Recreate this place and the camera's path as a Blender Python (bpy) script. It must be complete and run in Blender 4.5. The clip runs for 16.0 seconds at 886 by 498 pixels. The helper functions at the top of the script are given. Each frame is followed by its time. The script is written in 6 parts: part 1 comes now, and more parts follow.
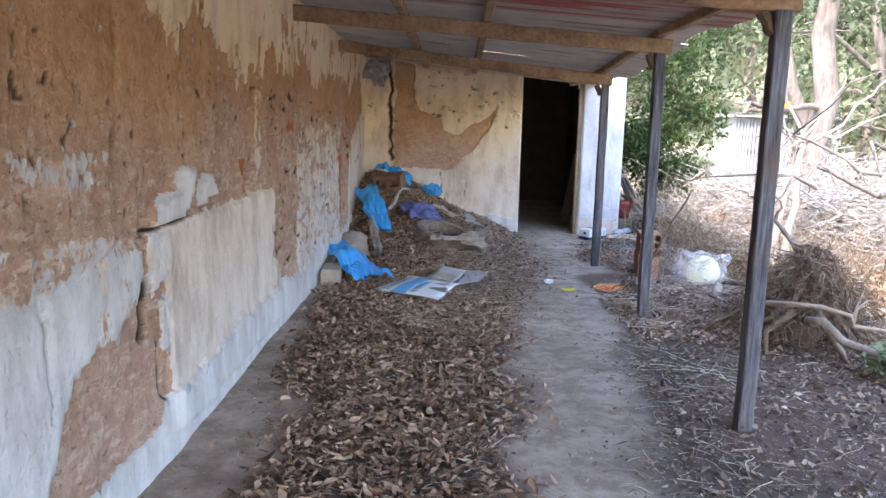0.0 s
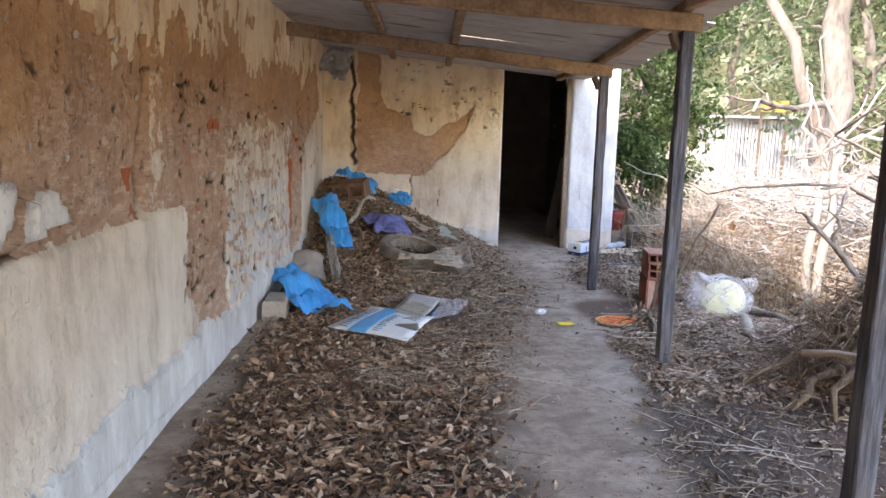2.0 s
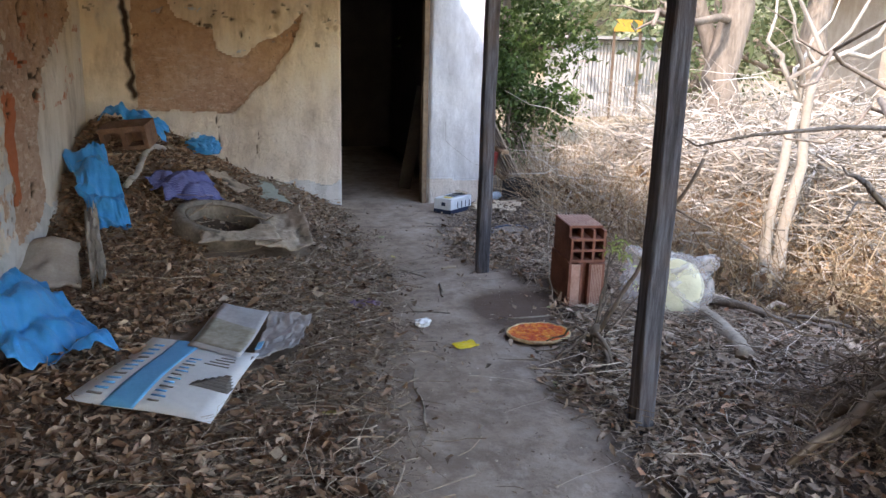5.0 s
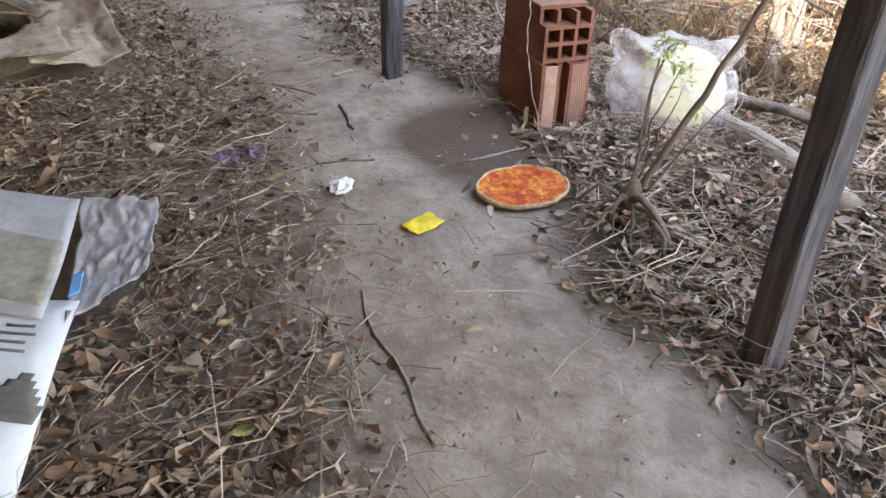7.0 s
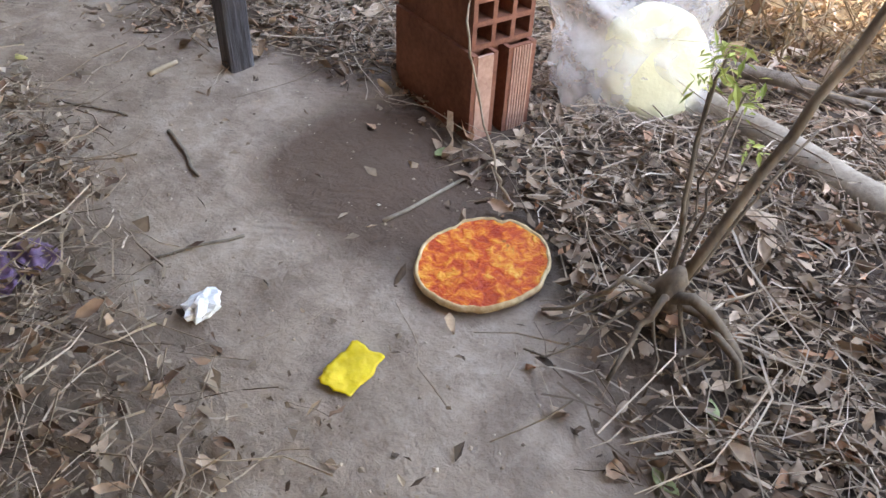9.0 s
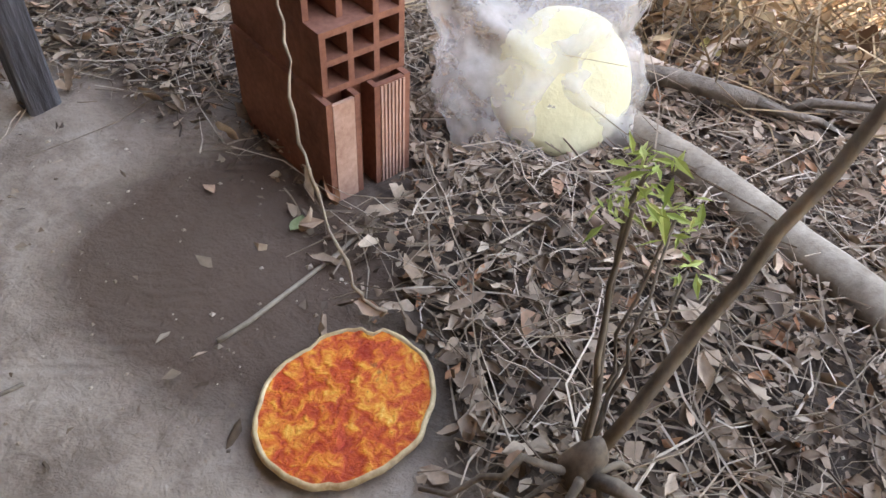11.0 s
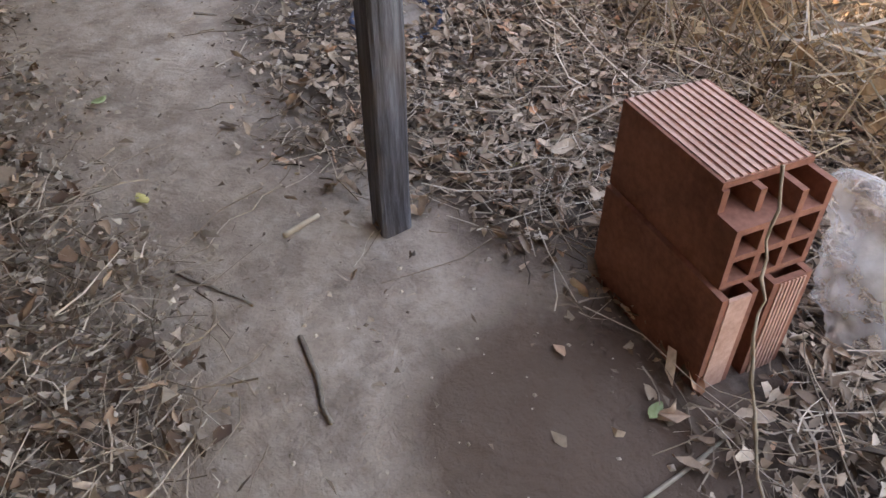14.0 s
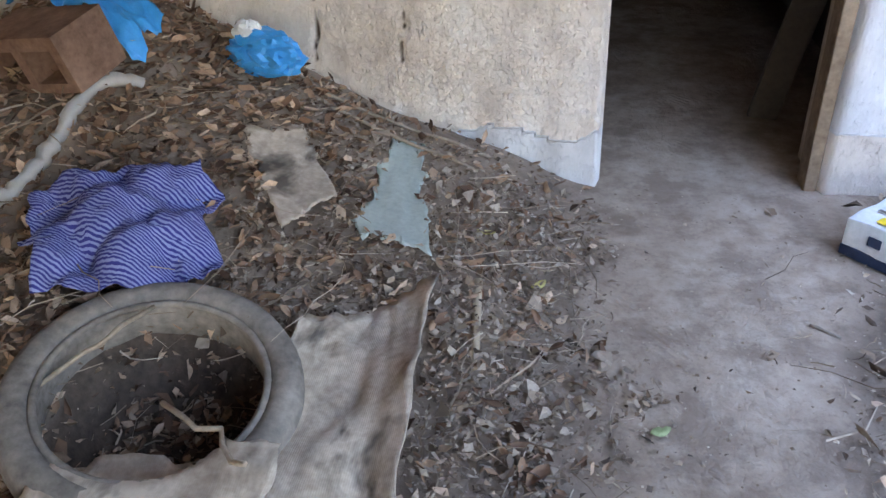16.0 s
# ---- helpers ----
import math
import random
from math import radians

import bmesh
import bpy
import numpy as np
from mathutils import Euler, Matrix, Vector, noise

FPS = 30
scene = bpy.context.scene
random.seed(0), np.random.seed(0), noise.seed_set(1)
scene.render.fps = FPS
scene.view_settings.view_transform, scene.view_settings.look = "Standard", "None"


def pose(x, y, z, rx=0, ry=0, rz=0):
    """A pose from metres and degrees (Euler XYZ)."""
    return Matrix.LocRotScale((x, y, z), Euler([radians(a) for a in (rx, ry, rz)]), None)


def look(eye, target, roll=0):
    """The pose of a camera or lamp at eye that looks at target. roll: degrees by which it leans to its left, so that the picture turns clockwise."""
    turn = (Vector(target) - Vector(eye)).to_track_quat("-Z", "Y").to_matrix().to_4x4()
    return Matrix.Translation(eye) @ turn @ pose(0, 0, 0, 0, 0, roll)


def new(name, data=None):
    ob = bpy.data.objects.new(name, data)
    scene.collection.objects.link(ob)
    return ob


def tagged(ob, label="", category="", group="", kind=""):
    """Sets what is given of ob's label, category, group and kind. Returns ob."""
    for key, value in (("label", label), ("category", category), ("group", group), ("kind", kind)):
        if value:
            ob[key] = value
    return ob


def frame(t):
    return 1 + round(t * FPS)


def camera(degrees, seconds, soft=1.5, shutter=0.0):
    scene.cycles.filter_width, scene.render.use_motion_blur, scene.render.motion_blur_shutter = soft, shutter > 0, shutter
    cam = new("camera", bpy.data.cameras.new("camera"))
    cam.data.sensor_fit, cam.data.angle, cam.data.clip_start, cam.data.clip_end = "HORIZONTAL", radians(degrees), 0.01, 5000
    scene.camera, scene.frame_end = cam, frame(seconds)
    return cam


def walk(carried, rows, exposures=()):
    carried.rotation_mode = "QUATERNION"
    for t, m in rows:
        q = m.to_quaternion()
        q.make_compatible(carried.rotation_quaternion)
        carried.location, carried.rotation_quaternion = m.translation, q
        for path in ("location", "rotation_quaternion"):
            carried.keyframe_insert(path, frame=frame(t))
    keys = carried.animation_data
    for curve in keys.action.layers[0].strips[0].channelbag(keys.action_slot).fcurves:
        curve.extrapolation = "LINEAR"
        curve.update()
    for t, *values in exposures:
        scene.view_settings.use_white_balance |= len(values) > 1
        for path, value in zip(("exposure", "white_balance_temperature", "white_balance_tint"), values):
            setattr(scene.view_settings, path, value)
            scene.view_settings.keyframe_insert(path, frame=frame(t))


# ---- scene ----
EXPOSURE, SKY, SUN = 2.62, 0.15, 1.4
# seconds, stops on top of the base exposure, kelvin, tint
LIGHT = [(0.0, 0.47, 5800, 27), (1.0, 0.53, 6000, 27), (1.5, 0.57, 6250, 27), (2.0, 0.45, 6400, 27), (2.5, 0.49, 6400, 27), (3.0, 0.36, 6350, 27), (3.5, 0.06, 6350, 26), (5.0, -0.1, 6400, 25), (7.5, 0.87, 7270, 25), (8.5, 0.87, 7270, 25), (10.0, 0.63, 7470, 25), (12.5, 0.56, 7530, 27), (13.0, 0.51, 7430, 26), (14.0, 0.47, 7500, 28), (14.5, 0.45, 7100, 27), (15.0, 0.6, 6750, 26), (16.0, 0.72, 6110, 25)]
cam = camera(60.0, 16.0)
PATH = [
    (0, (0.318, 0.054, 1.441), (0.287, 2.025, 1.104), 1.4),
    (0.5, (0.363, 0.334, 1.441), (0.327, 2.305, 1.104), 1.4),
    (1, (0.375, 0.645, 1.429), (0.351, 2.617, 1.096), 1.4),
    (1.5, (0.337, 0.947, 1.434), (0.34, 2.919, 1.1), 1.4),
    (2, (0.307, 1.27, 1.403), (0.35, 3.243, 1.073), 1.5),
    (2.5, (0.304, 1.653, 1.43), (0.401, 3.623, 1.099), 1.7),
    (3, (0.267, 1.959, 1.433), (0.46, 3.923, 1.105), 1.8),
    (3.5, (0.222, 2.242, 1.43), (0.507, 4.195, 1.104), 1.9),
    (4, (0.314, 2.607, 1.417), (0.654, 4.551, 1.09), 1.8),
    (4.5, (0.372, 2.96, 1.39), (0.772, 4.886, 1.031), 1.8),
    (5, (0.373, 3.323, 1.33), (0.848, 5.2, 0.828), 1.5),
    (7.5, (0.507, 5.107, 1.142), (1.38, 6.491, -0.009), 2.2),
    (8, (0.624, 5.369, 1.123), (1.569, 6.672, -0.065), 2.5),
    (8.5, (0.705, 5.605, 1.091), (1.711, 6.822, -0.137), 2.8),
    (9, (0.792, 5.752, 1.08), (1.831, 6.875, -0.208), 3.0),
    (9.5, (0.973, 5.899, 1.057), (2.029, 6.937, -0.288), 3.3),
    (10, (1.165, 6.020, 1.076), (2.225, 6.975, -0.325), 3.6),
    (10.2, (1.214, 6.056, 1.083), (2.274, 6.972, -0.334), 3.5),
    (12.3, (1.279, 5.942, 1.044), (2.31, 6.885, -0.394), 2.2),
    (12.5, (1.270, 5.927, 1.042), (2.258, 6.882, -0.409), 2.1),
    (13, (1.248, 5.975, 1.028), (2.152, 7.015, -0.422), 1.4),
    (13.5, (1.240, 6.115, 1.035), (2.025, 7.350, -0.338), -0.6),
    (14, (1.131, 6.433, 1.168), (1.887, 7.728, -0.155), -0.4),
    (14.5, (1.155, 6.755, 1.18), (1.779, 8.195, -0.06), -0.4),
    (15, (1.125, 6.991, 1.215), (1.514, 8.554, 0.032), -1.7),
    (15.5, (1.12, 7.182, 1.234), (1.115, 8.854, 0.137), -3.4),
    (16, (1.042, 7.322, 1.30), (0.709, 8.994, 0.255), -2.9),
]
walk(cam, [(t, look(eye, target, roll)) for t, eye, target, roll in PATH], [(t, EXPOSURE + e, k, g) for t, e, k, g in LIGHT])

# ---- light ----
TO_SUN = Vector((-0.50, -0.45, 0.74)).normalized()
world = bpy.data.worlds.new("sky")
scene.world = world
world.use_nodes = True
_wn = world.node_tree
_sky = _wn.nodes.new("ShaderNodeTexSky")
_sky.sky_type = 'NISHITA'
_sky.sun_disc = False
_sky.sun_elevation = math.asin(TO_SUN.z)
_sky.sun_rotation = math.atan2(TO_SUN.x, TO_SUN.y)
_sky.air_density = 2.0
_sky.dust_density = 1.0
_wn.nodes["Background"].inputs[1].default_value = SKY
_wn.links.new(_sky.outputs[0], _wn.nodes["Background"].inputs[0])
_sun = new("sun", bpy.data.lights.new("sun", 'SUN'))
_sun.data.energy = SUN
_sun.data.angle = radians(0.55)
_sun.data.color = (1.0, 0.90, 0.74)
_sun.matrix_world = look(TO_SUN * 30, (0, 0, 0))


# ---- numeric noise ----
def _hash(ix, iy, seed):
    h = (ix.astype(np.int64) * 374761393 + iy.astype(np.int64) * 668265263 + seed * 974634777) & 0xFFFFFFFF
    h = ((h ^ (h >> 13)) * 1274126177) & 0xFFFFFFFF
    return ((h ^ (h >> 16)) & 0xFFFF) / 65535.0


def vnoise(x, y, seed=0):
    x, y = np.asarray(x, float), np.asarray(y, float)
    ix, iy = np.floor(x), np.floor(y)
    fx, fy = x - ix, y - iy
    fx, fy = fx * fx * (3 - 2 * fx), fy * fy * (3 - 2 * fy)
    a, b = _hash(ix, iy, seed), _hash(ix + 1, iy, seed)
    c, d = _hash(ix, iy + 1, seed), _hash(ix + 1, iy + 1, seed)
    return (a * (1 - fx) + b * fx) * (1 - fy) + (c * (1 - fx) + d * fx) * fy


def fbm(x, y, seed=0, octaves=4):
    x, y = np.asarray(x, float), np.asarray(y, float)
    total, amp, s = 0.0, 0.5, 1.0
    for k in range(octaves):
        total = total + amp * vnoise(x * s, y * s, seed + 17 * k)
        amp *= 0.5
        s *= 2.03
    return total / (1 - 0.5 ** octaves)


def smooth(a, b, v):
    t = np.clip((np.asarray(v, float) - a) / (b - a), 0, 1)
    return t * t * (3 - 2 * t)


def inside(poly, u, v):
    """Whether the points lie in the polygon."""
    res = np.zeros(np.shape(u), bool)
    n = len(poly)
    for i in range(n):
        (x1, y1), (x2, y2) = poly[i], poly[(i + 1) % n]
        cross = ((y1 > v) != (y2 > v)) & (u < (x2 - x1) * (v - y1) / ((y2 - y1) or 1e-9) + x1)
        res ^= cross
    return res


# ---- ground height ----
def ground_z(x, y):
    x, y = np.asarray(x, float), np.asarray(y, float)
    heap = 0.74 * np.exp(-((x + 0.85) / 1.28) ** 2 - ((y - 9.8) / 1.3) ** 2) * (1 - smooth(0.75, 1.15, x)) * (y < 10.2)
    heap = heap * (0.85 + 0.3 * fbm(x * 3, y * 3, 5))
    heap = heap - 0.17 * smooth(0.25, 0.19, np.hypot(x - 0.17, y - 8.44))
    bumps = (fbm(x * 1.3, y * 1.3, 3) - 0.5) * 0.02 + (fbm(x * 9, y * 9, 4) - 0.5) * 0.012
    rough = smooth(1.8, 3.0, x) * (fbm(x * 0.7, y * 0.7, 9) - 0.42) * 0.16
    far = smooth(6.0, 20.0, np.hypot(x, y - 6)) * (fbm(x * 0.15, y * 0.15, 11) - 0.5) * 0.8
    bank = smooth(0.4, -0.3, x) * 0.012 + 0.07 * smooth(1.85, 2.15, x) * smooth(4.2, 2.6, x) * np.exp(-((y - 6.1) / 0.5) ** 2) + 0.075 * np.exp(-((x - 1.80) / 0.14) ** 2 - ((y - 6.20) / 0.15) ** 2)
    outside = (x > -0.9) & (y < 9.9) | (x > 2.42)
    return np.where(outside, heap + bumps + rough + far + bank, heap * (x > -0.9) + bumps * 0.3)


def litter_density(x, y):
    """How thickly dead leaves lie: 0 on the bare path, 1 in the drifts."""
    x, y = np.asarray(x, float), np.asarray(y, float)
    w = (fbm(x * 2.2, y * 2.2, 21) - 0.5) * 0.45 + (fbm(x * 9, y * 9, 22) - 0.5) * 0.2
    edge = np.interp(y, [2.9, 5.0, 6.1, 7.4, 8.6, 9.2, 9.8], [0.50, 0.72, 0.92, 1.06, 1.12, 1.02, 0.98])
    start = np.interp(y, [3.0, 5.0, 7.0], [-0.45, -0.72, -0.95])
    left = smooth(0.34, -0.16, x - edge + w) * smooth(-0.12, 0.22, x - start + w * 0.6)
    side = np.interp(y, [2.9, 4.5, 5.5, 6.5, 6.8, 7.1, 7.5, 7.75, 8.1, 8.9, 9.6], [1.15, 1.40, 1.60, 1.74, 1.88, 2.04, 2.04, 1.88, 1.66, 1.90, 2.12])
    right = smooth(-0.30, 0.18, x - side + w * 0.7)
    return np.clip(np.maximum(left, right), 0, 1)


# ---- mesh helpers ----
def mesh_from(name, verts, faces, material=None, smooth_shade=False):
    me = bpy.data.meshes.new(name)
    me.from_pydata([tuple(v) for v in np.asarray(verts, float).tolist()], [], [tuple(f) for f in faces])
    if material is not None:
        for m in material if isinstance(material, (list, tuple)) else [material]:
            me.materials.append(m)
    if smooth_shade:
        me.polygons.foreach_set("use_smooth", [True] * len(me.polygons))
    me.update()
    return me


def thing(name, verts, faces, material=None, smooth_shade=False, parent=None, m=None):
    ob = new(name, mesh_from(name, verts, faces, material, smooth_shade))
    if m is not None:
        ob.matrix_basis = m
    if parent is not None:
        ob.parent = parent
    return ob


def empty(name, m=None):
    ob = new(name)
    if m is not None:
        ob.matrix_basis = m
    return ob


class Pile:
    """Gathers verts and faces of several shapes into one mesh."""

    def __init__(self):
        self.v, self.f, self.n = [], [], 0

    def add(self, verts, faces):
        verts = np.asarray(verts, float)
        self.v.append(verts)
        self.f.extend([tuple(i + self.n for i in f) for f in faces])
        self.n += len(verts)
        return self

    def verts(self):
        return np.concatenate(self.v)


BOX_F = [(0, 3, 2, 1), (4, 5, 6, 7), (0, 1, 5, 4), (1, 2, 6, 5), (2, 3, 7, 6), (3, 0, 4, 7)]


def box(x0, y0, z0, x1, y1, z1):
    return np.array([(x0, y0, z0), (x1, y0, z0), (x1, y1, z0), (x0, y1, z0), (x0, y0, z1), (x1, y0, z1), (x1, y1, z1), (x0, y1, z1)], float), BOX_F


def timber(p, q, w, h, seed=0, wobble=0.004, segs=10, chamfer=0.18):
    """A worn squared timber from p to q, w wide and h high, with eased and slightly uneven edges."""
    rnd = random.Random(seed)
    p, q = Vector(p), Vector(q)
    ahead = (q - p).normalized()
    up = Vector((0, 0, 1)) if abs(ahead.z) < 0.9 else Vector((0, 1, 0))
    side = ahead.cross(up).normalized()
    up = side.cross(ahead)
    c = chamfer * min(w, h) / 2
    prof = [(-w / 2 + c, -h / 2), (w / 2 - c, -h / 2), (w / 2, -h / 2 + c), (w / 2, h / 2 - c), (w / 2 - c, h / 2), (-w / 2 + c, h / 2), (-w / 2, h / 2 - c), (-w / 2, -h / 2 + c)]
    verts, faces = [], []
    for i in range(segs + 1):
        o = p.lerp(q, i / segs) + side * rnd.uniform(-wobble, wobble) + up * rnd.uniform(-wobble, wobble)
        for a, b in prof:
            verts.append(o + side * (a + rnd.uniform(-wobble, wobble) * 0.6) + up * (b + rnd.uniform(-wobble, wobble) * 0.6))
    for i in range(segs):
        for k in range(8):
            faces.append((i * 8 + k, i * 8 + (k + 1) % 8, (i + 1) * 8 + (k + 1) % 8, (i + 1) * 8 + k))
    faces.append(tuple(reversed(range(8))))
    faces.append(tuple(range(segs * 8, segs * 8 + 8)))
    return np.array([tuple(v) for v in verts]), faces


def tube(points, radii, sides=5):
    """A tapered tube through the points."""
    pts = np.asarray(points, float)
    n = len(pts)
    radii = np.broadcast_to(np.asarray(radii, float), (n,))
    tang = np.gradient(pts, axis=0)
    tang /= np.linalg.norm(tang, axis=1)[:, None] + 1e-9
    ref = np.array((0.31, 0.2, 0.93)) if abs(tang[0][2]) < 0.8 else np.array((0.9, 0.3, 0.1))
    a = np.cross(tang, ref)
    a /= np.linalg.norm(a, axis=1)[:, None] + 1e-9
    b = np.cross(tang, a)
    ang = np.arange(sides) * 2 * np.pi / sides
    ring = a[:, None] * np.cos(ang)[None, :, None] + b[:, None] * np.sin(ang)[None, :, None]
    verts = (pts[:, None] + ring * radii[:, None, None]).reshape(-1, 3)
    faces = [(i * sides + k, i * sides + (k + 1) % sides, (i + 1) * sides + (k + 1) % sides, (i + 1) * sides + k) for i in range(n - 1) for k in range(sides)]
    faces.append(tuple(reversed(range(sides))))
    faces.append(tuple(range((n - 1) * sides, n * sides)))
    return verts, faces


def crooked(p, q, n=6, bend=0.1, rnd=random):
    """A crooked line from p to q."""
    p, q = np.asarray(p, float), np.asarray(q, float)
    length = np.linalg.norm(q - p)
    pts = [p + (q - p) * i / (n - 1) for i in range(n)]
    off = np.zeros(3)
    for i in range(1, n):
        off = off * 0.7 + np.array([rnd.gauss(0, 1) for _ in range(3)]) * bend * length / n
        pts[i] = pts[i] + off * (1 if i < n - 1 else 0.4)
    return np.array(pts)


def grid(nu, nv):
    """Faces of a grid of nu x nv points, v running fastest."""
    return [(i * nv + j, (i + 1) * nv + j, (i + 1) * nv + j + 1, i * nv + j + 1) for i in range(nu - 1) for j in range(nv - 1)]


def float_attribute(me, name, values):
    at = me.attributes.new(name, 'FLOAT', 'POINT')
    at.data.foreach_set("value", np.asarray(values, np.float32).ravel())


# ---- materials ----
class Nodes:
    def __init__(self, name, rough=0.9):
        self.mat = bpy.data.materials.new(name)
        self.mat.use_nodes = True
        self.t = self.mat.node_tree
        self.out = self.t.nodes["Material Output"]
        self.bsdf = self.t.nodes["Principled BSDF"]
        self.bsdf.inputs["Roughness"].default_value = rough
        self.bsdf.inputs["Specular IOR Level"].default_value = 0.25
        self.coord = self.t.nodes.new("ShaderNodeTexCoord").outputs["Object"]

    def link(self, a, b):
        self.t.links.new(a, b)

    def put(self, socket, value):
        if isinstance(value, bpy.types.NodeSocket):
            self.link(value, socket)
        else:
            socket.default_value = value

    def scaled(self, s):
        n = self.t.nodes.new("ShaderNodeMapping")
        n.inputs["Scale"].default_value = s
        self.link(self.coord, n.inputs[0])
        return n.outputs[0]

    def noise(self, scale, detail=5, stretch=None, rough=0.6, distort=0.0):
        n = self.t.nodes.new("ShaderNodeTexNoise")
        n.inputs["Scale"].default_value = scale
        n.inputs["Detail"].default_value = detail
        n.inputs["Roughness"].default_value = rough
        n.inputs["Distortion"].default_value = distort
        self.link(self.scaled(stretch) if stretch else self.coord, n.inputs["Vector"])
        return n.outputs["Fac"]

    def voronoi(self, scale, stretch=None, feature='F1', out="Distance"):
        n = self.t.nodes.new("ShaderNodeTexVoronoi")
        n.feature = feature
        n.inputs["Scale"].default_value = scale
        self.link(self.scaled(stretch) if stretch else self.coord, n.inputs["Vector"])
        return n.outputs[out]

    def wave(self, scale, axis='X', distort=0.0):
        n = self.t.nodes.new("ShaderNodeTexWave")
        n.bands_direction = axis
        n.inputs["Scale"].default_value = scale
        n.inputs["Distortion"].default_value = distort
        self.link(self.coord, n.inputs["Vector"])
        return n.outputs["Fac"]

    def attr(self, name):
        n = self.t.nodes.new("ShaderNodeAttribute")
        n.attribute_name = name
        return n.outputs["Fac"]

    def random(self):
        return self.t.nodes.new("ShaderNodeObjectInfo").outputs["Random"]

    def ramp(self, fac, stops):
        n = self.t.nodes.new("ShaderNodeValToRGB")
        self.link(fac, n.inputs[0])
        e = n.color_ramp.elements
        while len(e) < len(stops):
            e.new(0.5)
        for k, (pos, col) in enumerate(stops):
            e[k].position = pos
            e[k].color = (*col, 1) if not isinstance(col, (int, float)) else (col, col, col, 1)
        return n.outputs[0]

    def mix(self, fac, a, b, mode='MIX'):
        n = self.t.nodes.new("ShaderNodeMix")
        n.data_type = 'RGBA'
        n.blend_type = mode
        self.put(n.inputs[0], fac)
        self.put(n.inputs[6], a if isinstance(a, bpy.types.NodeSocket) else (*a, 1))
        self.put(n.inputs[7], b if isinstance(b, bpy.types.NodeSocket) else (*b, 1))
        return n.outputs[2]

    def math(self, op, a, b=0.0, clamp=False):
        n = self.t.nodes.new("ShaderNodeMath")
        n.operation = op
        n.use_clamp = clamp
        self.put(n.inputs[0], a)
        self.put(n.inputs[1], b)
        return n.outputs[0]

    def colour(self, c):
        self.put(self.bsdf.inputs["Base Color"], c if isinstance(c, bpy.types.NodeSocket) else (*c, 1))
        return self

    def bump(self, height, strength=0.4, distance=0.01):
        n = self.t.nodes.new("ShaderNodeBump")
        n.inputs["Strength"].default_value = strength
        n.inputs["Distance"].default_value = distance
        self.link(height, n.inputs["Height"])
        self.link(n.outputs[0], self.bsdf.inputs["Normal"])
        return self


def mottled(name, dark, light, scale=8, fine=60, rough=0.9, stretch=None, bump=0.3, dist=0.01, fine_stretch=None):
    k = Nodes(name, rough)
    big, small = k.noise(scale, 5, stretch), k.noise(fine, 4, fine_stretch or stretch)
    both = k.math('ADD', k.math('MULTIPLY', big, 0.6), k.math('MULTIPLY', small, 0.4))
    k.colour(k.ramp(both, [(0.3, dark), (0.7, light)])).bump(both, bump, dist)
    return k.mat


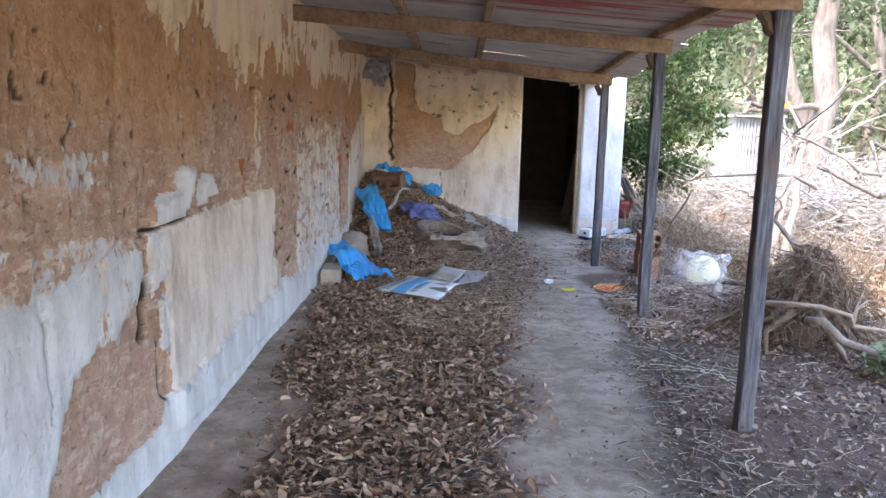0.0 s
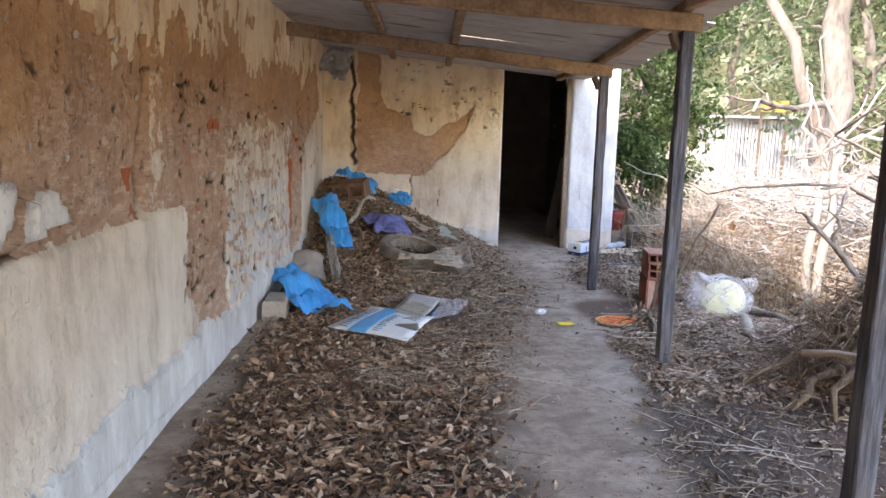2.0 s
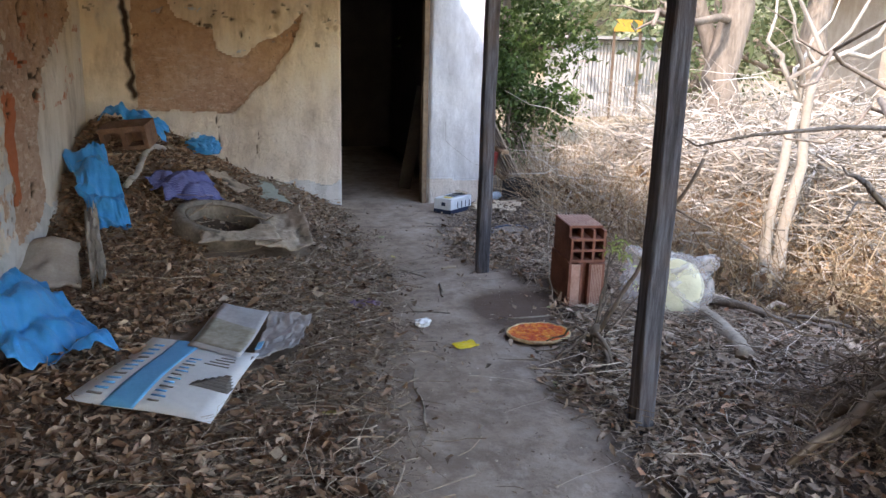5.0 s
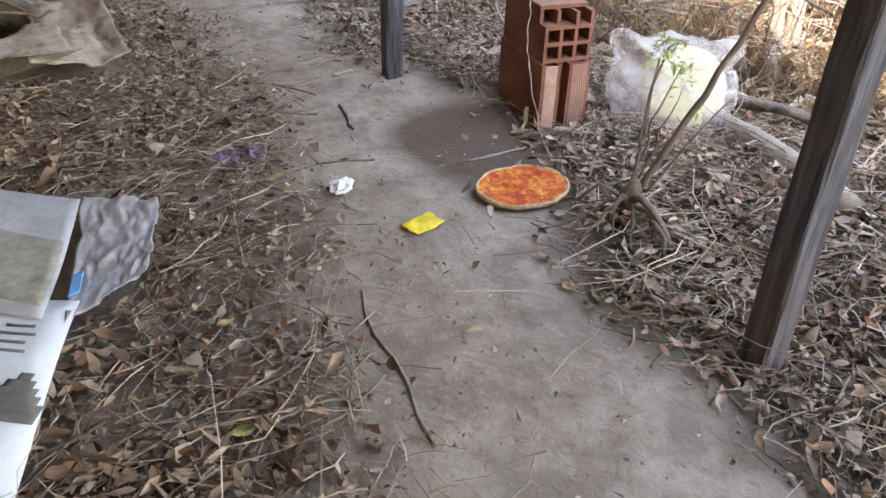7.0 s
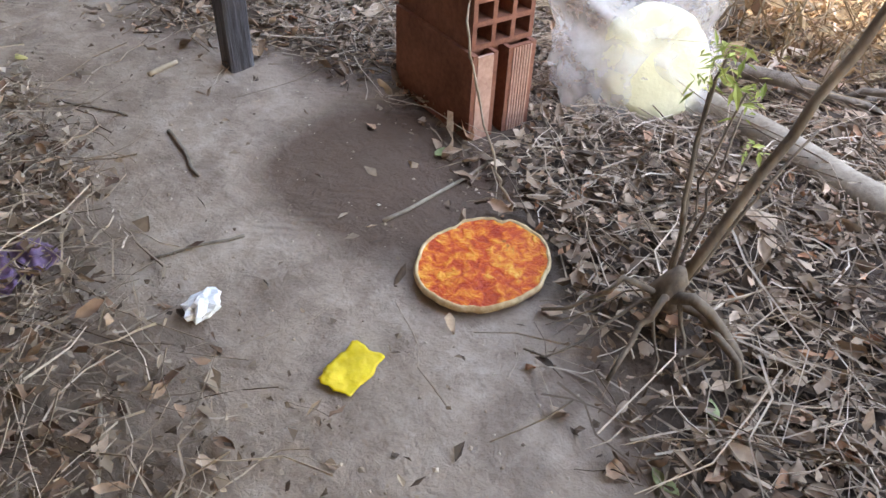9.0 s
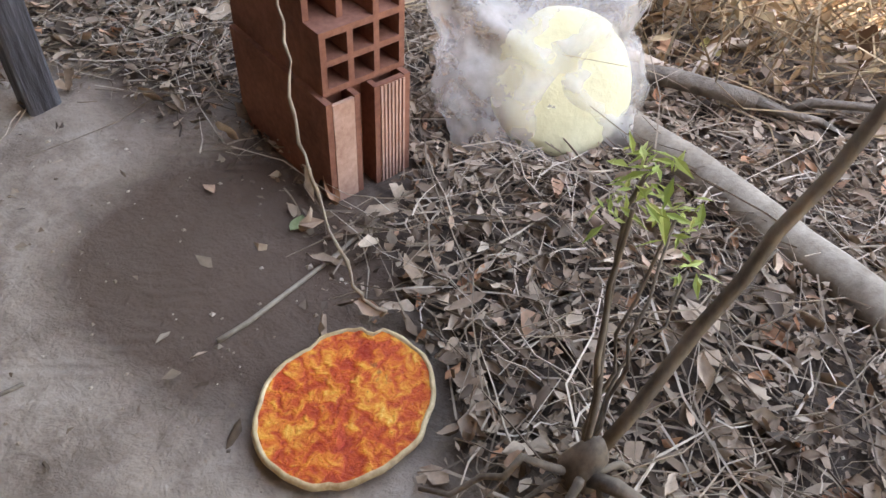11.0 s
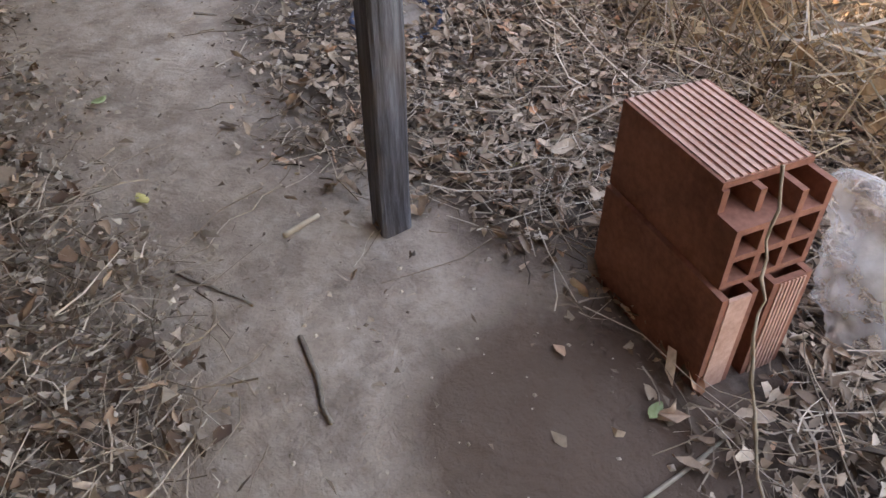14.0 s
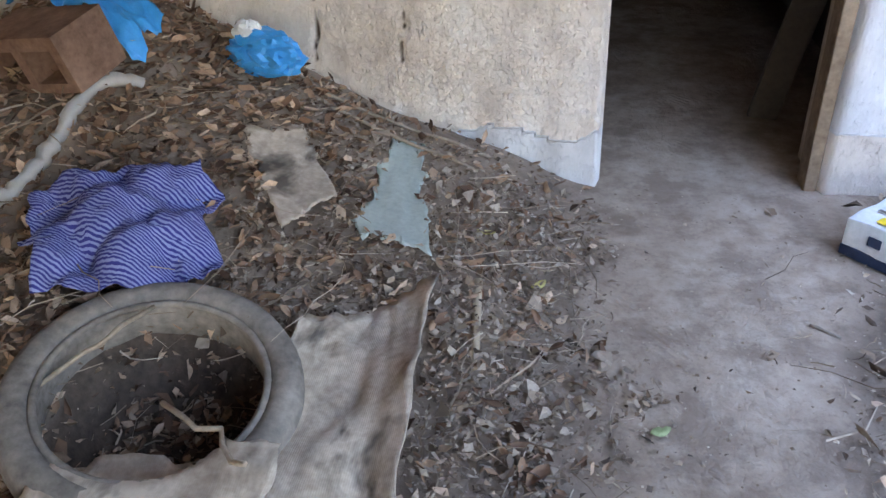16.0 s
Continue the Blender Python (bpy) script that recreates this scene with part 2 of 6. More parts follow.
def make_wall():
    """Bare earth under old cream plaster and limewash; attributes say which lies where."""
    k = Nodes("earth_and_plaster_wall", 0.95)
    fine, mid, big = k.noise(95, 4), k.noise(13, 7, None, 0.68), k.noise(2.2, 5)
    streak = k.noise(7, 6, (1.0, 1.0, 0.3), 0.65)
    grit, holes = k.voronoi(60), k.voronoi(34, (1, 1.3, 0.8))
    rough = k.noise(36, 6, None, 0.72)
    tone = k.math('ADD', k.math('MULTIPLY', mid, 0.4), k.math('ADD', k.math('MULTIPLY', big, 0.35), k.math('MULTIPLY', rough, 0.25)))
    mud = k.ramp(tone, [(0.34, (0.40, 0.22, 0.105)), (0.5, (0.58, 0.35, 0.18)), (0.66, (0.71, 0.48, 0.28))])
    mud2 = k.ramp(tone, [(0.34, (0.32, 0.20, 0.145)), (0.5, (0.50, 0.335, 0.25)), (0.66, (0.64, 0.475, 0.38))])
    mud = k.mix(k.math('MULTIPLY', k.attr("damp"), 0.95), mud, mud2)
    mud = k.mix(k.ramp(grit, [(0.0, 0.55), (0.07, 0.0)]), mud, (0.70, 0.58, 0.46))
    course = k.noise(11, 6, (1.0, 1.0, 2.6), 0.7)
    mud = k.mix(k.math('MULTIPLY', k.ramp(course, [(0.53, 0.0), (0.60, 0.75)]), k.attr("damp")), mud, (0.66, 0.52, 0.42))
    mud = k.mix(k.math('MULTIPLY', k.ramp(k.noise(19, 5, (1.0, 1.0, 3.0), 0.65), [(0.60, 0.0), (0.66, 0.7)]), k.attr("damp")), mud, (0.20, 0.125, 0.085))
    scratch = k.noise(70, 4, (1, 1, 0.5), 0.7)
    mud = k.mix(k.ramp(scratch, [(0.62, 0.0), (0.70, 0.55)]), mud, (0.12, 0.07, 0.042))
    mud = k.mix(k.math('MULTIPLY', k.ramp(holes, [(0.07, 1.0), (0.13, 0.0)]), k.ramp(mid, [(0.5, 0.0), (0.6, 0.9)])), mud, (0.10, 0.06, 0.035))
    tint = k.math('ADD', k.math('MULTIPLY', big, 0.45), k.math('MULTIPLY', streak, 0.55))
    cream = k.ramp(tint, [(0.34, (0.58, 0.42, 0.24)), (0.5, (0.86, 0.70, 0.47)), (0.66, (0.90, 0.79, 0.60))])
    pale = k.ramp(tint, [(0.34, (0.44, 0.365, 0.305)), (0.5, (0.70, 0.615, 0.535)), (0.66, (0.82, 0.75, 0.68))])
    plaster = k.mix(k.attr("damp"), cream, pale)
    plaster = k.mix(k.ramp(k.noise(21, 6, (1.0, 1.0, 0.45), 0.7), [(0.62, 0.0), (0.74, 0.32)]), plaster, (0.36, 0.27, 0.20))
    edge = k.math('ADD', k.attr("plaster"), k.math('MULTIPLY', k.math('SUBTRACT', mid, 0.5), 1.0))
    col = k.mix(k.ramp(edge, [(0.46, 0.0), (0.52, 1.0)]), mud, plaster)
    lime = k.ramp(streak, [(0.35, (0.48, 0.475, 0.48)), (0.65, (0.70, 0.70, 0.71))])
    wedge = k.math('ADD', k.attr("white"), k.math('MULTIPLY', k.math('SUBTRACT', k.noise(24, 7, (1, 1, 0.6), 0.7), 0.5), 1.4))
    col = k.mix(k.ramp(wedge, [(0.47, 0.0), (0.55, 0.95)]), col, lime)
    col = k.mix(k.ramp(k.math('ADD', k.attr("brick"), k.math('MULTIPLY', k.math('SUBTRACT', mid, 0.5), 0.8)), [(0.45, 0.0), (0.6, 0.9)]), col, (0.50, 0.14, 0.055))
    col = k.mix(k.ramp(k.noise(3.5, 6, (1, 1, 0.35)), [(0.58, 0.0), (0.74, 0.4)]), col, (0.20, 0.14, 0.10))
    # recess shade put into the colour: grooves, chips and pocks turn near black
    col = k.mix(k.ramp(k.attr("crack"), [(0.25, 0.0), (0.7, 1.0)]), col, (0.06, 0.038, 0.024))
    k.colour(col)
    h = k.math('ADD', k.math('MULTIPLY', mid, 0.8), k.math('ADD', k.math('MULTIPLY', fine, 0.25), k.math('MULTIPLY', rough, 0.7)))
    h = k.math('SUBTRACT', k.math('ADD', h, k.math('MULTIPLY', edge, 0.6)), k.math('MULTIPLY', k.ramp(scratch, [(0.57, 0.0), (0.68, 1.0)]), 0.42))
    h = k.math('MULTIPLY', h, k.math('SUBTRACT', 1.0, k.math('MAXIMUM', k.math('MULTIPLY', k.attr("white"), 0.7), k.math('MULTIPLY', k.attr("plaster"), 0.45))))
    return k.bump(h, 1.0, 0.022).mat


def make_ground():
    k = Nodes("trodden_earth", 0.97)
    mid, fine, big = k.noise(14, 6), k.noise(120, 4), k.noise(1.6, 4)
    bare = k.ramp(k.math('ADD', k.math('MULTIPLY', mid, 0.45), k.math('MULTIPLY', big, 0.55)), [(0.3, (0.21, 0.155, 0.118)), (0.5, (0.36, 0.282, 0.22)), (0.7, (0.49, 0.405, 0.33))])
    soil = k.ramp(k.math('ADD', k.math('MULTIPLY', mid, 0.5), k.math('MULTIPLY', k.noise(45, 4), 0.5)), [(0.3, (0.03, 0.022, 0.017)), (0.7, (0.14, 0.102, 0.078))])
    bare = k.mix(k.ramp(k.noise(48, 5, None, 0.7), [(0.52, 0.0), (0.72, 0.45)]), bare, (0.20, 0.15, 0.115))
    bare = k.mix(k.ramp(k.noise(5.5, 6, None, 0.65), [(0.40, 0.55), (0.52, 0.0)]), bare, (0.17, 0.125, 0.095))
    fac = k.math('ADD', k.attr("litter"), k.math('MULTIPLY', k.math('SUBTRACT', mid, 0.5), 0.8))
    col = k.mix(k.ramp(fac, [(0.3, 0.0), (0.8, 1.0)]), bare, soil)
    damp = k.math('ADD', k.attr("wet"), k.math('MULTIPLY', k.math('SUBTRACT', mid, 0.5), 0.5))
    col = k.mix(k.ramp(damp, [(0.30, 0.0), (0.70, 0.88)]), col, (0.105, 0.066, 0.046))
    col = k.mix(k.ramp(k.attr("straw"), [(0.2, 0.0), (0.8, 0.8)]), col, k.ramp(mid, [(0.3, (0.20, 0.155, 0.095)), (0.7, (0.40, 0.335, 0.22))]))
    k.colour(col)
    ridge = k.noise(20, 7, (1.0, 0.7, 1.0), 0.68, 0.3)
    tread = k.math('MULTIPLY', k.wave(17, 'DIAGONAL', 3.0), k.ramp(k.noise(4.5, 3), [(0.56, 0.0), (0.68, 1.0)]))
    ridge = k.math('ADD', ridge, k.math('MULTIPLY', tread, 0.28))
    return k.bump(k.math('ADD', k.math('MULTIPLY', mid, 0.6), k.math('ADD', k.math('MULTIPLY', fine, 0.16), k.math('MULTIPLY', ridge, 0.7))), 1.0, 0.014).mat


def make_leaf(name, stops, rough=0.75, translucent=0.0):
    k = Nodes(name, rough)
    c = k.ramp(k.attr("tone"), stops)
    c = k.mix(k.ramp(k.noise(60, 3), [(0.4, 0.0), (0.75, 0.4)]), c, stops[0][1])
    k.colour(c)
    if translucent:
        tr = k.t.nodes.new("ShaderNodeBsdfTranslucent")
        k.link(c, tr.inputs[0])
        mx = k.t.nodes.new("ShaderNodeMixShader")
        mx.inputs[0].default_value = translucent
        k.link(k.bsdf.outputs[0], mx.inputs[1])
        k.link(tr.outputs[0], mx.inputs[2])
        k.link(mx.outputs[0], k.out.inputs[0])
    return k.mat


def make_plastic(name, colour, clear=0.3, rough=0.3):
    """Thin crumpled plastic film that lets part of the light through."""
    k = Nodes(name, rough)
    n = k.noise(14, 5)
    c = k.mix(k.ramp(n, [(0.35, 0.0), (0.7, 0.5)]), colour, tuple(min(1, v * 1.25 + 0.05) for v in colour))
    k.colour(c)
    k.bsdf.inputs["Specular IOR Level"].default_value = 0.5
    k.bump(k.noise(30, 5, distort=1.0), 0.5, 0.01)
    tr = k.t.nodes.new("ShaderNodeBsdfTransparent")
    mx = k.t.nodes.new("ShaderNodeMixShader")
    k.put(mx.inputs[0], k.ramp(n, [(0.3, clear), (0.75, clear * 0.72)]))
    k.link(k.bsdf.outputs[0], mx.inputs[1])
    k.link(tr.outputs[0], mx.inputs[2])
    k.link(mx.outputs[0], k.out.inputs[0])
    return k.mat


M_WALL = make_wall()
M_GROUND = make_ground()
M_WOOD = mottled("weathered_brown_timber", (0.11, 0.062, 0.035), (0.50, 0.345, 0.21), 5, 34, 0.85, None, 0.5, 0.006)
M_DARKWOOD = mottled("dark_weathered_timber", (0.05, 0.035, 0.025), (0.18, 0.13, 0.09), 5, 34, 0.85, None, 0.5, 0.006)
M_JAMB = mottled("worn_brown_door_timber", (0.11, 0.075, 0.05), (0.34, 0.25, 0.17), 6, 40, 0.85, None, 0.5, 0.006)
M_CORE = mottled("plain_earth_wall", (0.30, 0.23, 0.17), (0.48, 0.40, 0.32), 4, 40)
# room colour lowered to carry the shade inside; plank and outbuilding door share it
M_DARKROOM = mottled("room_shade_dark", (0.035, 0.03, 0.026), (0.085, 0.07, 0.06), 4, 40)
M_LEAF = make_leaf("dry_brown_leaf", [(0.0, (0.075, 0.042, 0.027)), (0.3, (0.25, 0.15, 0.095)), (0.62, (0.44, 0.29, 0.19)), (1.0, (0.66, 0.50, 0.37))])
M_LEAFGREY = make_leaf("dry_grey_leaf", [(0.0, (0.06, 0.042, 0.03)), (0.35, (0.175, 0.122, 0.084)), (0.7, (0.30, 0.222, 0.155)), (1.0, (0.48, 0.38, 0.28))])
M_LEAFNEAR = make_leaf("dry_umber_leaf", [(0.0, (0.075, 0.048, 0.032)), (0.3, (0.27, 0.185, 0.125)), (0.6, (0.36, 0.255, 0.175)), (0.86, (0.56, 0.435, 0.32)), (1.0, (0.52, 0.25, 0.13))])
M_CRUMBLE = make_leaf("dusty_crumbled_leaf", [(0.0, (0.10, 0.075, 0.058)), (0.4, (0.30, 0.235, 0.185)), (0.75, (0.40, 0.325, 0.26)), (1.0, (0.52, 0.44, 0.355))])
M_TWIG = make_leaf("dry_twig", [(0.0, (0.12, 0.085, 0.06)), (0.5, (0.36, 0.275, 0.20)), (1.0, (0.68, 0.57, 0.45))], 0.85)
M_STRAW = make_leaf("bleached_dry_stalk", [(0.0, (0.12, 0.088, 0.055)), (0.5, (0.27, 0.22, 0.145)), (1.0, (0.46, 0.395, 0.29))], 0.85)
M_PALEBRANCH = make_leaf("bleached_dead_branch", [(0.0, (0.20, 0.17, 0.13)), (0.5, (0.37, 0.33, 0.27)), (1.0, (0.56, 0.51, 0.44))], 0.8)
M_BRAMBLE = make_leaf("golden_brown_dry_stem", [(0.0, (0.10, 0.06, 0.033)), (0.5, (0.29, 0.20, 0.115)), (1.0, (0.52, 0.41, 0.26))], 0.85)
M_BRAMBLELEAF = make_leaf("withered_golden_leaf", [(0.0, (0.11, 0.058, 0.03)), (0.5, (0.32, 0.20, 0.10)), (1.0, (0.55, 0.42, 0.25))], 0.8, 0.2)
M_GREEN = make_leaf("green_leaf", [(0.0, (0.04, 0.068, 0.018)), (0.5, (0.085, 0.135, 0.04)), (1.0, (0.19, 0.26, 0.085))], 0.45, 0.45)
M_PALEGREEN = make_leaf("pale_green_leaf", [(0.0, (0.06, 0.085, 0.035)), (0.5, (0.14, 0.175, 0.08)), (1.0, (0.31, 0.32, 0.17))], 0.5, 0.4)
M_BARK = mottled("rough_tree_bark", (0.085, 0.068, 0.053), (0.32, 0.265, 0.21), 7, 40, 0.95, (1, 1, 0.2), 0.9, 0.03)


def make_post_wood():
    k = Nodes("grey_weathered_post_wood", 0.8)
    g = k.noise(42, 7, (1, 1, 0.07), 0.7)
    b = k.noise(3, 4)
    c = k.ramp(g, [(0.30, (0.02, 0.017, 0.016)), (0.48, (0.078, 0.077, 0.088)), (0.70, (0.20, 0.21, 0.24))])
    c = k.mix(k.ramp(b, [(0.45, 0.0), (0.7, 0.5)]), c, (0.16, 0.11, 0.08))
    k.colour(c)
    return k.bump(g, 1.0, 0.010).mat


def make_sheet(name, base, rust, amount):
    k = Nodes(name, 0.55)
    k.bsdf.inputs["Metallic"].default_value = 0.15
    n, s = k.noise(5, 6), k.noise(7, 4, (0.12, 1.6, 1))
    c = k.ramp(n, [(0.3, tuple(v * 0.72 for v in base)), (0.7, base)])
    c = k.mix(k.ramp(s, [(0.62 - amount, 0.0), (0.72 - amount, 0.9)]), c, rust)
    k.colour(c)
    return k.bump(n, 0.15, 0.004).mat


M_YELLOW = mottled("yellow_printed_wrapper", (0.62, 0.42, 0.01), (0.85, 0.66, 0.03), 14, 60, 0.35, bump=0.5)
M_OCHRE = mottled("faded_ochre_board_paint", (0.30, 0.17, 0.02), (0.48, 0.30, 0.05), 6, 40, 0.8)
# distance haze is put into this colour, paler and greyer than near leaves
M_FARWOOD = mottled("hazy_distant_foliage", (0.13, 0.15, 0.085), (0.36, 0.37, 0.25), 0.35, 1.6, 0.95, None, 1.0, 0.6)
M_POST = make_post_wood()
M_SHEET = make_sheet("dirty_galvanised_sheet", (0.56, 0.52, 0.475), (0.24, 0.13, 0.075), 0.03)
M_SHEDSHEET = make_sheet("dull_shed_sheet", (0.42, 0.42, 0.41), (0.30, 0.24, 0.19), 0.03)
M_ROOT = make_leaf("brown_root_fibre", [(0.0, (0.06, 0.04, 0.027)), (0.5, (0.20, 0.14, 0.09)), (1.0, (0.44, 0.34, 0.24))], 0.9)
M_REDSHEET = make_sheet("red_stained_sheet", (0.40, 0.365, 0.335), (0.33, 0.075, 0.05), 0.17)


# ---- walls ----
def wall_surface(name, u0, u1, v0, v1, step, fields, place, edge_back, rise=1.0):
    """An uneven plastered face: fields(u, v) gives relief and attributes, place(u, v, d) the point."""
    nu, nv = int((u1 - u0) / step) + 1, int((v1 - v0) / (step * rise)) + 1
    u, v = np.meshgrid(np.linspace(u0, u1, nu), np.linspace(v0, v1, nv), indexing="ij")
    d, attrs = fields(u, v)
    d[0, :] = d[-1, :] = edge_back
    d[:, 0] = edge_back
    pts = place(u, v, d).reshape(-1, 3)
    ob = thing(name, pts, grid(nu, nv), M_WALL, True)
    for key, val in attrs.items():
        float_attribute(ob.data, key, val)
    return tagged(ob, kind="structure")


def groove(u, v, u0, v0, v1, width, depth, seed):
    mid = u0 + (fbm(v * 3.0, v * 0 + seed, seed) - 0.5) * 0.16 + (fbm(v * 14.0, v * 0 + seed, seed + 2) - 0.5) * 0.05
    w = width * (0.4 + 1.2 * vnoise(v * 9, v * 0 + seed, seed + 4))
    return -depth * np.exp(-((u - mid) / w) ** 2) * smooth(v0 - 0.06, v0 + 0.02, v) * smooth(v1 + 0.06, v1 - 0.02, v)


def porch_wall_fields(y, z):
    wy = y + (fbm(y * 4, z * 4, 31) - 0.5) * 0.22 + (fbm(y * 18, z * 7, 32) - 0.5) * 0.07
    wz = z + (fbm(y * 4, z * 4, 33) - 0.5) * 0.14 + (fbm(y * 18, z * 5, 34) - 0.5) * 0.07
    py, pz = y + (fbm(y * 5, z * 5, 53) - 0.5) * 0.09, z + (fbm(y * 6, z * 6, 54) - 0.5) * 0.06
    # ragged lower edge of the old plaster under the roof
    hem = np.interp(y, [2.7, 3.0, 3.2, 3.45, 3.6, 3.85, 4.1, 4.25, 4.6, 4.95, 5.3, 5.7, 5.96, 6.2, 6.5, 7.1, 8.0, 8.6, 9.2], [2.3, 1.86, 1.82, 1.78, 1.92, 1.80, 1.68, 1.62, 1.76, 1.85, 1.80, 1.77, 2.02, 1.84, 1.75, 1.80, 1.90, 1.74, 1.95])
    drip = (fbm(y * 22, z * 3.0, 35) - 0.5) * 0.34 + (fbm(y * 7, z * 3, 36) - 0.5) * 0.22
    holes = (fbm(y * 9, z * 5, 51) > 0.63) & (z < hem + 0.3)
    top = (z > hem + drip) & ~holes
    panel = inside([(3.0, 0.985), (3.96, 0.985), (4.98, 0.965), (4.93, 0.6), (5.12, 0.37), (5.0, 0.1), (3.1, 0.1), (3.15, 0.64), (3.12, 0.9)], py, pz)
    ear = inside([(2.97, 0.98), (3.14, 0.97), (3.13, 0.74), (3.02, 0.70)], wy, wz) | inside([(3.02, 0.62), (3.14, 0.68), (3.12, 0.44), (3.05, 0.46)], wy, wz)
    peel = inside([(5.80, 1.52), (6.6, 1.46), (7.95, 1.50), (8.0, 1.34), (7.78, 1.17), (7.74, 0.2), (5.76, 0.2)], py, pz)
    tall = inside([(9.2, 2.5), (9.25, 2.1), (9.6, 1.5), (8.7, 1.17), (8.36, 0.8), (8.5, 0.2), (10.2, 0.2), (10.2, 2.5)], py, pz)
    strip = inside([(4.57, 1.9), (4.78, 1.9), (4.72, 1.3), (4.78, 0.93), (4.50, 0.93), (4.55, 1.4)], py, pz)
    chunk = inside([(2.99, 1.0), (3.0, 1.09), (3.24, 1.13), (3.26, 1.2), (3.36, 1.2), (3.38, 1.08), (3.27, 1.0)], py, pz) | inside([(3.47, 1.03), (3.5, 1.12), (3.61, 1.16), (3.74, 1.04)], py, pz)
    low = inside([(-3, 1.06), (1.95, 0.95), (2.25, 0.90), (2.5, 0.93), (2.88, 0.93), (2.93, 0.86), (2.88, 0.75), (2.63, 0.63), (2.43, 0.64), (2.22, 0.55), (2.12, 0.3), (-3, 0.3)], wy, wz)
    over = inside([(-3, 1.18), (2.2, 1.06), (2.6, 1.0), (2.9, 0.97), (2.9, 0.9), (-3, 0.9)], wy, wz)
    faint = inside([(2.1, 1.31), (2.75, 1.28), (2.74, 1.14), (2.2, 1.14)], wy, wz)
    base = (z < 0.29 + (fbm(y * 2.5, y * 0, 37) - 0.5) * 0.2 + (fbm(y * 16, y * 0, 30) - 0.5) * 0.07) & (y > 3.02)
    base |= (z < 0.18 + (fbm(y * 5, y * 0, 38) - 0.5) * 0.1)
    plaster = np.zeros_like(y)
    plaster[top | panel | tall | ear] = 1.0
    plaster = np.maximum(plaster, strip * (0.36 + 0.22 * fbm(y * 9, z * 5, 61)))
    plaster = np.maximum(plaster, peel * (0.22 + 0.62 * fbm(y * 6, z * 17, 39)) * smooth(1.56, 1.25, z + (fbm(y * 5, z * 5, 62) - 0.5) * 0.4))
    plaster = np.maximum(plaster, low * (0.40 + 0.34 * fbm(y * 5, z * 3, 48)))
    plaster = np.maximum(plaster, over * 0.42)
    white = np.zeros_like(y)
    white[base | chunk] = 1.0
    white = np.maximum(white, low * np.clip(0.18 + 1.15 * fbm(y * 5, z * 4, 40) * (0.6 + 0.6 * fbm(y * 2, z * 2, 59)), 0, 1))
    white = np.maximum(white, over * 0.80 * fbm(y * 7, z * 11, 50))
    white = np.maximum(white, ear * 0.55)
    white = np.maximum(white, faint * 0.95 * fbm(y * 6, z * 14, 41))
    white = np.maximum(white, peel * 0.92 * fbm(y * 7, z * 24, 42) * smooth(1.40, 0.7, z))
    white = np.maximum(white, panel * 0.16)
    specks = (fbm(y * 40, z * 24, 57) > 0.80) & (z > 1.0) & (y < 5.8)
    white[specks] = 0.9
    damp = smooth(1.80, 1.15, z + (fbm(y * 1.5, z * 1.5, 43) - 0.5) * 0.6)
    brick = (inside([(4.2, 1.18), (4.47, 1.19), (4.46, 1.06), (4.26, 1.08)], wy, wz) | inside([(4.3, 1.03), (4.46, 1.04), (4.46, 0.98), (4.3, 0.99)], wy, wz) | inside([(5.42, 1.38), (5.72, 1.37), (5.72, 1.31), (5.42, 1.32)], wy, wz) | inside([(7.80, 1.05), (8.05, 1.02), (8.02, 0.45), (7.86, 0.45)], wy, wz) | inside([(7.95, 1.25), (8.4, 1.23), (8.35, 1.19), (7.95, 1.19)], wy, wz)) * 0.85
    brick = np.maximum(brick, 0.50 * (fbm(y * 5, z * 12, 44) > 0.66) * (z > 0.9) * (z < 1.5) * (y > 5) * (1 - peel))
    bare = 1 - np.clip(plaster + white, 0, 1)
    d = 0.018 * plaster + 0.016 * white + 0.055 * chunk + 0.012 * panel + 0.018 * base
    d += (fbm(y * 1.1, z * 1.1, 45) - 0.5) * 0.05 + (fbm(y * 7, z * 7, 46) - 0.5) * 0.020 * (0.5 + bare) + (fbm(y * 26, z * 20, 47) - 0.5) * 0.012 * (0.3 + bare)
    # marks where grooves and chips get painted shade
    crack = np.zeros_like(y)
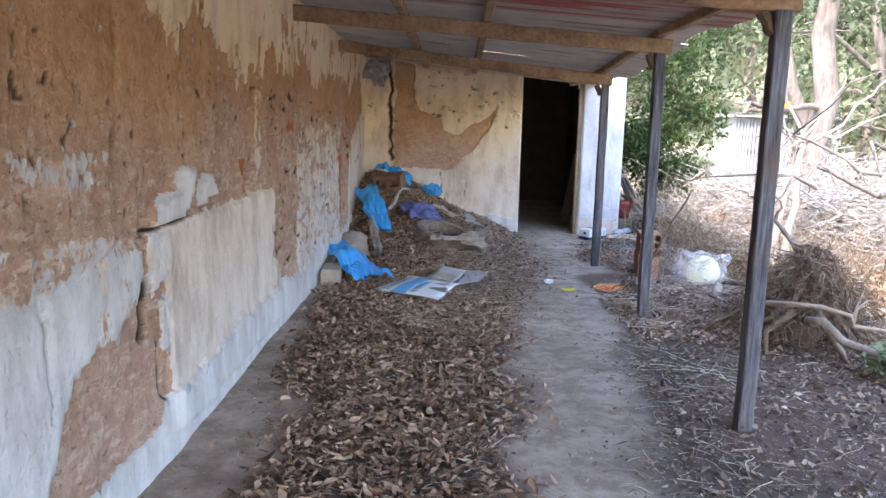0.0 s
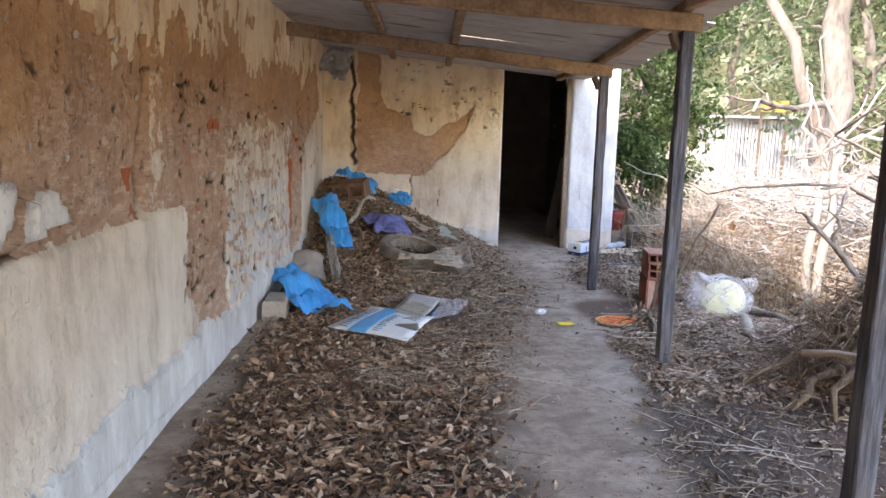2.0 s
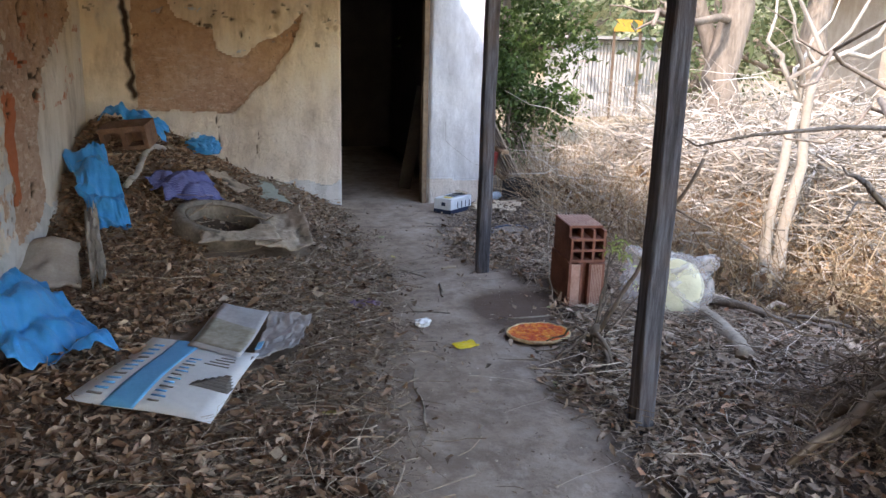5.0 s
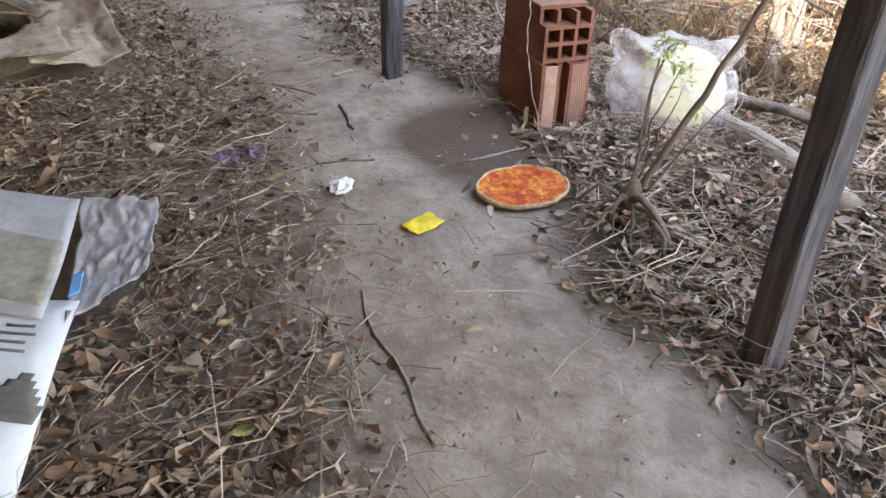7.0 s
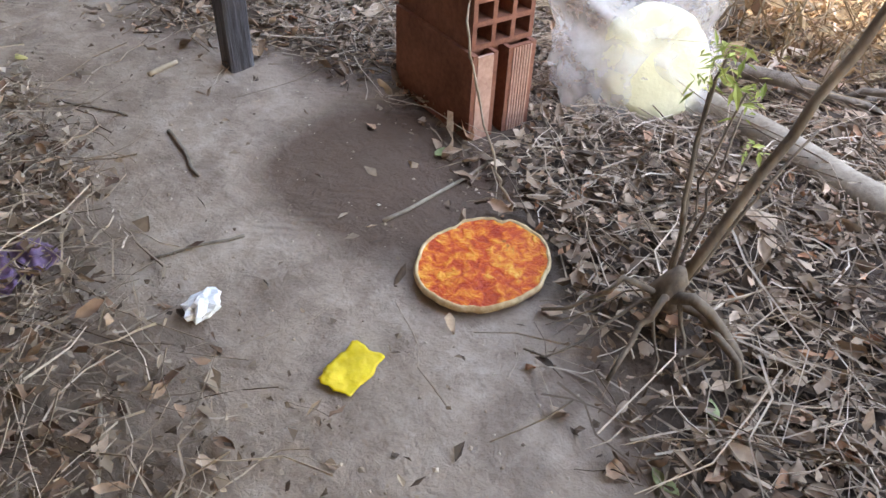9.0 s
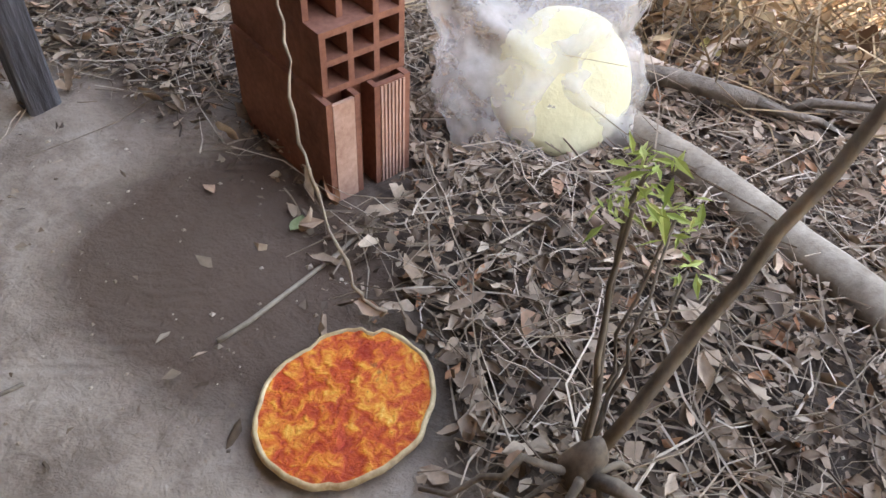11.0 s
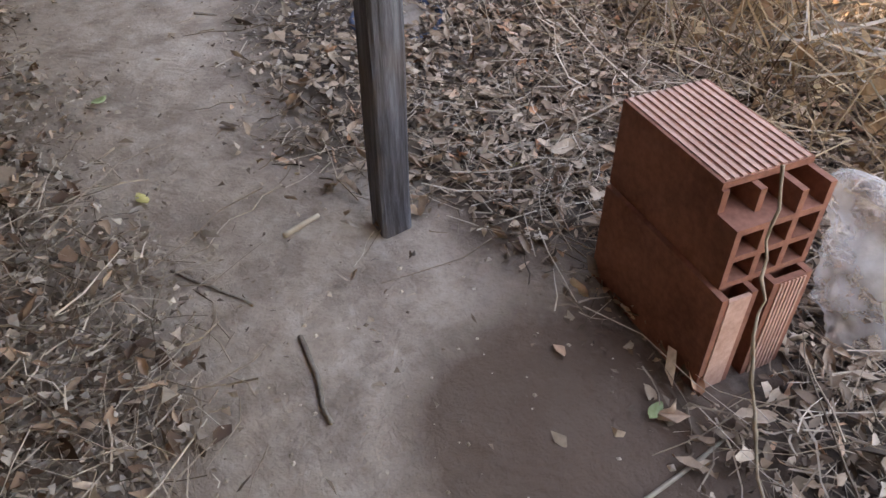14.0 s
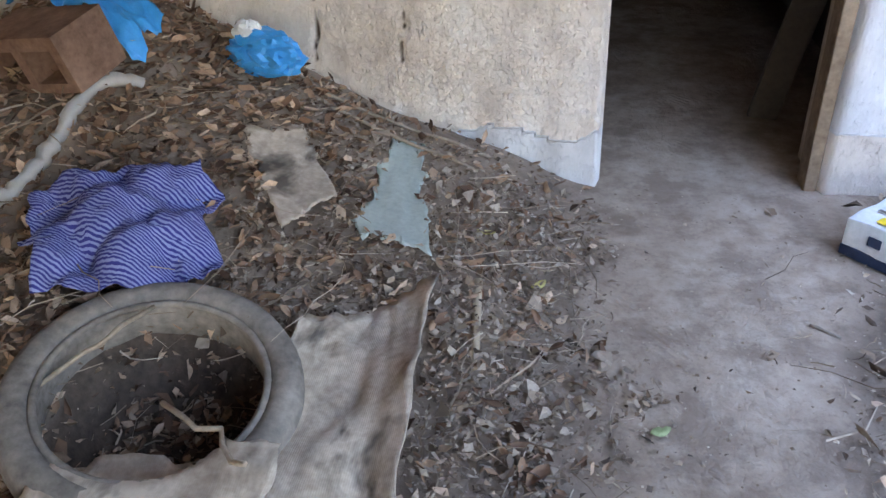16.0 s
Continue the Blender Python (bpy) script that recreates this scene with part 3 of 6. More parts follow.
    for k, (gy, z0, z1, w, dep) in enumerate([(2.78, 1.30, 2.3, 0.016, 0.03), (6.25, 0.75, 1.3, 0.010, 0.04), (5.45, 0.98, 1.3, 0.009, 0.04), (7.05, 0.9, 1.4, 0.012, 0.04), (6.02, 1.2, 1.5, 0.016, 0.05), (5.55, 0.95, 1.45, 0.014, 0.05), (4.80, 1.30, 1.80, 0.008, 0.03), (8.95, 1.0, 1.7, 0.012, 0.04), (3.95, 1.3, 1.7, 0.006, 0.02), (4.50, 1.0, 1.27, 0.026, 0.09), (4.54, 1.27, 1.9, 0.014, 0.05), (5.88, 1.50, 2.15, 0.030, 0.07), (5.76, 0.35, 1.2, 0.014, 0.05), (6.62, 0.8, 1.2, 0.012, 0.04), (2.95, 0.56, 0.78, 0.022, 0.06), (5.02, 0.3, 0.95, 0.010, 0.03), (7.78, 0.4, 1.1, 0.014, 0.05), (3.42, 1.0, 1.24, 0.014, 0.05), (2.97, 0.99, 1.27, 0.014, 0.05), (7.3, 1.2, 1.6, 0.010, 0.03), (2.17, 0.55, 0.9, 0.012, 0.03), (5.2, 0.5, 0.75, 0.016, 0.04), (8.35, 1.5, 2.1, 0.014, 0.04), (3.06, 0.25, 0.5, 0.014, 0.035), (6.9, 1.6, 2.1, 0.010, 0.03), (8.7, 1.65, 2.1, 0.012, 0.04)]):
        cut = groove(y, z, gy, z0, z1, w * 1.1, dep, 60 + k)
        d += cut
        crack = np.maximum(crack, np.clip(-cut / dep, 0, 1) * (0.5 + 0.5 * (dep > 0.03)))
    # small upright chips: many in the peeling stretch, few on the bare earth
    chips = smooth(0.61, 0.67, fbm(y * 13, z * 26, 55)) * smooth(0.40, 0.52, fbm(y * 3, z * 3, 56)) * (y > 4.9) * (z > 0.35) * (z < 1.6) * (1 - tall)
    few = smooth(0.66, 0.71, fbm(y * 36, z * 17, 49)) * smooth(0.38, 0.55, fbm(y * 2.2, z * 2.2, 58)) * (z > 0.95) * (y < 5.2) * (plaster < 0.9)
    d -= 0.022 * chips + 0.014 * few
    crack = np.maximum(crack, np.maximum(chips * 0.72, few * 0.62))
    ledge = np.exp(-((z - 0.985 + (y - 3) * 0.012) / 0.012) ** 2) * (y > 2.95) * (y < 4.2)
    ledge2 = np.exp(-((z - 0.925 - 0.03 * np.sin(y * 5)) / 0.014) ** 2) * (y > 2.2) * (y < 2.9)
    d -= 0.032 * ledge + 0.02 * ledge2
    # painted shade in the gap below the plaster chunk
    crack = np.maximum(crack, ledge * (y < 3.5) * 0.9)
    return d, dict(plaster=plaster, white=white, damp=damp, brick=brick, crack=crack)


def end_wall_fields(x, z):
    wx = x + (fbm(x * 4, z * 4, 71) - 0.5) * 0.2 + (fbm(x * 16, z * 12, 72) - 0.5) * 0.06
    wz = z + (fbm(x * 4, z * 4, 73) - 0.5) * 0.16 + (fbm(x * 16, z * 12, 74) - 0.5) * 0.05
    scar = inside([(-0.52, 2.25), (-0.23, 2.05), (-0.21, 1.60), (-0.17, 1.52), (0.09, 1.46), (0.13, 1.30), (0.31, 1.24), (0.6, 1.40), (0.80, 1.60), (0.70, 1.34), (0.57, 1.07), (0.38, 0.92), (0.21, 0.80), (-0.49, 0.80), (-0.47, 1.2)], wx * 0.5 + x * 0.5, wz * 0.5 + z * 0.5)
    base = (z < 0.22 + (fbm(x * 4, x * 0, 75) - 0.5) * 0.12) & (x < 1.2)
    fresh = x > 1.8
    plaster = np.where(scar, 0.0, 1.0)
    white = np.maximum(base * 1.0, fresh * 1.0 * (z > 0.2 + (fbm(x * 5, x * 0, 76) - 0.5) * 0.1))
    white = np.maximum(white, (fbm(x * 8, z * 8, 77) > 0.62) * 0.6 * (z < 1.6) * (z > 1.25) * (x > -0.1) * (x < 0.5))
    damp = np.where(fresh, 1.0, smooth(1.5, 0.7, z + (fbm(x * 1.5, z * 1.5, 78) - 0.5) * 0.7))
    d = 0.02 * plaster + 0.012 * white * (x < 1.2) + (fbm(x * 1.4, z * 1.4, 79) - 0.5) * 0.03 + (fbm(x * 8, z * 8, 80) - 0.5) * 0.012 + (fbm(x * 26, z * 18, 82) - 0.5) * 0.014 * (1 - plaster)
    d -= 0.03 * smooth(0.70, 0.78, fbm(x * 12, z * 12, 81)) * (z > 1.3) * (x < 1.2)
    # pits, pocks and grooves of this wall get painted shade too
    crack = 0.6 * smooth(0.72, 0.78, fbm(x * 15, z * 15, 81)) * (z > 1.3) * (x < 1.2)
    rnd = random.Random(83)
    for _ in range(26):
        px, pz, pr = rnd.uniform(-0.12, 1.05), rnd.uniform(1.38, 1.98), rnd.uniform(0.010, 0.024)
        dip = np.exp(-((wx - px) ** 2 + (wz - pz) ** 2) / pr ** 2) * plaster
        d -= 0.03 * dip
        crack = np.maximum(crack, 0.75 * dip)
    for k, (gx, z0, z1, w, dep) in enumerate([(-0.53, 0.9, 2.1, 0.026, 0.03), (0.1, 0.35, 0.75, 0.008, 0.02), (0.45, 0.45, 0.62, 0.008, 0.02)]):
        cut = groove(x, z, gx, z0, z1, w, dep, 90 + k)
        d += cut
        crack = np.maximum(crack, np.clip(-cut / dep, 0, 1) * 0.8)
    return d, dict(plaster=plaster, white=white, damp=damp, brick=np.zeros_like(x), crack=crack)


WALL_X, END_Y, TOP = -0.87, 9.898, 2.5
DOOR0, DOOR1, DOOR_TOP, END_X = 1.125, 1.875, 2.08, 2.42
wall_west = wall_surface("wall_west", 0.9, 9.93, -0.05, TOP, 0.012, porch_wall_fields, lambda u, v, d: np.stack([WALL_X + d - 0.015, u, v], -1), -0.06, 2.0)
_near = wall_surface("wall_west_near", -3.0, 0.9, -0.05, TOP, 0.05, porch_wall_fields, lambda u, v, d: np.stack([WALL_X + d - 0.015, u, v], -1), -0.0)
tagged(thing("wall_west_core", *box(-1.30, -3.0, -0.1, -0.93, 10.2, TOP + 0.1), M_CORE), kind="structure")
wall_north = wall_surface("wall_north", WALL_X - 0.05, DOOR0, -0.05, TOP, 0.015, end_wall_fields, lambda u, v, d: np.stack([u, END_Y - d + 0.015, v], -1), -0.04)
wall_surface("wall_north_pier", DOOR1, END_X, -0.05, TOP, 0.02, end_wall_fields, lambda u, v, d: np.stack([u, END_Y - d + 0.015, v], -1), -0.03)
_core = Pile()
_core.add(*box(-0.93, 9.935, -0.1, DOOR0 - 0.004, 10.22, TOP)).add(*box(DOOR1 + 0.004, 9.935, -0.1, END_X - 0.004, 10.22, TOP)).add(*box(DOOR0 - 0.004, 9.92, DOOR_TOP, DOOR1 + 0.004, 10.22, TOP))
tagged(thing("wall_north_core", _core.verts(), _core.f, M_CORE), kind="structure")

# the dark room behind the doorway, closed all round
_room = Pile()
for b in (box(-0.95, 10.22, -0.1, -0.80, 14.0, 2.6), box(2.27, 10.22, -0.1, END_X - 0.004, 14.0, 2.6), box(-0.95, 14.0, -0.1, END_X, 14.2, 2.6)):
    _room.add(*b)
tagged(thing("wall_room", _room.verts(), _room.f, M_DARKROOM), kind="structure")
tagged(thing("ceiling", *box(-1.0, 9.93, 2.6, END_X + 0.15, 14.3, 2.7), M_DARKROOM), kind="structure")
# unseen house body added behind the porch wall, closed against the sun
_house = Pile()
for b in (box(-5.3, -3.0, -0.1, -5.0, 14.2, 2.6), box(-5.0, -3.3, -0.1, -0.93, -3.0, 2.6), box(-5.0, 14.2, -0.1, -0.95, 14.4, 2.6)):
    _house.add(*b)
tagged(thing("wall_back", _house.verts(), _house.f, M_CORE), kind="structure")
tagged(thing("roof_house", *box(-5.4, -3.4, 2.62, -0.90, 14.4, 2.75), M_CORE), kind="structure")

# door frame
door_frame = tagged(empty("door_1"), "dark weathered wooden door frame standing open", "door frame", kind="structure")
for p, q in (((DOOR1 - 0.022, 9.965, 0.0), (DOOR1 - 0.022, 9.965, DOOR_TOP)),):
    thing("jamb", *timber(p, q, 0.045, 0.10, 3, 0.002), M_JAMB, parent=door_frame)
# the plank takes the room's darkened colour, shade included
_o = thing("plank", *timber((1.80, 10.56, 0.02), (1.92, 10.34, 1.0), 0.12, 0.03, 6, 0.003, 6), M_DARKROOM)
tagged(_o, "dark old plank leaning inside the doorway", "plank")


# ---- ground ----
def axis(fine0, fine1, step, far0, far1):
    core = list(np.arange(fine0, fine1 + 1e-6, step))
    lo, hi, s = [], [], step
    v = fine0
    while v > far0:
        s *= 1.35
        v -= s
        lo.append(v)
    s, v = step, core[-1]
    while v < far1:
        s *= 1.35
        v += s
        hi.append(v)
    return np.array(lo[::-1] + core + hi)


_gx, _gy = axis(-0.9, 3.6, 0.05, -150, 150), axis(0.8, 9.92, 0.05, -150, 200)
_X, _Y = np.meshgrid(_gx, _gy, indexing="ij")
_Z = ground_z(_X, _Y)
ground = thing("ground", np.stack([_X, _Y, _Z], -1).reshape(-1, 3), grid(len(_gx), len(_gy)), M_GROUND, True)
# the tyre's hollow is forced to dark litter soil, painting in its shade
float_attribute(ground.data, "litter", np.maximum(litter_density(_X, _Y) * np.where(_X < 1.35, np.where(_Y < 5.5, 0.8, 0.45), 0.9), smooth(0.30, 0.24, np.hypot(_X - 0.17, _Y - 8.44))))
# damp near bricks, heap and path; other terms darken soil by post and stump
float_attribute(ground.data, "wet", (0.35 + 1.3 * fbm(_X * 3.2, _Y * 3.2, 25)) * 1.5 * np.exp(-((_X - 1.76) / 0.30) ** 2 - ((_Y - 6.98) / 0.32) ** 2) + 0.6 * np.exp(-((_X - 1.95) / 0.2) ** 2 - ((_Y - 7.6) / 0.25) ** 2) + 0.35 * np.exp(-((_X - 0.1) / 0.5) ** 2 - ((_Y - 8.9) / 0.75) ** 2) + 1.1 * np.exp(-((_X - 2.0) / 0.5) ** 2 - ((_Y - 3.6) / 0.8) ** 2) + 0.9 * np.exp(-((_X - 2.75) / 0.6) ** 2 - ((_Y - 4.6) / 0.6) ** 2))
float_attribute(ground.data, "straw", smooth(2.9, 3.8, _X + 0.4 * (_Y > 9)))
tagged(ground, kind="structure")


# ---- porch roof ----
def roof_z(x, y):
    """Height of the top of the cross beams."""
    wall = np.interp(y, [0, 5.6, 7.7, 10], [2.215, 2.20, 2.155, 2.12])
    post = np.interp(y, [0, 5.6, 7.7, 10], [2.06, 2.03, 1.90, 1.86])
    return wall + (post - wall) * (x + 0.87) / 2.57


def cross_beam(y, h, seed):
    p, q = (-0.95, y, float(roof_z(-0.95, y)) - h / 2), (1.80, y, float(roof_z(1.80, y)) - h / 2)
    ob = thing("cross_beam", *timber(p, q, 0.055, h, seed, 0.005, 16, 0.35), M_WOOD)
    return tagged(ob, "brown weathered timber beam spanning wall and post", "beam", "porch cross beams")


POSTS = [(1.725, 3.575), (1.728, 5.645), (1.737, 7.713)]
# the first beam is unseen, added under the extra stretch of roof
for k, yb in enumerate((1.2, 3.575, 5.645, 7.713)):
    cross_beam(yb, 0.105 if k else 0.10, 10 + k)


def post(x, y, seed):
    top = float(roof_z(x, y)) - 0.10
    ob = thing("post", *timber((x, y, -0.08), (x + random.Random(seed).uniform(-0.006, 0.006), y, top), 0.074, 0.074, seed, 0.0022, 18, 0.16), M_POST)
    tagged(ob, "grey weathered square wooden porch post set in earth", "post", "porch posts")
    k = Pile().add(*timber((x - 0.036, y + 0.004, top - 0.10), (x - 0.085, y + 0.004, top - 0.005), 0.05, 0.05, seed + 3, 0.004, 4, 0.6))
    thing("bracket", k.verts(), k.f, M_DARKWOOD, parent=ob)
    return ob


for k, (px, py) in enumerate(POSTS):
    post(px, py, 40 + k)

PURLINS = [(-0.10, 0.065), (0.50, 0.065), (1.72, 0.065)]
for k, (px, w) in enumerate(PURLINS):
    pile = Pile()
    ys = [-1.4, 1.2, 3.5, 5.6, 7.7, 9.88]
    for a, b in zip(ys, ys[1:]):
        pile.add(*timber((px, a, float(roof_z(px, a)) + w / 2 + 0.004), (px, b, float(roof_z(px, b)) + w / 2 + 0.004), w, w, 70 + k, 0.004, 8, 0.3))
    tagged(thing("purlin", pile.verts(), pile.f, M_WOOD), "rough brown roof batten lying on the beams", "batten", "roof battens")
_peg = thing("roof_peg", *timber((0.50, 7.74, 1.93), (0.49, 7.75, 2.10), 0.05, 0.04, 5, 0.006, 4, 0.5), M_WOOD)
tagged(_peg, "short splintered timber stub nailed on the beam", "timber stub")

porch_roof = tagged(empty("roof_porch"), kind="structure")
_sheet_w = 0.80
# the first sheets reach behind the viewpoint, unseen and added for shade
for k in range(15):
    y0 = -1.55 + k * (_sheet_w - 0.035)
    rnd = random.Random(200 + k)
    skew, lift = rnd.uniform(-0.02, 0.02), 0.058 + 0.006 * (k % 2)
    nx, ny = 9, 67
    xs, vs = np.linspace(-0.90, 2.02 + rnd.uniform(-0.04, 0.06), nx), np.linspace(0, _sheet_w, ny)
    U, V = np.meshgrid(xs, vs, indexing="ij")
    Yv = y0 + V + skew * (U - 0.5)
    Zv = roof_z(U, Yv) + lift + 0.0095 * np.sin(V / 0.076 * 2 * np.pi) + (fbm(U * 1.5 + k, V * 2, 210 + k) - 0.5) * 0.02
    if k in (10, 11):
        Zv += 0.014 * smooth(0.65, 0.8, V) * smooth(0.2, 0.6, U) * smooth(1.5, 0.9, U)
    thing("sheet", np.stack([U, Yv, Zv], -1).reshape(-1, 3), grid(nx, ny), M_REDSHEET if k in (5, 6, 7, 8) else M_SHEET, True, parent=porch_roof)


# ---- dead leaves, twigs, dry growth ----
LEAF_V = np.array([(-0.5, 0, 0), (-0.2, 0.22, 0.10), (0.2, 0.20, 0.10), (0.5, 0, 0.10), (0.2, -0.20, 0.09), (-0.2, -0.22, 0.11), (-0.2, 0, 0.0), (0.2, 0, 0.02)])
LEAF_F = [(0, 6, 1), (1, 6, 7, 2), (2, 7, 3), (3, 7, 4), (4, 7, 6, 5), (5, 6, 0)]
_st = [(-0.5, 0.03, 0.02), (-0.28, 0.17, 0.0), (0.0, 0.23, 0.02), (0.28, 0.16, 0.05), (0.5, 0.02, 0.13)]
NEAR_V = np.array([p for a, w, c in _st for p in ((a, w, c + 0.13 * w / 0.23), (a + 0.01, 0, c), (a - 0.01, -w, c + 0.12 * w / 0.23))])
NEAR_F = [(i * 3 + j, i * 3 + 3 + j, i * 3 + 4 + j, i * 3 + 1 + j) for i in range(4) for j in range(2)]
FLAT_V = np.array([(0, 0, 0), (0.45, 0.26, 0.05), (1.0, 0, -0.04), (0.45, -0.26, 0.05)])
FLAT_F = [(0, 1, 2, 3)]
SHARD_V = np.array([(0, 0, 0), (0.25, 0.33, 0.07), (0.75, 0.24, 0.03), (1.0, -0.05, -0.05), (0.45, -0.30, 0.08)])
SHARD_F = [(0, 1, 4), (1, 2, 3, 4)]


def turns(yaw, pitch, roll):
    cy, sy, cp, sp, cr, sr = np.cos(yaw), np.sin(yaw), np.cos(pitch), np.sin(pitch), np.cos(roll), np.sin(roll)
    r = np.empty((len(yaw), 3, 3))
    r[:, 0] = np.stack([cy * cp, cy * sp * sr - sy * cr, cy * sp * cr + sy * sr], -1)
    r[:, 1] = np.stack([sy * cp, sy * sp * sr + cy * cr, sy * sp * cr - cy * sr], -1)
    r[:, 2] = np.stack([-sp, cp * sr, cp * cr], -1)
    return r


def scatter(name, shape_v, shape_f, places, sizes, yaw, pitch, roll, tone, material, curl=None, jitter=0.0):
    """Many small pieces of one shape joined into one mesh; tone is an attribute of each piece."""
    n = len(places)
    v = np.repeat(shape_v[None], n, 0)
    if curl is not None:
        v = v * np.stack([np.ones(n), 0.55 + 0.55 * np.modf(curl * 7.3)[0], curl], -1)[:, None]
        v = v + np.random.default_rng(n).normal(0, 0.055, v.shape) * np.array((1, 1, 0.7))
    if jitter:
        v = v + np.random.default_rng(n + 1).normal(0, jitter, v.shape) * np.array((1, 1, 0.5))
    v = np.einsum("nij,nkj->nki", turns(yaw, pitch, roll), v * np.asarray(sizes)[:, None, None]) + places[:, None]
    k = len(shape_v)
    faces = [tuple(i * k + j for j in f) for i in range(n) for f in shape_f]
    ob = thing(name, v.reshape(-1, 3), faces, material)
    float_attribute(ob.data, "tone", np.repeat(tone, k))
    return ob


def leaf_litter(x0, x1, y0, y1, count, size, material, seed, label, keep=None, lift=0.026, shape=(LEAF_V, LEAF_F), spread=(1.05, 1.35)):
    g = np.random.default_rng(seed)
    x, y = g.uniform(x0, x1, count), g.uniform(y0, y1, count)
    d = litter_density(x, y)
    ok = g.uniform(0, 1, count) < (0.006 + 0.99 * d ** 1.9)
    if keep is not None:
        ok &= keep(x, y)
    x, y = x[ok], y[ok]
    n = len(x)
    z = ground_z(x, y) + g.uniform(0.0, lift, n) + 0.004
    s = size * np.clip(g.lognormal(0, 0.40, n), 0.4, 1.75)
    ob = scatter("leaf_litter", *shape, np.stack([x, y, z], -1), s, g.uniform(0, 6.283, n), g.normal(0, 0.42, n), g.normal(0, 0.5, n) + np.pi * (g.uniform(0, 1, n) < 0.3), np.clip(g.beta(*spread, n), 0, 1), material, g.uniform(0.2, 2.4, n))
    ob.data.polygons.foreach_set("use_smooth", [True] * len(ob.data.polygons))
    return tagged(ob, label, "leaf litter", kind="stuff")


COVERED = [[(-0.30, 6.21), (0.17, 5.95), (0.34, 6.46), (0.53, 6.57), (0.60, 6.86), (0.21, 7.12), (-0.08, 6.77)], [(1.24, 6.47), (1.37, 6.51), (1.36, 6.59), (1.24, 6.58)], [(2.0, 6.93), (2.2, 6.91), (2.24, 7.27), (2.04, 7.29)],
           [(1.96, 9.37), (2.2, 9.59), (2.09, 9.72), (1.85, 9.5)], [(0.42, 8.74), (0.69, 8.93), (0.73, 8.08), (0.06, 7.98), (0.10, 8.3), (0.44, 8.3)], [(0.42, 9.64), (0.52, 9.66), (0.63, 9.10), (0.45, 9.12)], [(0.03, 9.40), (0.17, 9.50), (0.35, 9.20), (0.27, 9.03)]]


def uncovered(x, y):
    """False where something flat lies on the ground."""
    ok = (np.hypot(x - 1.688, y - 6.592) > 0.175) & (np.hypot(x - 1.17, y - 6.845) > 0.05) & (np.hypot(x - 2.27, y - 8.69) > 0.085)
    for poly in COVERED:
        ok &= ~inside(poly, x, y)
    return ok


def clear_wall(x, y):
    return (x > -0.84) & ~((x < 2.46) & (y > 9.85)) & uncovered(x, y)


def whole_leaves(x, y):
    """Fewer whole leaves towards the trodden edge, where they are broken up."""
    g = np.random.default_rng(len(x))
    share = np.where(x < 1.3, np.where(y < 6.0, smooth(1.0, 0.45, x), 0.20 + 0.80 * smooth(0.55, 0.0, x)), 0.45 + 0.55 * smooth(2.0, 2.6, x))
    return clear_wall(x, y) & (g.uniform(0, 1, len(x)) < share)
leaf_litter(-0.86, 1.25, 1.2, 7.6, 27500, 0.043, M_LEAF, 1, "thick drift of curled dry brown leaves on earth", whole_leaves)
leaf_litter(-0.86, 1.15, 7.4, 9.88, 12500, 0.038, M_LEAF, 2, "dry brown leaves heaped over rubbish in a corner", whole_leaves, 0.03)
leaf_litter(1.3, 3.6, 1.2, 10.6, 13800, 0.038, M_LEAFGREY, 3, "grey brown dead leaves under the shrubs", whole_leaves, 0.034)
leaf_litter(1.5, 3.1, 5.0, 8.6, 7000, 0.037, M_LEAFNEAR, 5, "brown dead leaves lying thick beside the pizza", clear_wall, 0.036, (NEAR_V, NEAR_F), (1.1, 0.95))
leaf_litter(3.5, 8.0, 1.0, 12.0, 3200, 0.06, M_LEAFGREY, 4, "sunlit dead leaves among dry brush", clear_wall, 0.03)

def shards(x0, x1, y0, y1, count, size, material, seed, label, spill=0.03):
    g = np.random.default_rng(seed)
    x, y = g.uniform(x0, x1, count), g.uniform(y0, y1, count)
    ok = (g.uniform(0, 1, count) < spill + litter_density(x - 0.08 * np.sign(x - 1.3), y)) & clear_wall(x, y)
    x, y = x[ok], y[ok]
    n = len(x)
    ob = scatter("leaf_shards", SHARD_V, SHARD_F, np.stack([x, y, ground_z(x, y) + g.uniform(0.004, 0.034, n)], -1), size * g.lognormal(0, 0.5, n), g.uniform(0, 6.283, n), g.normal(0, 0.4, n), g.normal(0, 0.5, n), g.beta(1.3, 1.2, n), material, None, 0.15)
    tagged(ob, label, "leaf shards", kind="stuff")


shards(1.5, 3.2, 5.2, 8.8, 9000, 0.016, M_LEAFNEAR, 91, "pale crumbled leaf fragments beside the path", 0.02)
shards(-0.3, 1.25, 5.0, 9.4, 12000, 0.013, M_LEAFGREY, 92, "fine crumbled leaf and bark fragments on earth", 0.05)
shards(0.15, 1.30, 7.3, 9.7, 11000, 0.014, M_CRUMBLE, 93, "pale dusty crumbled leaves beside the heap", 0.03)
shards(1.55, 2.5, 7.5, 9.6, 3000, 0.013, M_CRUMBLE, 94, "pale crumbled leaves and chips beside the path", 0.03)
# broken shards of leaf between the whole ones
_g = np.random.default_rng(47)
n = 44000
_x, _y = _g.uniform(-0.85, 3.2, n), _g.uniform(2.0, 9.85, n)
_k = (_g.uniform(0, 1, n) < 0.03 + litter_density(_x - 0.06 * np.sign(_x - 1.3), _y)) & clear_wall(_x, _y)
_x, _y = _x[_k], _y[_k]
n = len(_x)
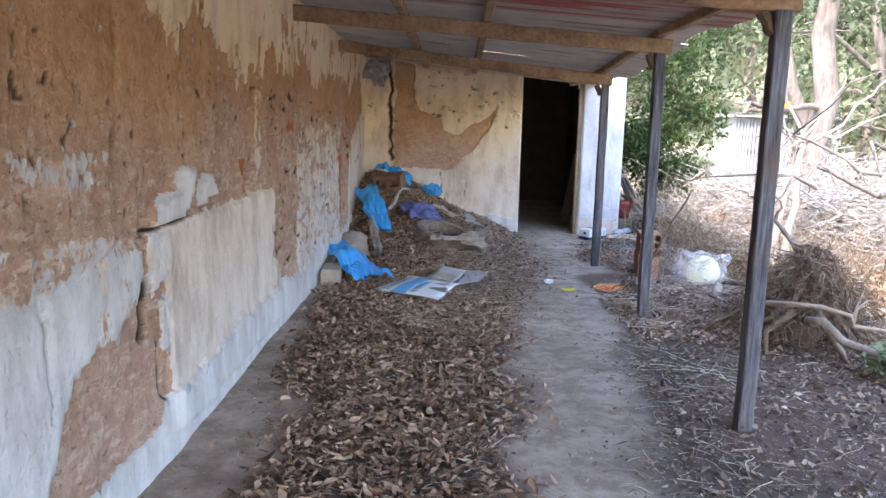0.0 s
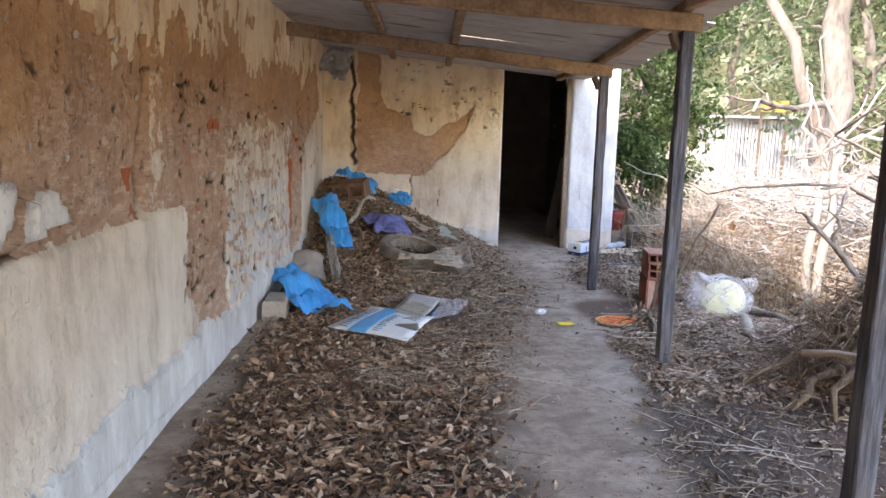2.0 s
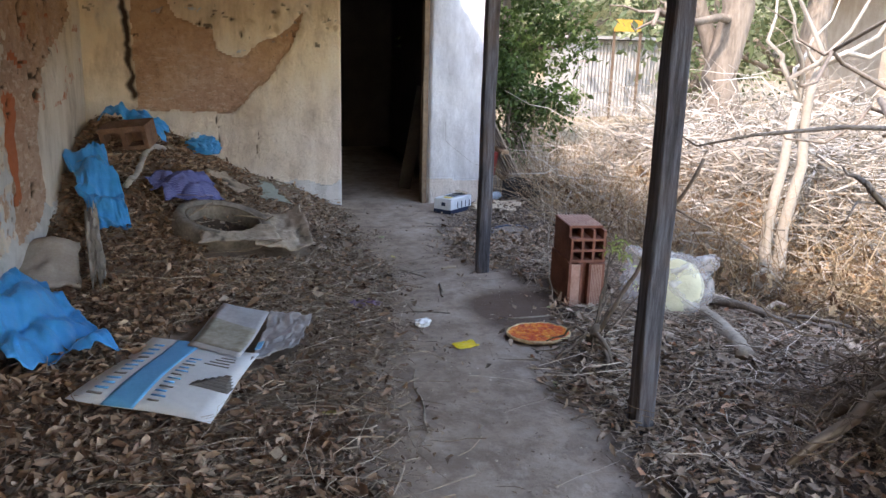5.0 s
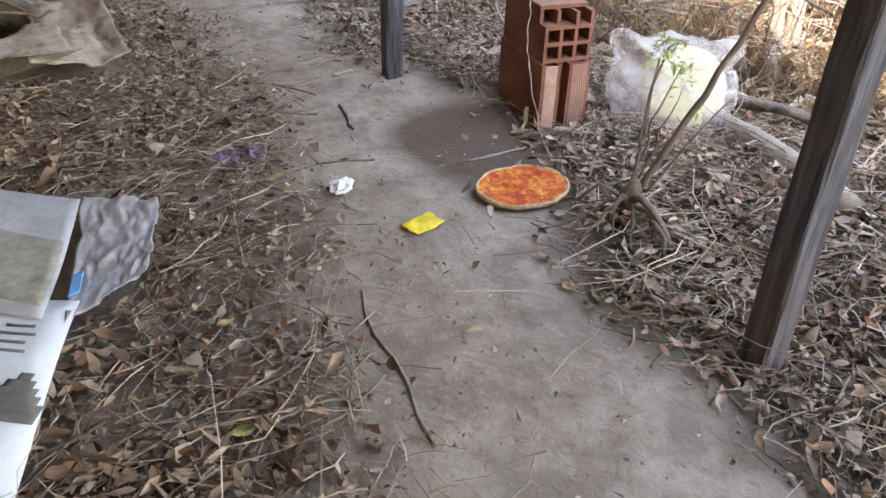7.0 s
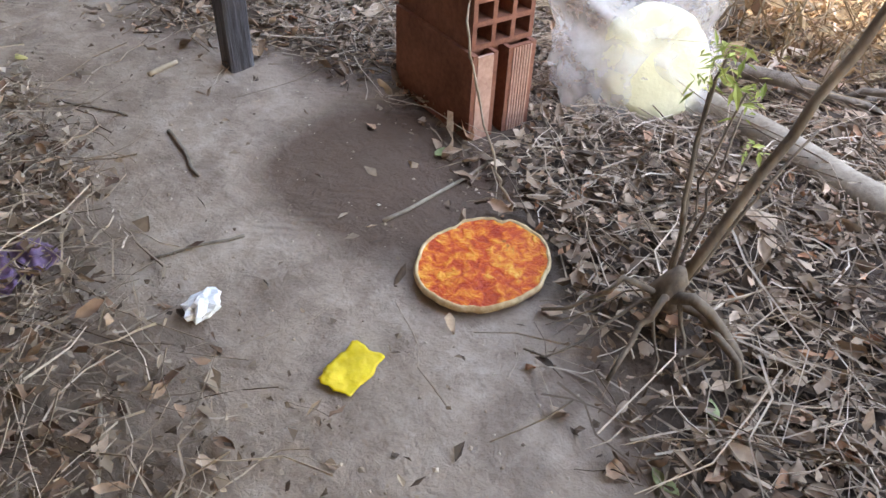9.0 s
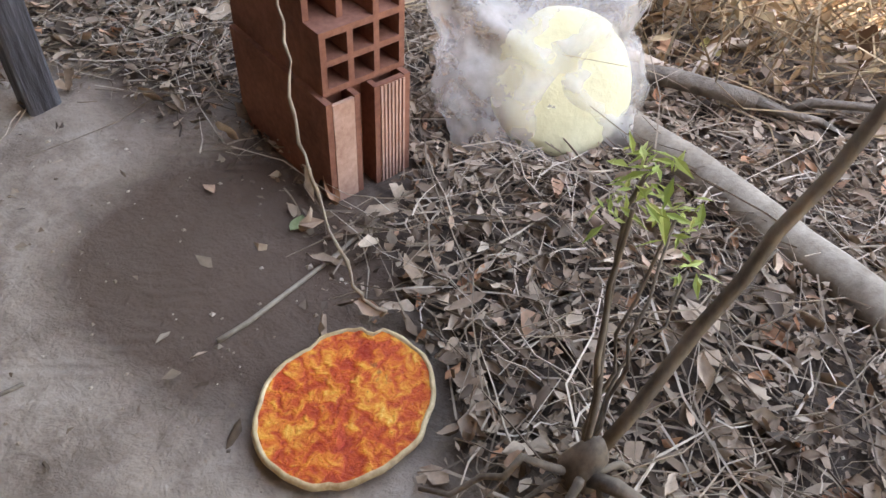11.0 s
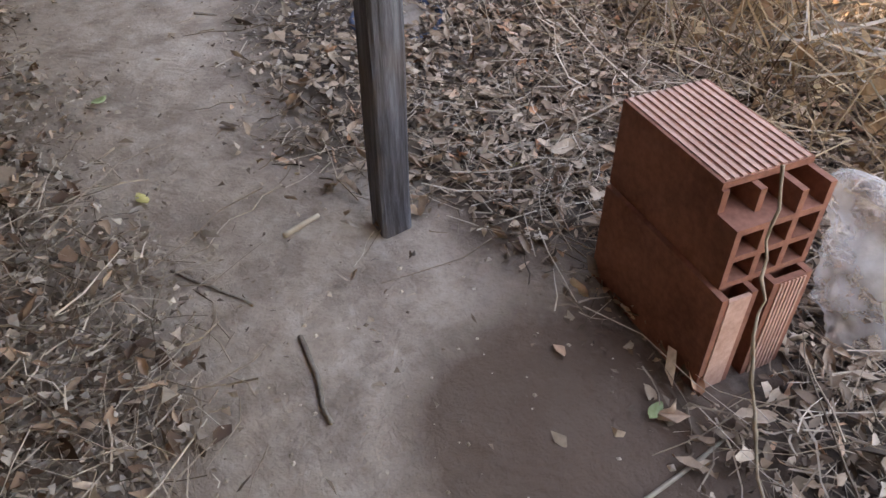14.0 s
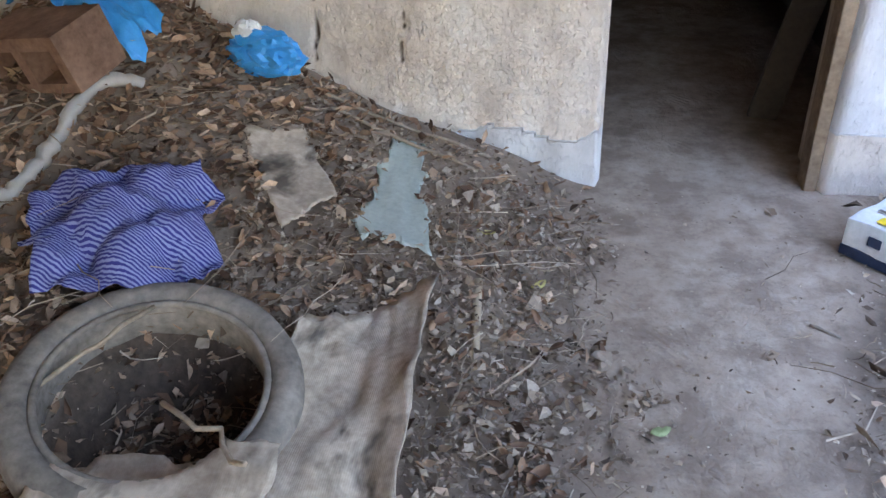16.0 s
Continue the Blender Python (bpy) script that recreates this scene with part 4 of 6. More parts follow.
_o = scatter("leaf_shards", FLAT_V, FLAT_F, np.stack([_x, _y, ground_z(_x, _y) + _g.uniform(0.003, 0.02, n)], -1), 0.017 * _g.lognormal(0, 0.45, n), _g.uniform(0, 6.283, n), _g.normal(0, 0.35, n), _g.normal(0, 0.45, n), _g.beta(1.5, 1.8, n), M_LEAFGREY, None, 0.12)
tagged(_o, "broken shards of dry leaves strewn over earth", "leaf shards", kind="stuff")


def twigs(name, x, y, z, length, radius, tilt, material, seed, label, category, segs=3, bend=0.18, heading=None):
    """Many thin crooked twigs joined into one mesh."""
    g = np.random.default_rng(seed)
    n = len(x)
    yaw = g.uniform(0, 6.283, n) if heading is None else heading
    way = np.stack([np.cos(yaw) * np.cos(tilt), np.sin(yaw) * np.cos(tilt), np.sin(tilt)], -1)
    side = np.cross(way, (0.1, 0.2, 0.97))
    side /= np.linalg.norm(side, axis=1)[:, None] + 1e-6
    up = np.cross(side, way)
    s = np.linspace(0, 1, segs + 1)
    off = np.cumsum(g.normal(0, bend / segs, (n, segs + 1, 2)), 1)
    off[:, 0] = 0
    base = np.stack([x, y, z], -1)
    pts = base[:, None] + (way[:, None] * s[None, :, None] + side[:, None] * off[..., :1] + up[:, None] * off[..., 1:] * 0.3) * length[:, None, None]
    if name == "twig_litter":
        free = uncovered(pts[..., 0], pts[..., 1]).all(1) & ((litter_density(pts[:, -1, 0], pts[:, -1, 1]) > 0.3) | (g.uniform(0, 1, n) < 0.10))
        pts, side, up, radius, n = pts[free], side[free], up[free], radius[free], int(free.sum())
    ang = np.arange(3) * 2.0944
    ring = side[:, None] * np.cos(ang)[None, :, None] + up[:, None] * np.sin(ang)[None, :, None]
    rad = radius[:, None] * (1 - 0.6 * s[None])
    v = pts[:, :, None] + ring[:, None] * rad[..., None, None]
    k = (segs + 1) * 3
    f0 = [(i * 3 + a, i * 3 + (a + 1) % 3, (i + 1) * 3 + (a + 1) % 3, (i + 1) * 3 + a) for i in range(segs) for a in range(3)]
    ob = thing(name, v.reshape(-1, 3), [tuple(i * k + j for j in f) for i in range(n) for f in f0], material)
    float_attribute(ob.data, "tone", np.repeat(np.clip(g.beta(1.2, 1.3, n), 0, 1), k))
    return tagged(ob, label, category, kind="stuff")


def ground_twigs(x0, x1, y0, y1, count, seed, label, floor_share=0.12, lift=0.028, log_len=-2.3, material=M_TWIG):
    g = np.random.default_rng(seed)
    x, y = g.uniform(x0, x1, count), g.uniform(y0, y1, count)
    ok = (g.uniform(0, 1, count) < floor_share + 0.9 * litter_density(x, y)) & clear_wall(x, y)
    x, y = x[ok], y[ok]
    n = len(x)
    twigs("twig_litter", x, y, ground_z(x, y) + g.uniform(0.004, lift, n), g.lognormal(log_len, 0.6, n), g.uniform(0.0008, 0.003, n), g.normal(0, 0.07, n), material, seed + 1, label, "twigs", 3, 0.25)


ground_twigs(-0.6, 1.7, 1.5, 9.6, 5500, 31, "thin dry twigs strewn over trodden earth")
_g = np.random.default_rng(35)
n = 900
_x, _y = _g.uniform(-0.5, 3.2, n), _g.uniform(4.0, 9.5, n)
_k = (_g.uniform(0, 1, n) < 0.03 + 0.90 * litter_density(_x, _y)) & clear_wall(_x, _y)
_x, _y = _x[_k], _y[_k]
n = len(_x)
twigs("twig_litter", _x, _y, ground_z(_x, _y) + 0.012, _g.uniform(0.12, 0.45, n), _g.uniform(0.0015, 0.0042, n), _g.normal(0.01, 0.04, n), M_TWIG, 36, "longer dry twigs lying on the litter", "twigs", 6, 0.22)
ground_twigs(1.5, 3.6, 1.5, 10.5, 3200, 33, "brown dry twigs tangled among dead leaves", material=M_ROOT)
ground_twigs(1.5, 2.9, 5.3, 8.2, 4600, 37, "pale dry twigs tangled over dead leaves", 0.05, 0.055, -2.0)
ground_twigs(0.0, 1.3, 5.0, 8.2, 3100, 39, "pale dry twigs tangled over crumbled leaves", 0.12, 0.035, -2.0)


# crumbs of earth, chips and leaf shards on the trodden ground
_g = np.random.default_rng(49)
n = 6500
_x, _y = _g.uniform(-0.8, 2.4, n), _g.uniform(1.5, 9.85, n)
CRUMB_V = np.array([(1, 0, 0), (0, 1, 0), (-0.8, 0.1, 0), (0, -0.9, 0), (0.1, 0, 0.6)])
_k = clear_wall(_x, _y)
_x, _y = _x[_k], _y[_k]
n = len(_x)
CRUMB_F = [(0, 1, 4), (1, 2, 4), (2, 3, 4), (3, 0, 4)]
_o = scatter("earth_crumbs", CRUMB_V, CRUMB_F, np.stack([_x, _y, ground_z(_x, _y) + 0.0005], -1), 0.0035 * _g.lognormal(0, 0.45, n), _g.uniform(0, 6.283, n), _g.normal(0, 0.1, n), _g.normal(0, 0.1, n), _g.beta(2, 2, n), M_TWIG)
tagged(_o, "small crumbs of earth and chips on the path", "crumbs", kind="stuff")

_g = np.random.default_rng(51)
n = 2100
_x, _y = 2.15 + 2.3 * _g.beta(1.6, 1.4, n), _g.uniform(7.7, 11.3, n)
ok = ~((_x < 2.5) & (_y > 9.6)) & ~((_x < 2.75) & (_y > 8.9) & (_y < 10.3))
_x, _y = _x[ok], _y[ok]
n = len(_x)
twigs("dry_weeds", _x, _y, ground_z(_x, _y), _g.uniform(0.15, 0.62, n) * smooth(1.9, 2.9, _x), _g.uniform(0.001, 0.0032, n), _g.uniform(0.1, 1.4, n), M_TWIG, 52, "tangle of brown dry weeds beside the porch", "dry weeds", 4, 0.4)

n = 2300
_x, _y = _g.uniform(2.7, 8.5, n), _g.uniform(6.2, 13.5, n)
ok = (_x + 0.2 * (_y - 7) > 2.95)
_x, _y = _x[ok], _y[ok]
n = len(_x)
twigs("straw_brush", _x, _y, ground_z(_x, _y), _g.uniform(0.25, 0.95, n), _g.uniform(0.0015, 0.005, n), _g.uniform(0.5, 1.5, n), M_STRAW, 53, "sunlit straw-coloured dry stalks standing in the yard", "dry stalks", 3, 0.28)


def brush_height(x, y):
    far = 1.0 * np.exp(-((x - 5.6) / 2.2) ** 2 - ((y - 9.8) / 2.2) ** 2)
    near = 0.95 * np.exp(-((x - 4.0) / 0.75) ** 2 - ((y - 7.7) / 0.9) ** 2)
    back = 0.80 * np.exp(-((x - 3.8) / 0.7) ** 2 - ((y - 9.2) / 0.8) ** 2)
    return np.maximum(far, np.maximum(near, back))


n = 1500
_x, _y = _g.normal(5.3, 1.3, n), _g.normal(9.4, 1.2, n)
ok = (_x > 3.2) & (_y > 7.0)
_x, _y = _x[ok], _y[ok]
n = len(_x)
twigs("brush_heap", _x, _y, ground_z(_x, _y) + brush_height(_x, _y) * _g.uniform(0.15, 1.0, n), _g.uniform(0.3, 1.1, n), _g.uniform(0.002, 0.010, n), _g.normal(0.15, 0.45, n), M_PALEBRANCH, 54, "heap of bleached dead branches in full sun", "brush heap", 7, 1.1)
n = 1700
_x, _y = np.r_[_g.normal(3.95, 0.42, n // 2), _g.normal(3.8, 0.42, n - n // 2)], np.r_[_g.normal(7.65, 0.5, n // 2), _g.normal(9.2, 0.5, n - n // 2)]
ok = (_x > 3.05) & (_y > 6.6)
_x, _y = _x[ok], _y[ok]
n = len(_x)
twigs("brush_heap", _x, _y, ground_z(_x, _y) + brush_height(_x, _y) * _g.uniform(0.45, 1.05, n), _g.uniform(0.2, 0.65, n), _g.uniform(0.0025, 0.009, n), _g.normal(-0.15, 0.5, n), M_PALEBRANCH, 55, "curled bleached twigs heaped over the saplings", "brush heap", 6, 1.3)
# brown bramble and its dead leaves under the heap
n = 2600
_x, _y = _g.uniform(2.75, 5.2, n), _g.uniform(6.1, 10.0, n)
ok = (_x + 0.2 * (_y - 7) > 2.85)
_x, _y = _x[ok], _y[ok]
n = len(_x)
twigs("bramble", _x, _y, ground_z(_x, _y), _g.uniform(0.25, 0.75, n), _g.uniform(0.0015, 0.0045, n), _g.uniform(0.4, 1.5, n), M_BRAMBLE, 56, "tangle of golden brown dry bramble stems", "bramble", 4, 0.9)
n = 6500
_x, _y = _g.uniform(2.8, 5.4, n), _g.uniform(6.0, 10.0, n)
_k = _x + 0.2 * (_y - 7) > 2.9
_x, _y = _x[_k], _y[_k]
n = len(_x)
_o = scatter("bramble_leaves", LEAF_V, LEAF_F, np.stack([_x, _y, ground_z(_x, _y) + 0.02 + _g.uniform(0, 1, n) ** 1.6 * np.maximum(0.25, 0.8 * brush_height(_x, _y))], -1), 0.048 * _g.lognormal(0, 0.35, n), _g.uniform(0, 6.283, n), _g.normal(0.4, 0.6, n), _g.normal(0, 0.7, n), _g.beta(1.3, 1.4, n), M_BRAMBLELEAF, _g.uniform(0.3, 2.2, n))
tagged(_o, "golden brown withered leaves hanging in the bramble", "dead leaves", kind="stuff")


def branch(name, p, q, r, seed, material, label, category, group="", forks=3, n=9, bend=0.5, sides=6, fork_len=0.4):
    rnd = random.Random(seed)
    pile = Pile()
    pts = crooked(p, q, n, bend, rnd)
    pile.add(*tube(pts, np.linspace(r, r * 0.35, n), sides))
    length = np.linalg.norm(np.subtract(q, p))
    for _ in range(forks):
        i = rnd.randrange(n // 3, n - 1)
        tip = pts[i] + (pts[-1] - pts[0]) / length * fork_len * length * rnd.uniform(0.3, 0.8) + np.array([rnd.gauss(0, 1), rnd.gauss(0, 1), rnd.gauss(0.2, 0.8)]) * fork_len * length * 0.35
        pile.add(*tube(crooked(pts[i], tip, 6, bend, rnd), np.linspace(r * 0.5, r * 0.12, 6), 5))
    ob = thing(name, pile.verts(), pile.f, material, True)
    float_attribute(ob.data, "tone", np.full(len(pile.verts()), rnd.uniform(0.3, 0.9)))
    return tagged(ob, label, category, group)


_r = random.Random(77)
for k in range(44):
    a = _r.uniform(-0.5, 1.0)
    x, y = (_r.uniform(5.2, 7.0), _r.uniform(8.0, 10.4)) if k < 24 else (_r.uniform(3.9, 4.9), _r.uniform(7.2, 9.2))
    z = float(ground_z(x, y) + brush_height(x, y)) * _r.uniform(0.55, 1.0)
    ln = _r.uniform(0.7, 1.4) if k < 24 else _r.uniform(0.4, 0.9)
    branch("dead_branch", (x, y, z), (x - ln * math.cos(a), y - ln * math.sin(a) * 0.6, max(0.1, z + _r.uniform(-0.5, 0.35))), _r.uniform(0.012, 0.03) * (1 if k < 24 else 0.6), 300 + k, M_PALEBRANCH, "bleached crooked dead branch lying on the brush heap", "dead branch", "dead branches", 4, 12, 0.9)


# ---- trees ----
def leaf_cloud(name, centres, radii, count, size, material, seed, droop=0.4, shape=FLAT_V):
    g = np.random.default_rng(seed)
    centres, radii = np.asarray(centres, float), np.asarray(radii, float)
    share = radii ** 2 / (radii ** 2).sum()
    which = g.choice(len(centres), count, p=share)
    u = g.normal(0, 1, (count, 3))
    u /= np.linalg.norm(u, axis=1)[:, None]
    places = centres[which] + u * (radii[which] * g.uniform(0.25, 1.0, count) ** 0.6)[:, None] * np.array((1, 1, 0.75))
    places[:, 2] = np.maximum(places[:, 2], 0.08)
    return scatter(name, shape, FLAT_F, places, size * g.lognormal(0, 0.3, count), g.uniform(0, 6.283, count), g.normal(droop, 0.5, count), g.normal(0, 0.6, count), g.beta(2, 2.2, count), material)


def tree(x, y, height, r, seed, crown, leaves, size, material, label, lean=(0, 0), spread=1.0, forks=5, low=0.35, name="tree"):
    rnd = random.Random(seed)
    z = float(ground_z(x, y))
    root = empty(name, pose(x, y, z))
    tagged(root, label, "tree")
    pile, tips = Pile(), []
    top = np.array((lean[0], lean[1], height * 0.75))
    pts = crooked((0, 0, -0.1), top, 9, 0.18, rnd)
    pile.add(*tube(pts, np.r_[r * 1.25, np.linspace(r, r * 0.45, 8)], 9))
    for k in range(forks):
        i = rnd.randrange(int(2 + 6 * low), 9)
        a = rnd.uniform(0, 6.283)
        ln = height * rnd.uniform(0.25, 0.5)
        tip = pts[i] + np.array((math.cos(a) * ln * 0.8 * spread, math.sin(a) * ln * 0.8 * spread, ln * rnd.uniform(0.2, 0.9)))
        limb = crooked(pts[i], tip, 7, 0.4, rnd)
        pile.add(*tube(limb, np.linspace(r * 0.5, r * 0.08, 7), 6))
        tips += [limb[-1], limb[4]]
        for _ in range(3):
            j = rnd.randrange(2, 7)
            t2 = limb[j] + np.array([rnd.gauss(0, 0.5), rnd.gauss(0, 0.5), rnd.gauss(0.15, 0.4)]) * ln * 0.6
            pile.add(*tube(crooked(limb[j], t2, 5, 0.4, rnd), np.linspace(r * 0.16, r * 0.04, 5), 4))
            tips.append(t2)
    thing("trunk", pile.verts(), pile.f, M_BARK, True, parent=root)
    if leaves:
        ob = leaf_cloud("leaves", tips, [crown * rnd.uniform(0.5, 1.1) for _ in tips], leaves, size, material, seed + 1)
        ob.parent = root
    return root


tree(5.2, 10.3, 6.5, 0.19, 401, 0.8, 5000, 0.075, M_PALEGREEN, "old tree with rough pale bark and sparse leaves", (0.15, 0.3), 1.0, 7, 0.6)
tree(6.15, 10.6, 6.0, 0.16, 402, 0.7, 3000, 0.075, M_PALEGREEN, "leaning dark-barked tree with thin crown", (0.9, 0.4), 1.0, 5, 0.6)
tree(5.42, 10.55, 5.5, 0.10, 408, 0.7, 2500, 0.075, M_PALEGREEN, "slender tree with thin crown beside an older one", (-1.1, 0.5), 1.0, 5, 0.6)
tree(3.7, 12.6, 4.2, 0.07, 403, 0.62, 15000, 0.075, M_GREEN, "bushy dark green tree behind the house corner", (0.1, 0.0), 0.75, 12, 0.0)
tree(3.25, 11.9, 1.7, 0.03, 404, 0.40, 5000, 0.07, M_GREEN, "low green bush at the house corner", (0.1, 0.0), 0.8, 8, 0.0, "bush")
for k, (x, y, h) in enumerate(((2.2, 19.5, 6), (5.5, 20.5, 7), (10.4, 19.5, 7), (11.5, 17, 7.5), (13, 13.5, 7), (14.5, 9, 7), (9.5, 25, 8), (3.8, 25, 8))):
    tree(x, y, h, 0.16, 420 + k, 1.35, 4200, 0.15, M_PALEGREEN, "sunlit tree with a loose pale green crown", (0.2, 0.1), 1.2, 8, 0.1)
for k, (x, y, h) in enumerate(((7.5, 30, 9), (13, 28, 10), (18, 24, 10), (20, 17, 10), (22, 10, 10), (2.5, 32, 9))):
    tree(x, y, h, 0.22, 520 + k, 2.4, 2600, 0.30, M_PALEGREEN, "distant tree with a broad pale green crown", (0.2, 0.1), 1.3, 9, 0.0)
branch("bare_limb", (5.2, 10.4, 1.75), (3.75, 9.6, 1.55), 0.05, 441, M_BARK, "dark bare limb reaching out from a tree", "tree limb", "", 3, 9, 0.4)
branch("bare_limb", (4.3, 6.9, 0.95), (2.55, 5.55, 1.05), 0.022, 442, M_BARK, "thin grey bare branch reaching over the litter", "tree limb", "", 4, 10, 0.5)
branch("bare_limb", (4.6, 7.6, 1.3), (2.75, 6.2, 1.15), 0.02, 443, M_BARK, "thin grey bare branch reaching over the litter", "tree limb", "", 4, 10, 0.5)

# pair of young pale stems
_st = Pile()
for k, (a, b) in enumerate((((3.22, 7.02, -0.05), (3.33, 7.05, 1.10)), ((3.32, 7.04, -0.05), (3.40, 7.0, 1.30)))):
    _st.add(*tube(crooked(a, b, 8, 0.10, random.Random(450 + k)), np.linspace(0.040, 0.022, 8), 8))
    for j in range(4):
        rr = random.Random(460 + k * 5 + j)
        _st.add(*tube(crooked(b, (b[0] + rr.uniform(-0.5, 0.7), b[1] + rr.uniform(-0.3, 0.4), b[2] + rr.uniform(0.1, 0.9)), 7, 0.4, rr), np.linspace(0.018, 0.004, 7), 5))
_o = thing("sapling", _st.verts(), _st.f, M_PALEBRANCH, True)
float_attribute(_o.data, "tone", np.full(_st.n, 0.55))
tagged(_o, "pair of bleached young bare stems growing from one foot", "sapling")

# upturned root clump
_rc = random.Random(470)
_pl, _cx, _cy = Pile(), 2.68, 5.14
for k in range(1700):
    a, rr = _rc.uniform(0, 6.283), abs(_rc.gauss(0, 0.24))
    top = 0.62 * math.exp(-(rr / 0.42) ** 2)
    s = np.array((_cx + rr * math.cos(a) * 1.15, _cy + rr * math.sin(a), top * _rc.uniform(0.35, 1.05) + 0.03))
    ln, b = _rc.uniform(0.08, 0.34), a + _rc.gauss(0, 0.9)
    q = s + ln * np.array((math.cos(b) * 0.7, math.sin(b) * 0.7, _rc.gauss(-0.45, 0.45)))
    q[2] = max(q[2], 0.01)
    _pl.add(*tube(crooked(s, q, 6, 0.9, _rc), np.linspace(_rc.uniform(0.0014, 0.006), 0.0009, 6), 3))
for k in range(11):
    a = k * 0.58 + _rc.uniform(-0.2, 0.2)
    _pl.add(*tube(crooked((_cx, _cy, 0.46), (_cx + 0.62 * math.cos(a), _cy + 0.55 * math.sin(a), _rc.uniform(-0.02, 0.10)), 7, 0.35, _rc), np.linspace(0.045, 0.012, 7), 7))
_pl.add(*tube(crooked((_cx, _cy, -0.05), (_cx + 0.06, _cy + 0.03, 0.60), 7, 0.2, _rc), (0.16, 0.15, 0.13, 0.12, 0.10, 0.08, 0.04), 11))
_o = thing("root_clump", _pl.verts(), _pl.f, M_ROOT, True)
float_attribute(_o.data, "tone", np.clip(np.random.default_rng(5).beta(2, 2.6, _pl.n), 0, 1))
tagged(_o, "upturned brown stump with a tangle of fine roots", "stump")
branch("fallen_limb", (2.20, 4.95, 0.30), (3.1, 4.40, 0.16), 0.020, 475, M_TWIG, "forked dry limb lying against the stump", "fallen limb", "fallen limbs", 4, 10, 0.8)
branch("fallen_limb", (2.50, 4.68, 0.26), (3.3, 3.9, 0.05), 0.034, 476, M_BARK, "thick dry limb lying against the stump", "fallen limb", "fallen limbs", 2, 9, 0.3)
branch("fallen_limb", (2.68, 6.90, 0.05), (3.22, 6.08, 0.06), 0.030, 478, M_BARK, "dark crooked limb lying on dead leaves", "fallen limb", "fallen limbs", 3, 10, 0.3)
branch("fallen_limb", (2.76, 6.98, 0.06), (3.6, 6.35, 0.07), 0.024, 479, M_TWIG, "dry crooked limb lying on dead leaves", "fallen limb", "fallen limbs", 3, 10, 0.35)
branch("bare_limb", (2.80, 5.34, 0.30), (2.46, 5.50, 0.86), 0.028, 480, M_BARK, "dark bent limb rising beside the stump", "tree limb", "", 2, 9, 0.5)
_o = leaf_cloud("fern", [(2.80, 4.35, 0.12), (2.90, 4.4, 0.16)], [0.13, 0.11], 260, 0.05, M_PALEGREEN, 477)
tagged(_o, "small bright green weed growing by the stump", "weed", kind="stuff")

# far shed and house seen between the trees
_sh = Pile()
_sv = np.linspace(0, 2.4, 121)
_sz = np.array((0.0, 0.8, 1.6))
U, V = np.meshgrid(_sv, _sz, indexing="ij")
_sh.add(np.stack([6.7 + U, 18.0 + 0.012 * np.sin(U / 0.076 * 6.283), V], -1).reshape(-1, 3), grid(121, 3))
_sh.add(*box(6.7, 18.03, 0, 9.1, 19.6, 1.58)).add(*box(6.55, 17.85, 1.62, 9.25, 19.8, 1.68))
tagged(thing("shed", _sh.verts(), _sh.f, M_SHEDSHEET), "low grey corrugated metal shed among trees", "shed")
_yb = tagged(empty("notice_board", pose(7.45, 17.3, 0, 0, 0, -20)), "plain yellow board on two posts among the trees", "board")
thing("panel", *box(-0.26, -0.015, 1.76, 0.26, 0.015, 1.98), M_OCHRE, parent=_yb)
for x in (-0.27, 0.22):
    thing("leg", *box(x, 0.016, -0.2, x + 0.05, 0.06, 2.0), M_DARKWOOD, parent=_yb)
# distant belt of trees
_ba, _bh = np.meshgrid(np.radians(np.linspace(-35, 125, 240)), np.linspace(0, 1, 22), indexing="ij")
_bd = 58 - 7 * _bh + 5 * fbm(_ba * 26, _bh * 9, 801) + 2.5 * fbm(_ba * 90, _bh * 30, 802)
_bz = -1 + _bh * (7.5 + 6.5 * fbm(_ba * 16, _ba * 0, 803) + 2.5 * fbm(_ba * 70, _ba * 0, 804))
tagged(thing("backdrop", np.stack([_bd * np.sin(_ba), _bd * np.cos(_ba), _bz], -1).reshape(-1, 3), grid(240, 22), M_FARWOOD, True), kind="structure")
_bl = empty("outbuilding", pose(8.6, 12.2, 0, 0, 0, -25))
tagged(_bl, "pale plastered outbuilding with a flat timber roof edge", "building")
thing("wall", *box(0, 0, -0.2, 4.0, 3.0, 2.45), M_CORE, parent=_bl)
thing("roof", *box(-0.5, -0.6, 2.45, 4.3, 3.3, 2.62), M_WOOD, parent=_bl)
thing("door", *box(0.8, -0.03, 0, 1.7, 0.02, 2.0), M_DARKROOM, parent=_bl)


# ---- things on the ground ----
def gz(x, y):
    return float(ground_z(x, y))


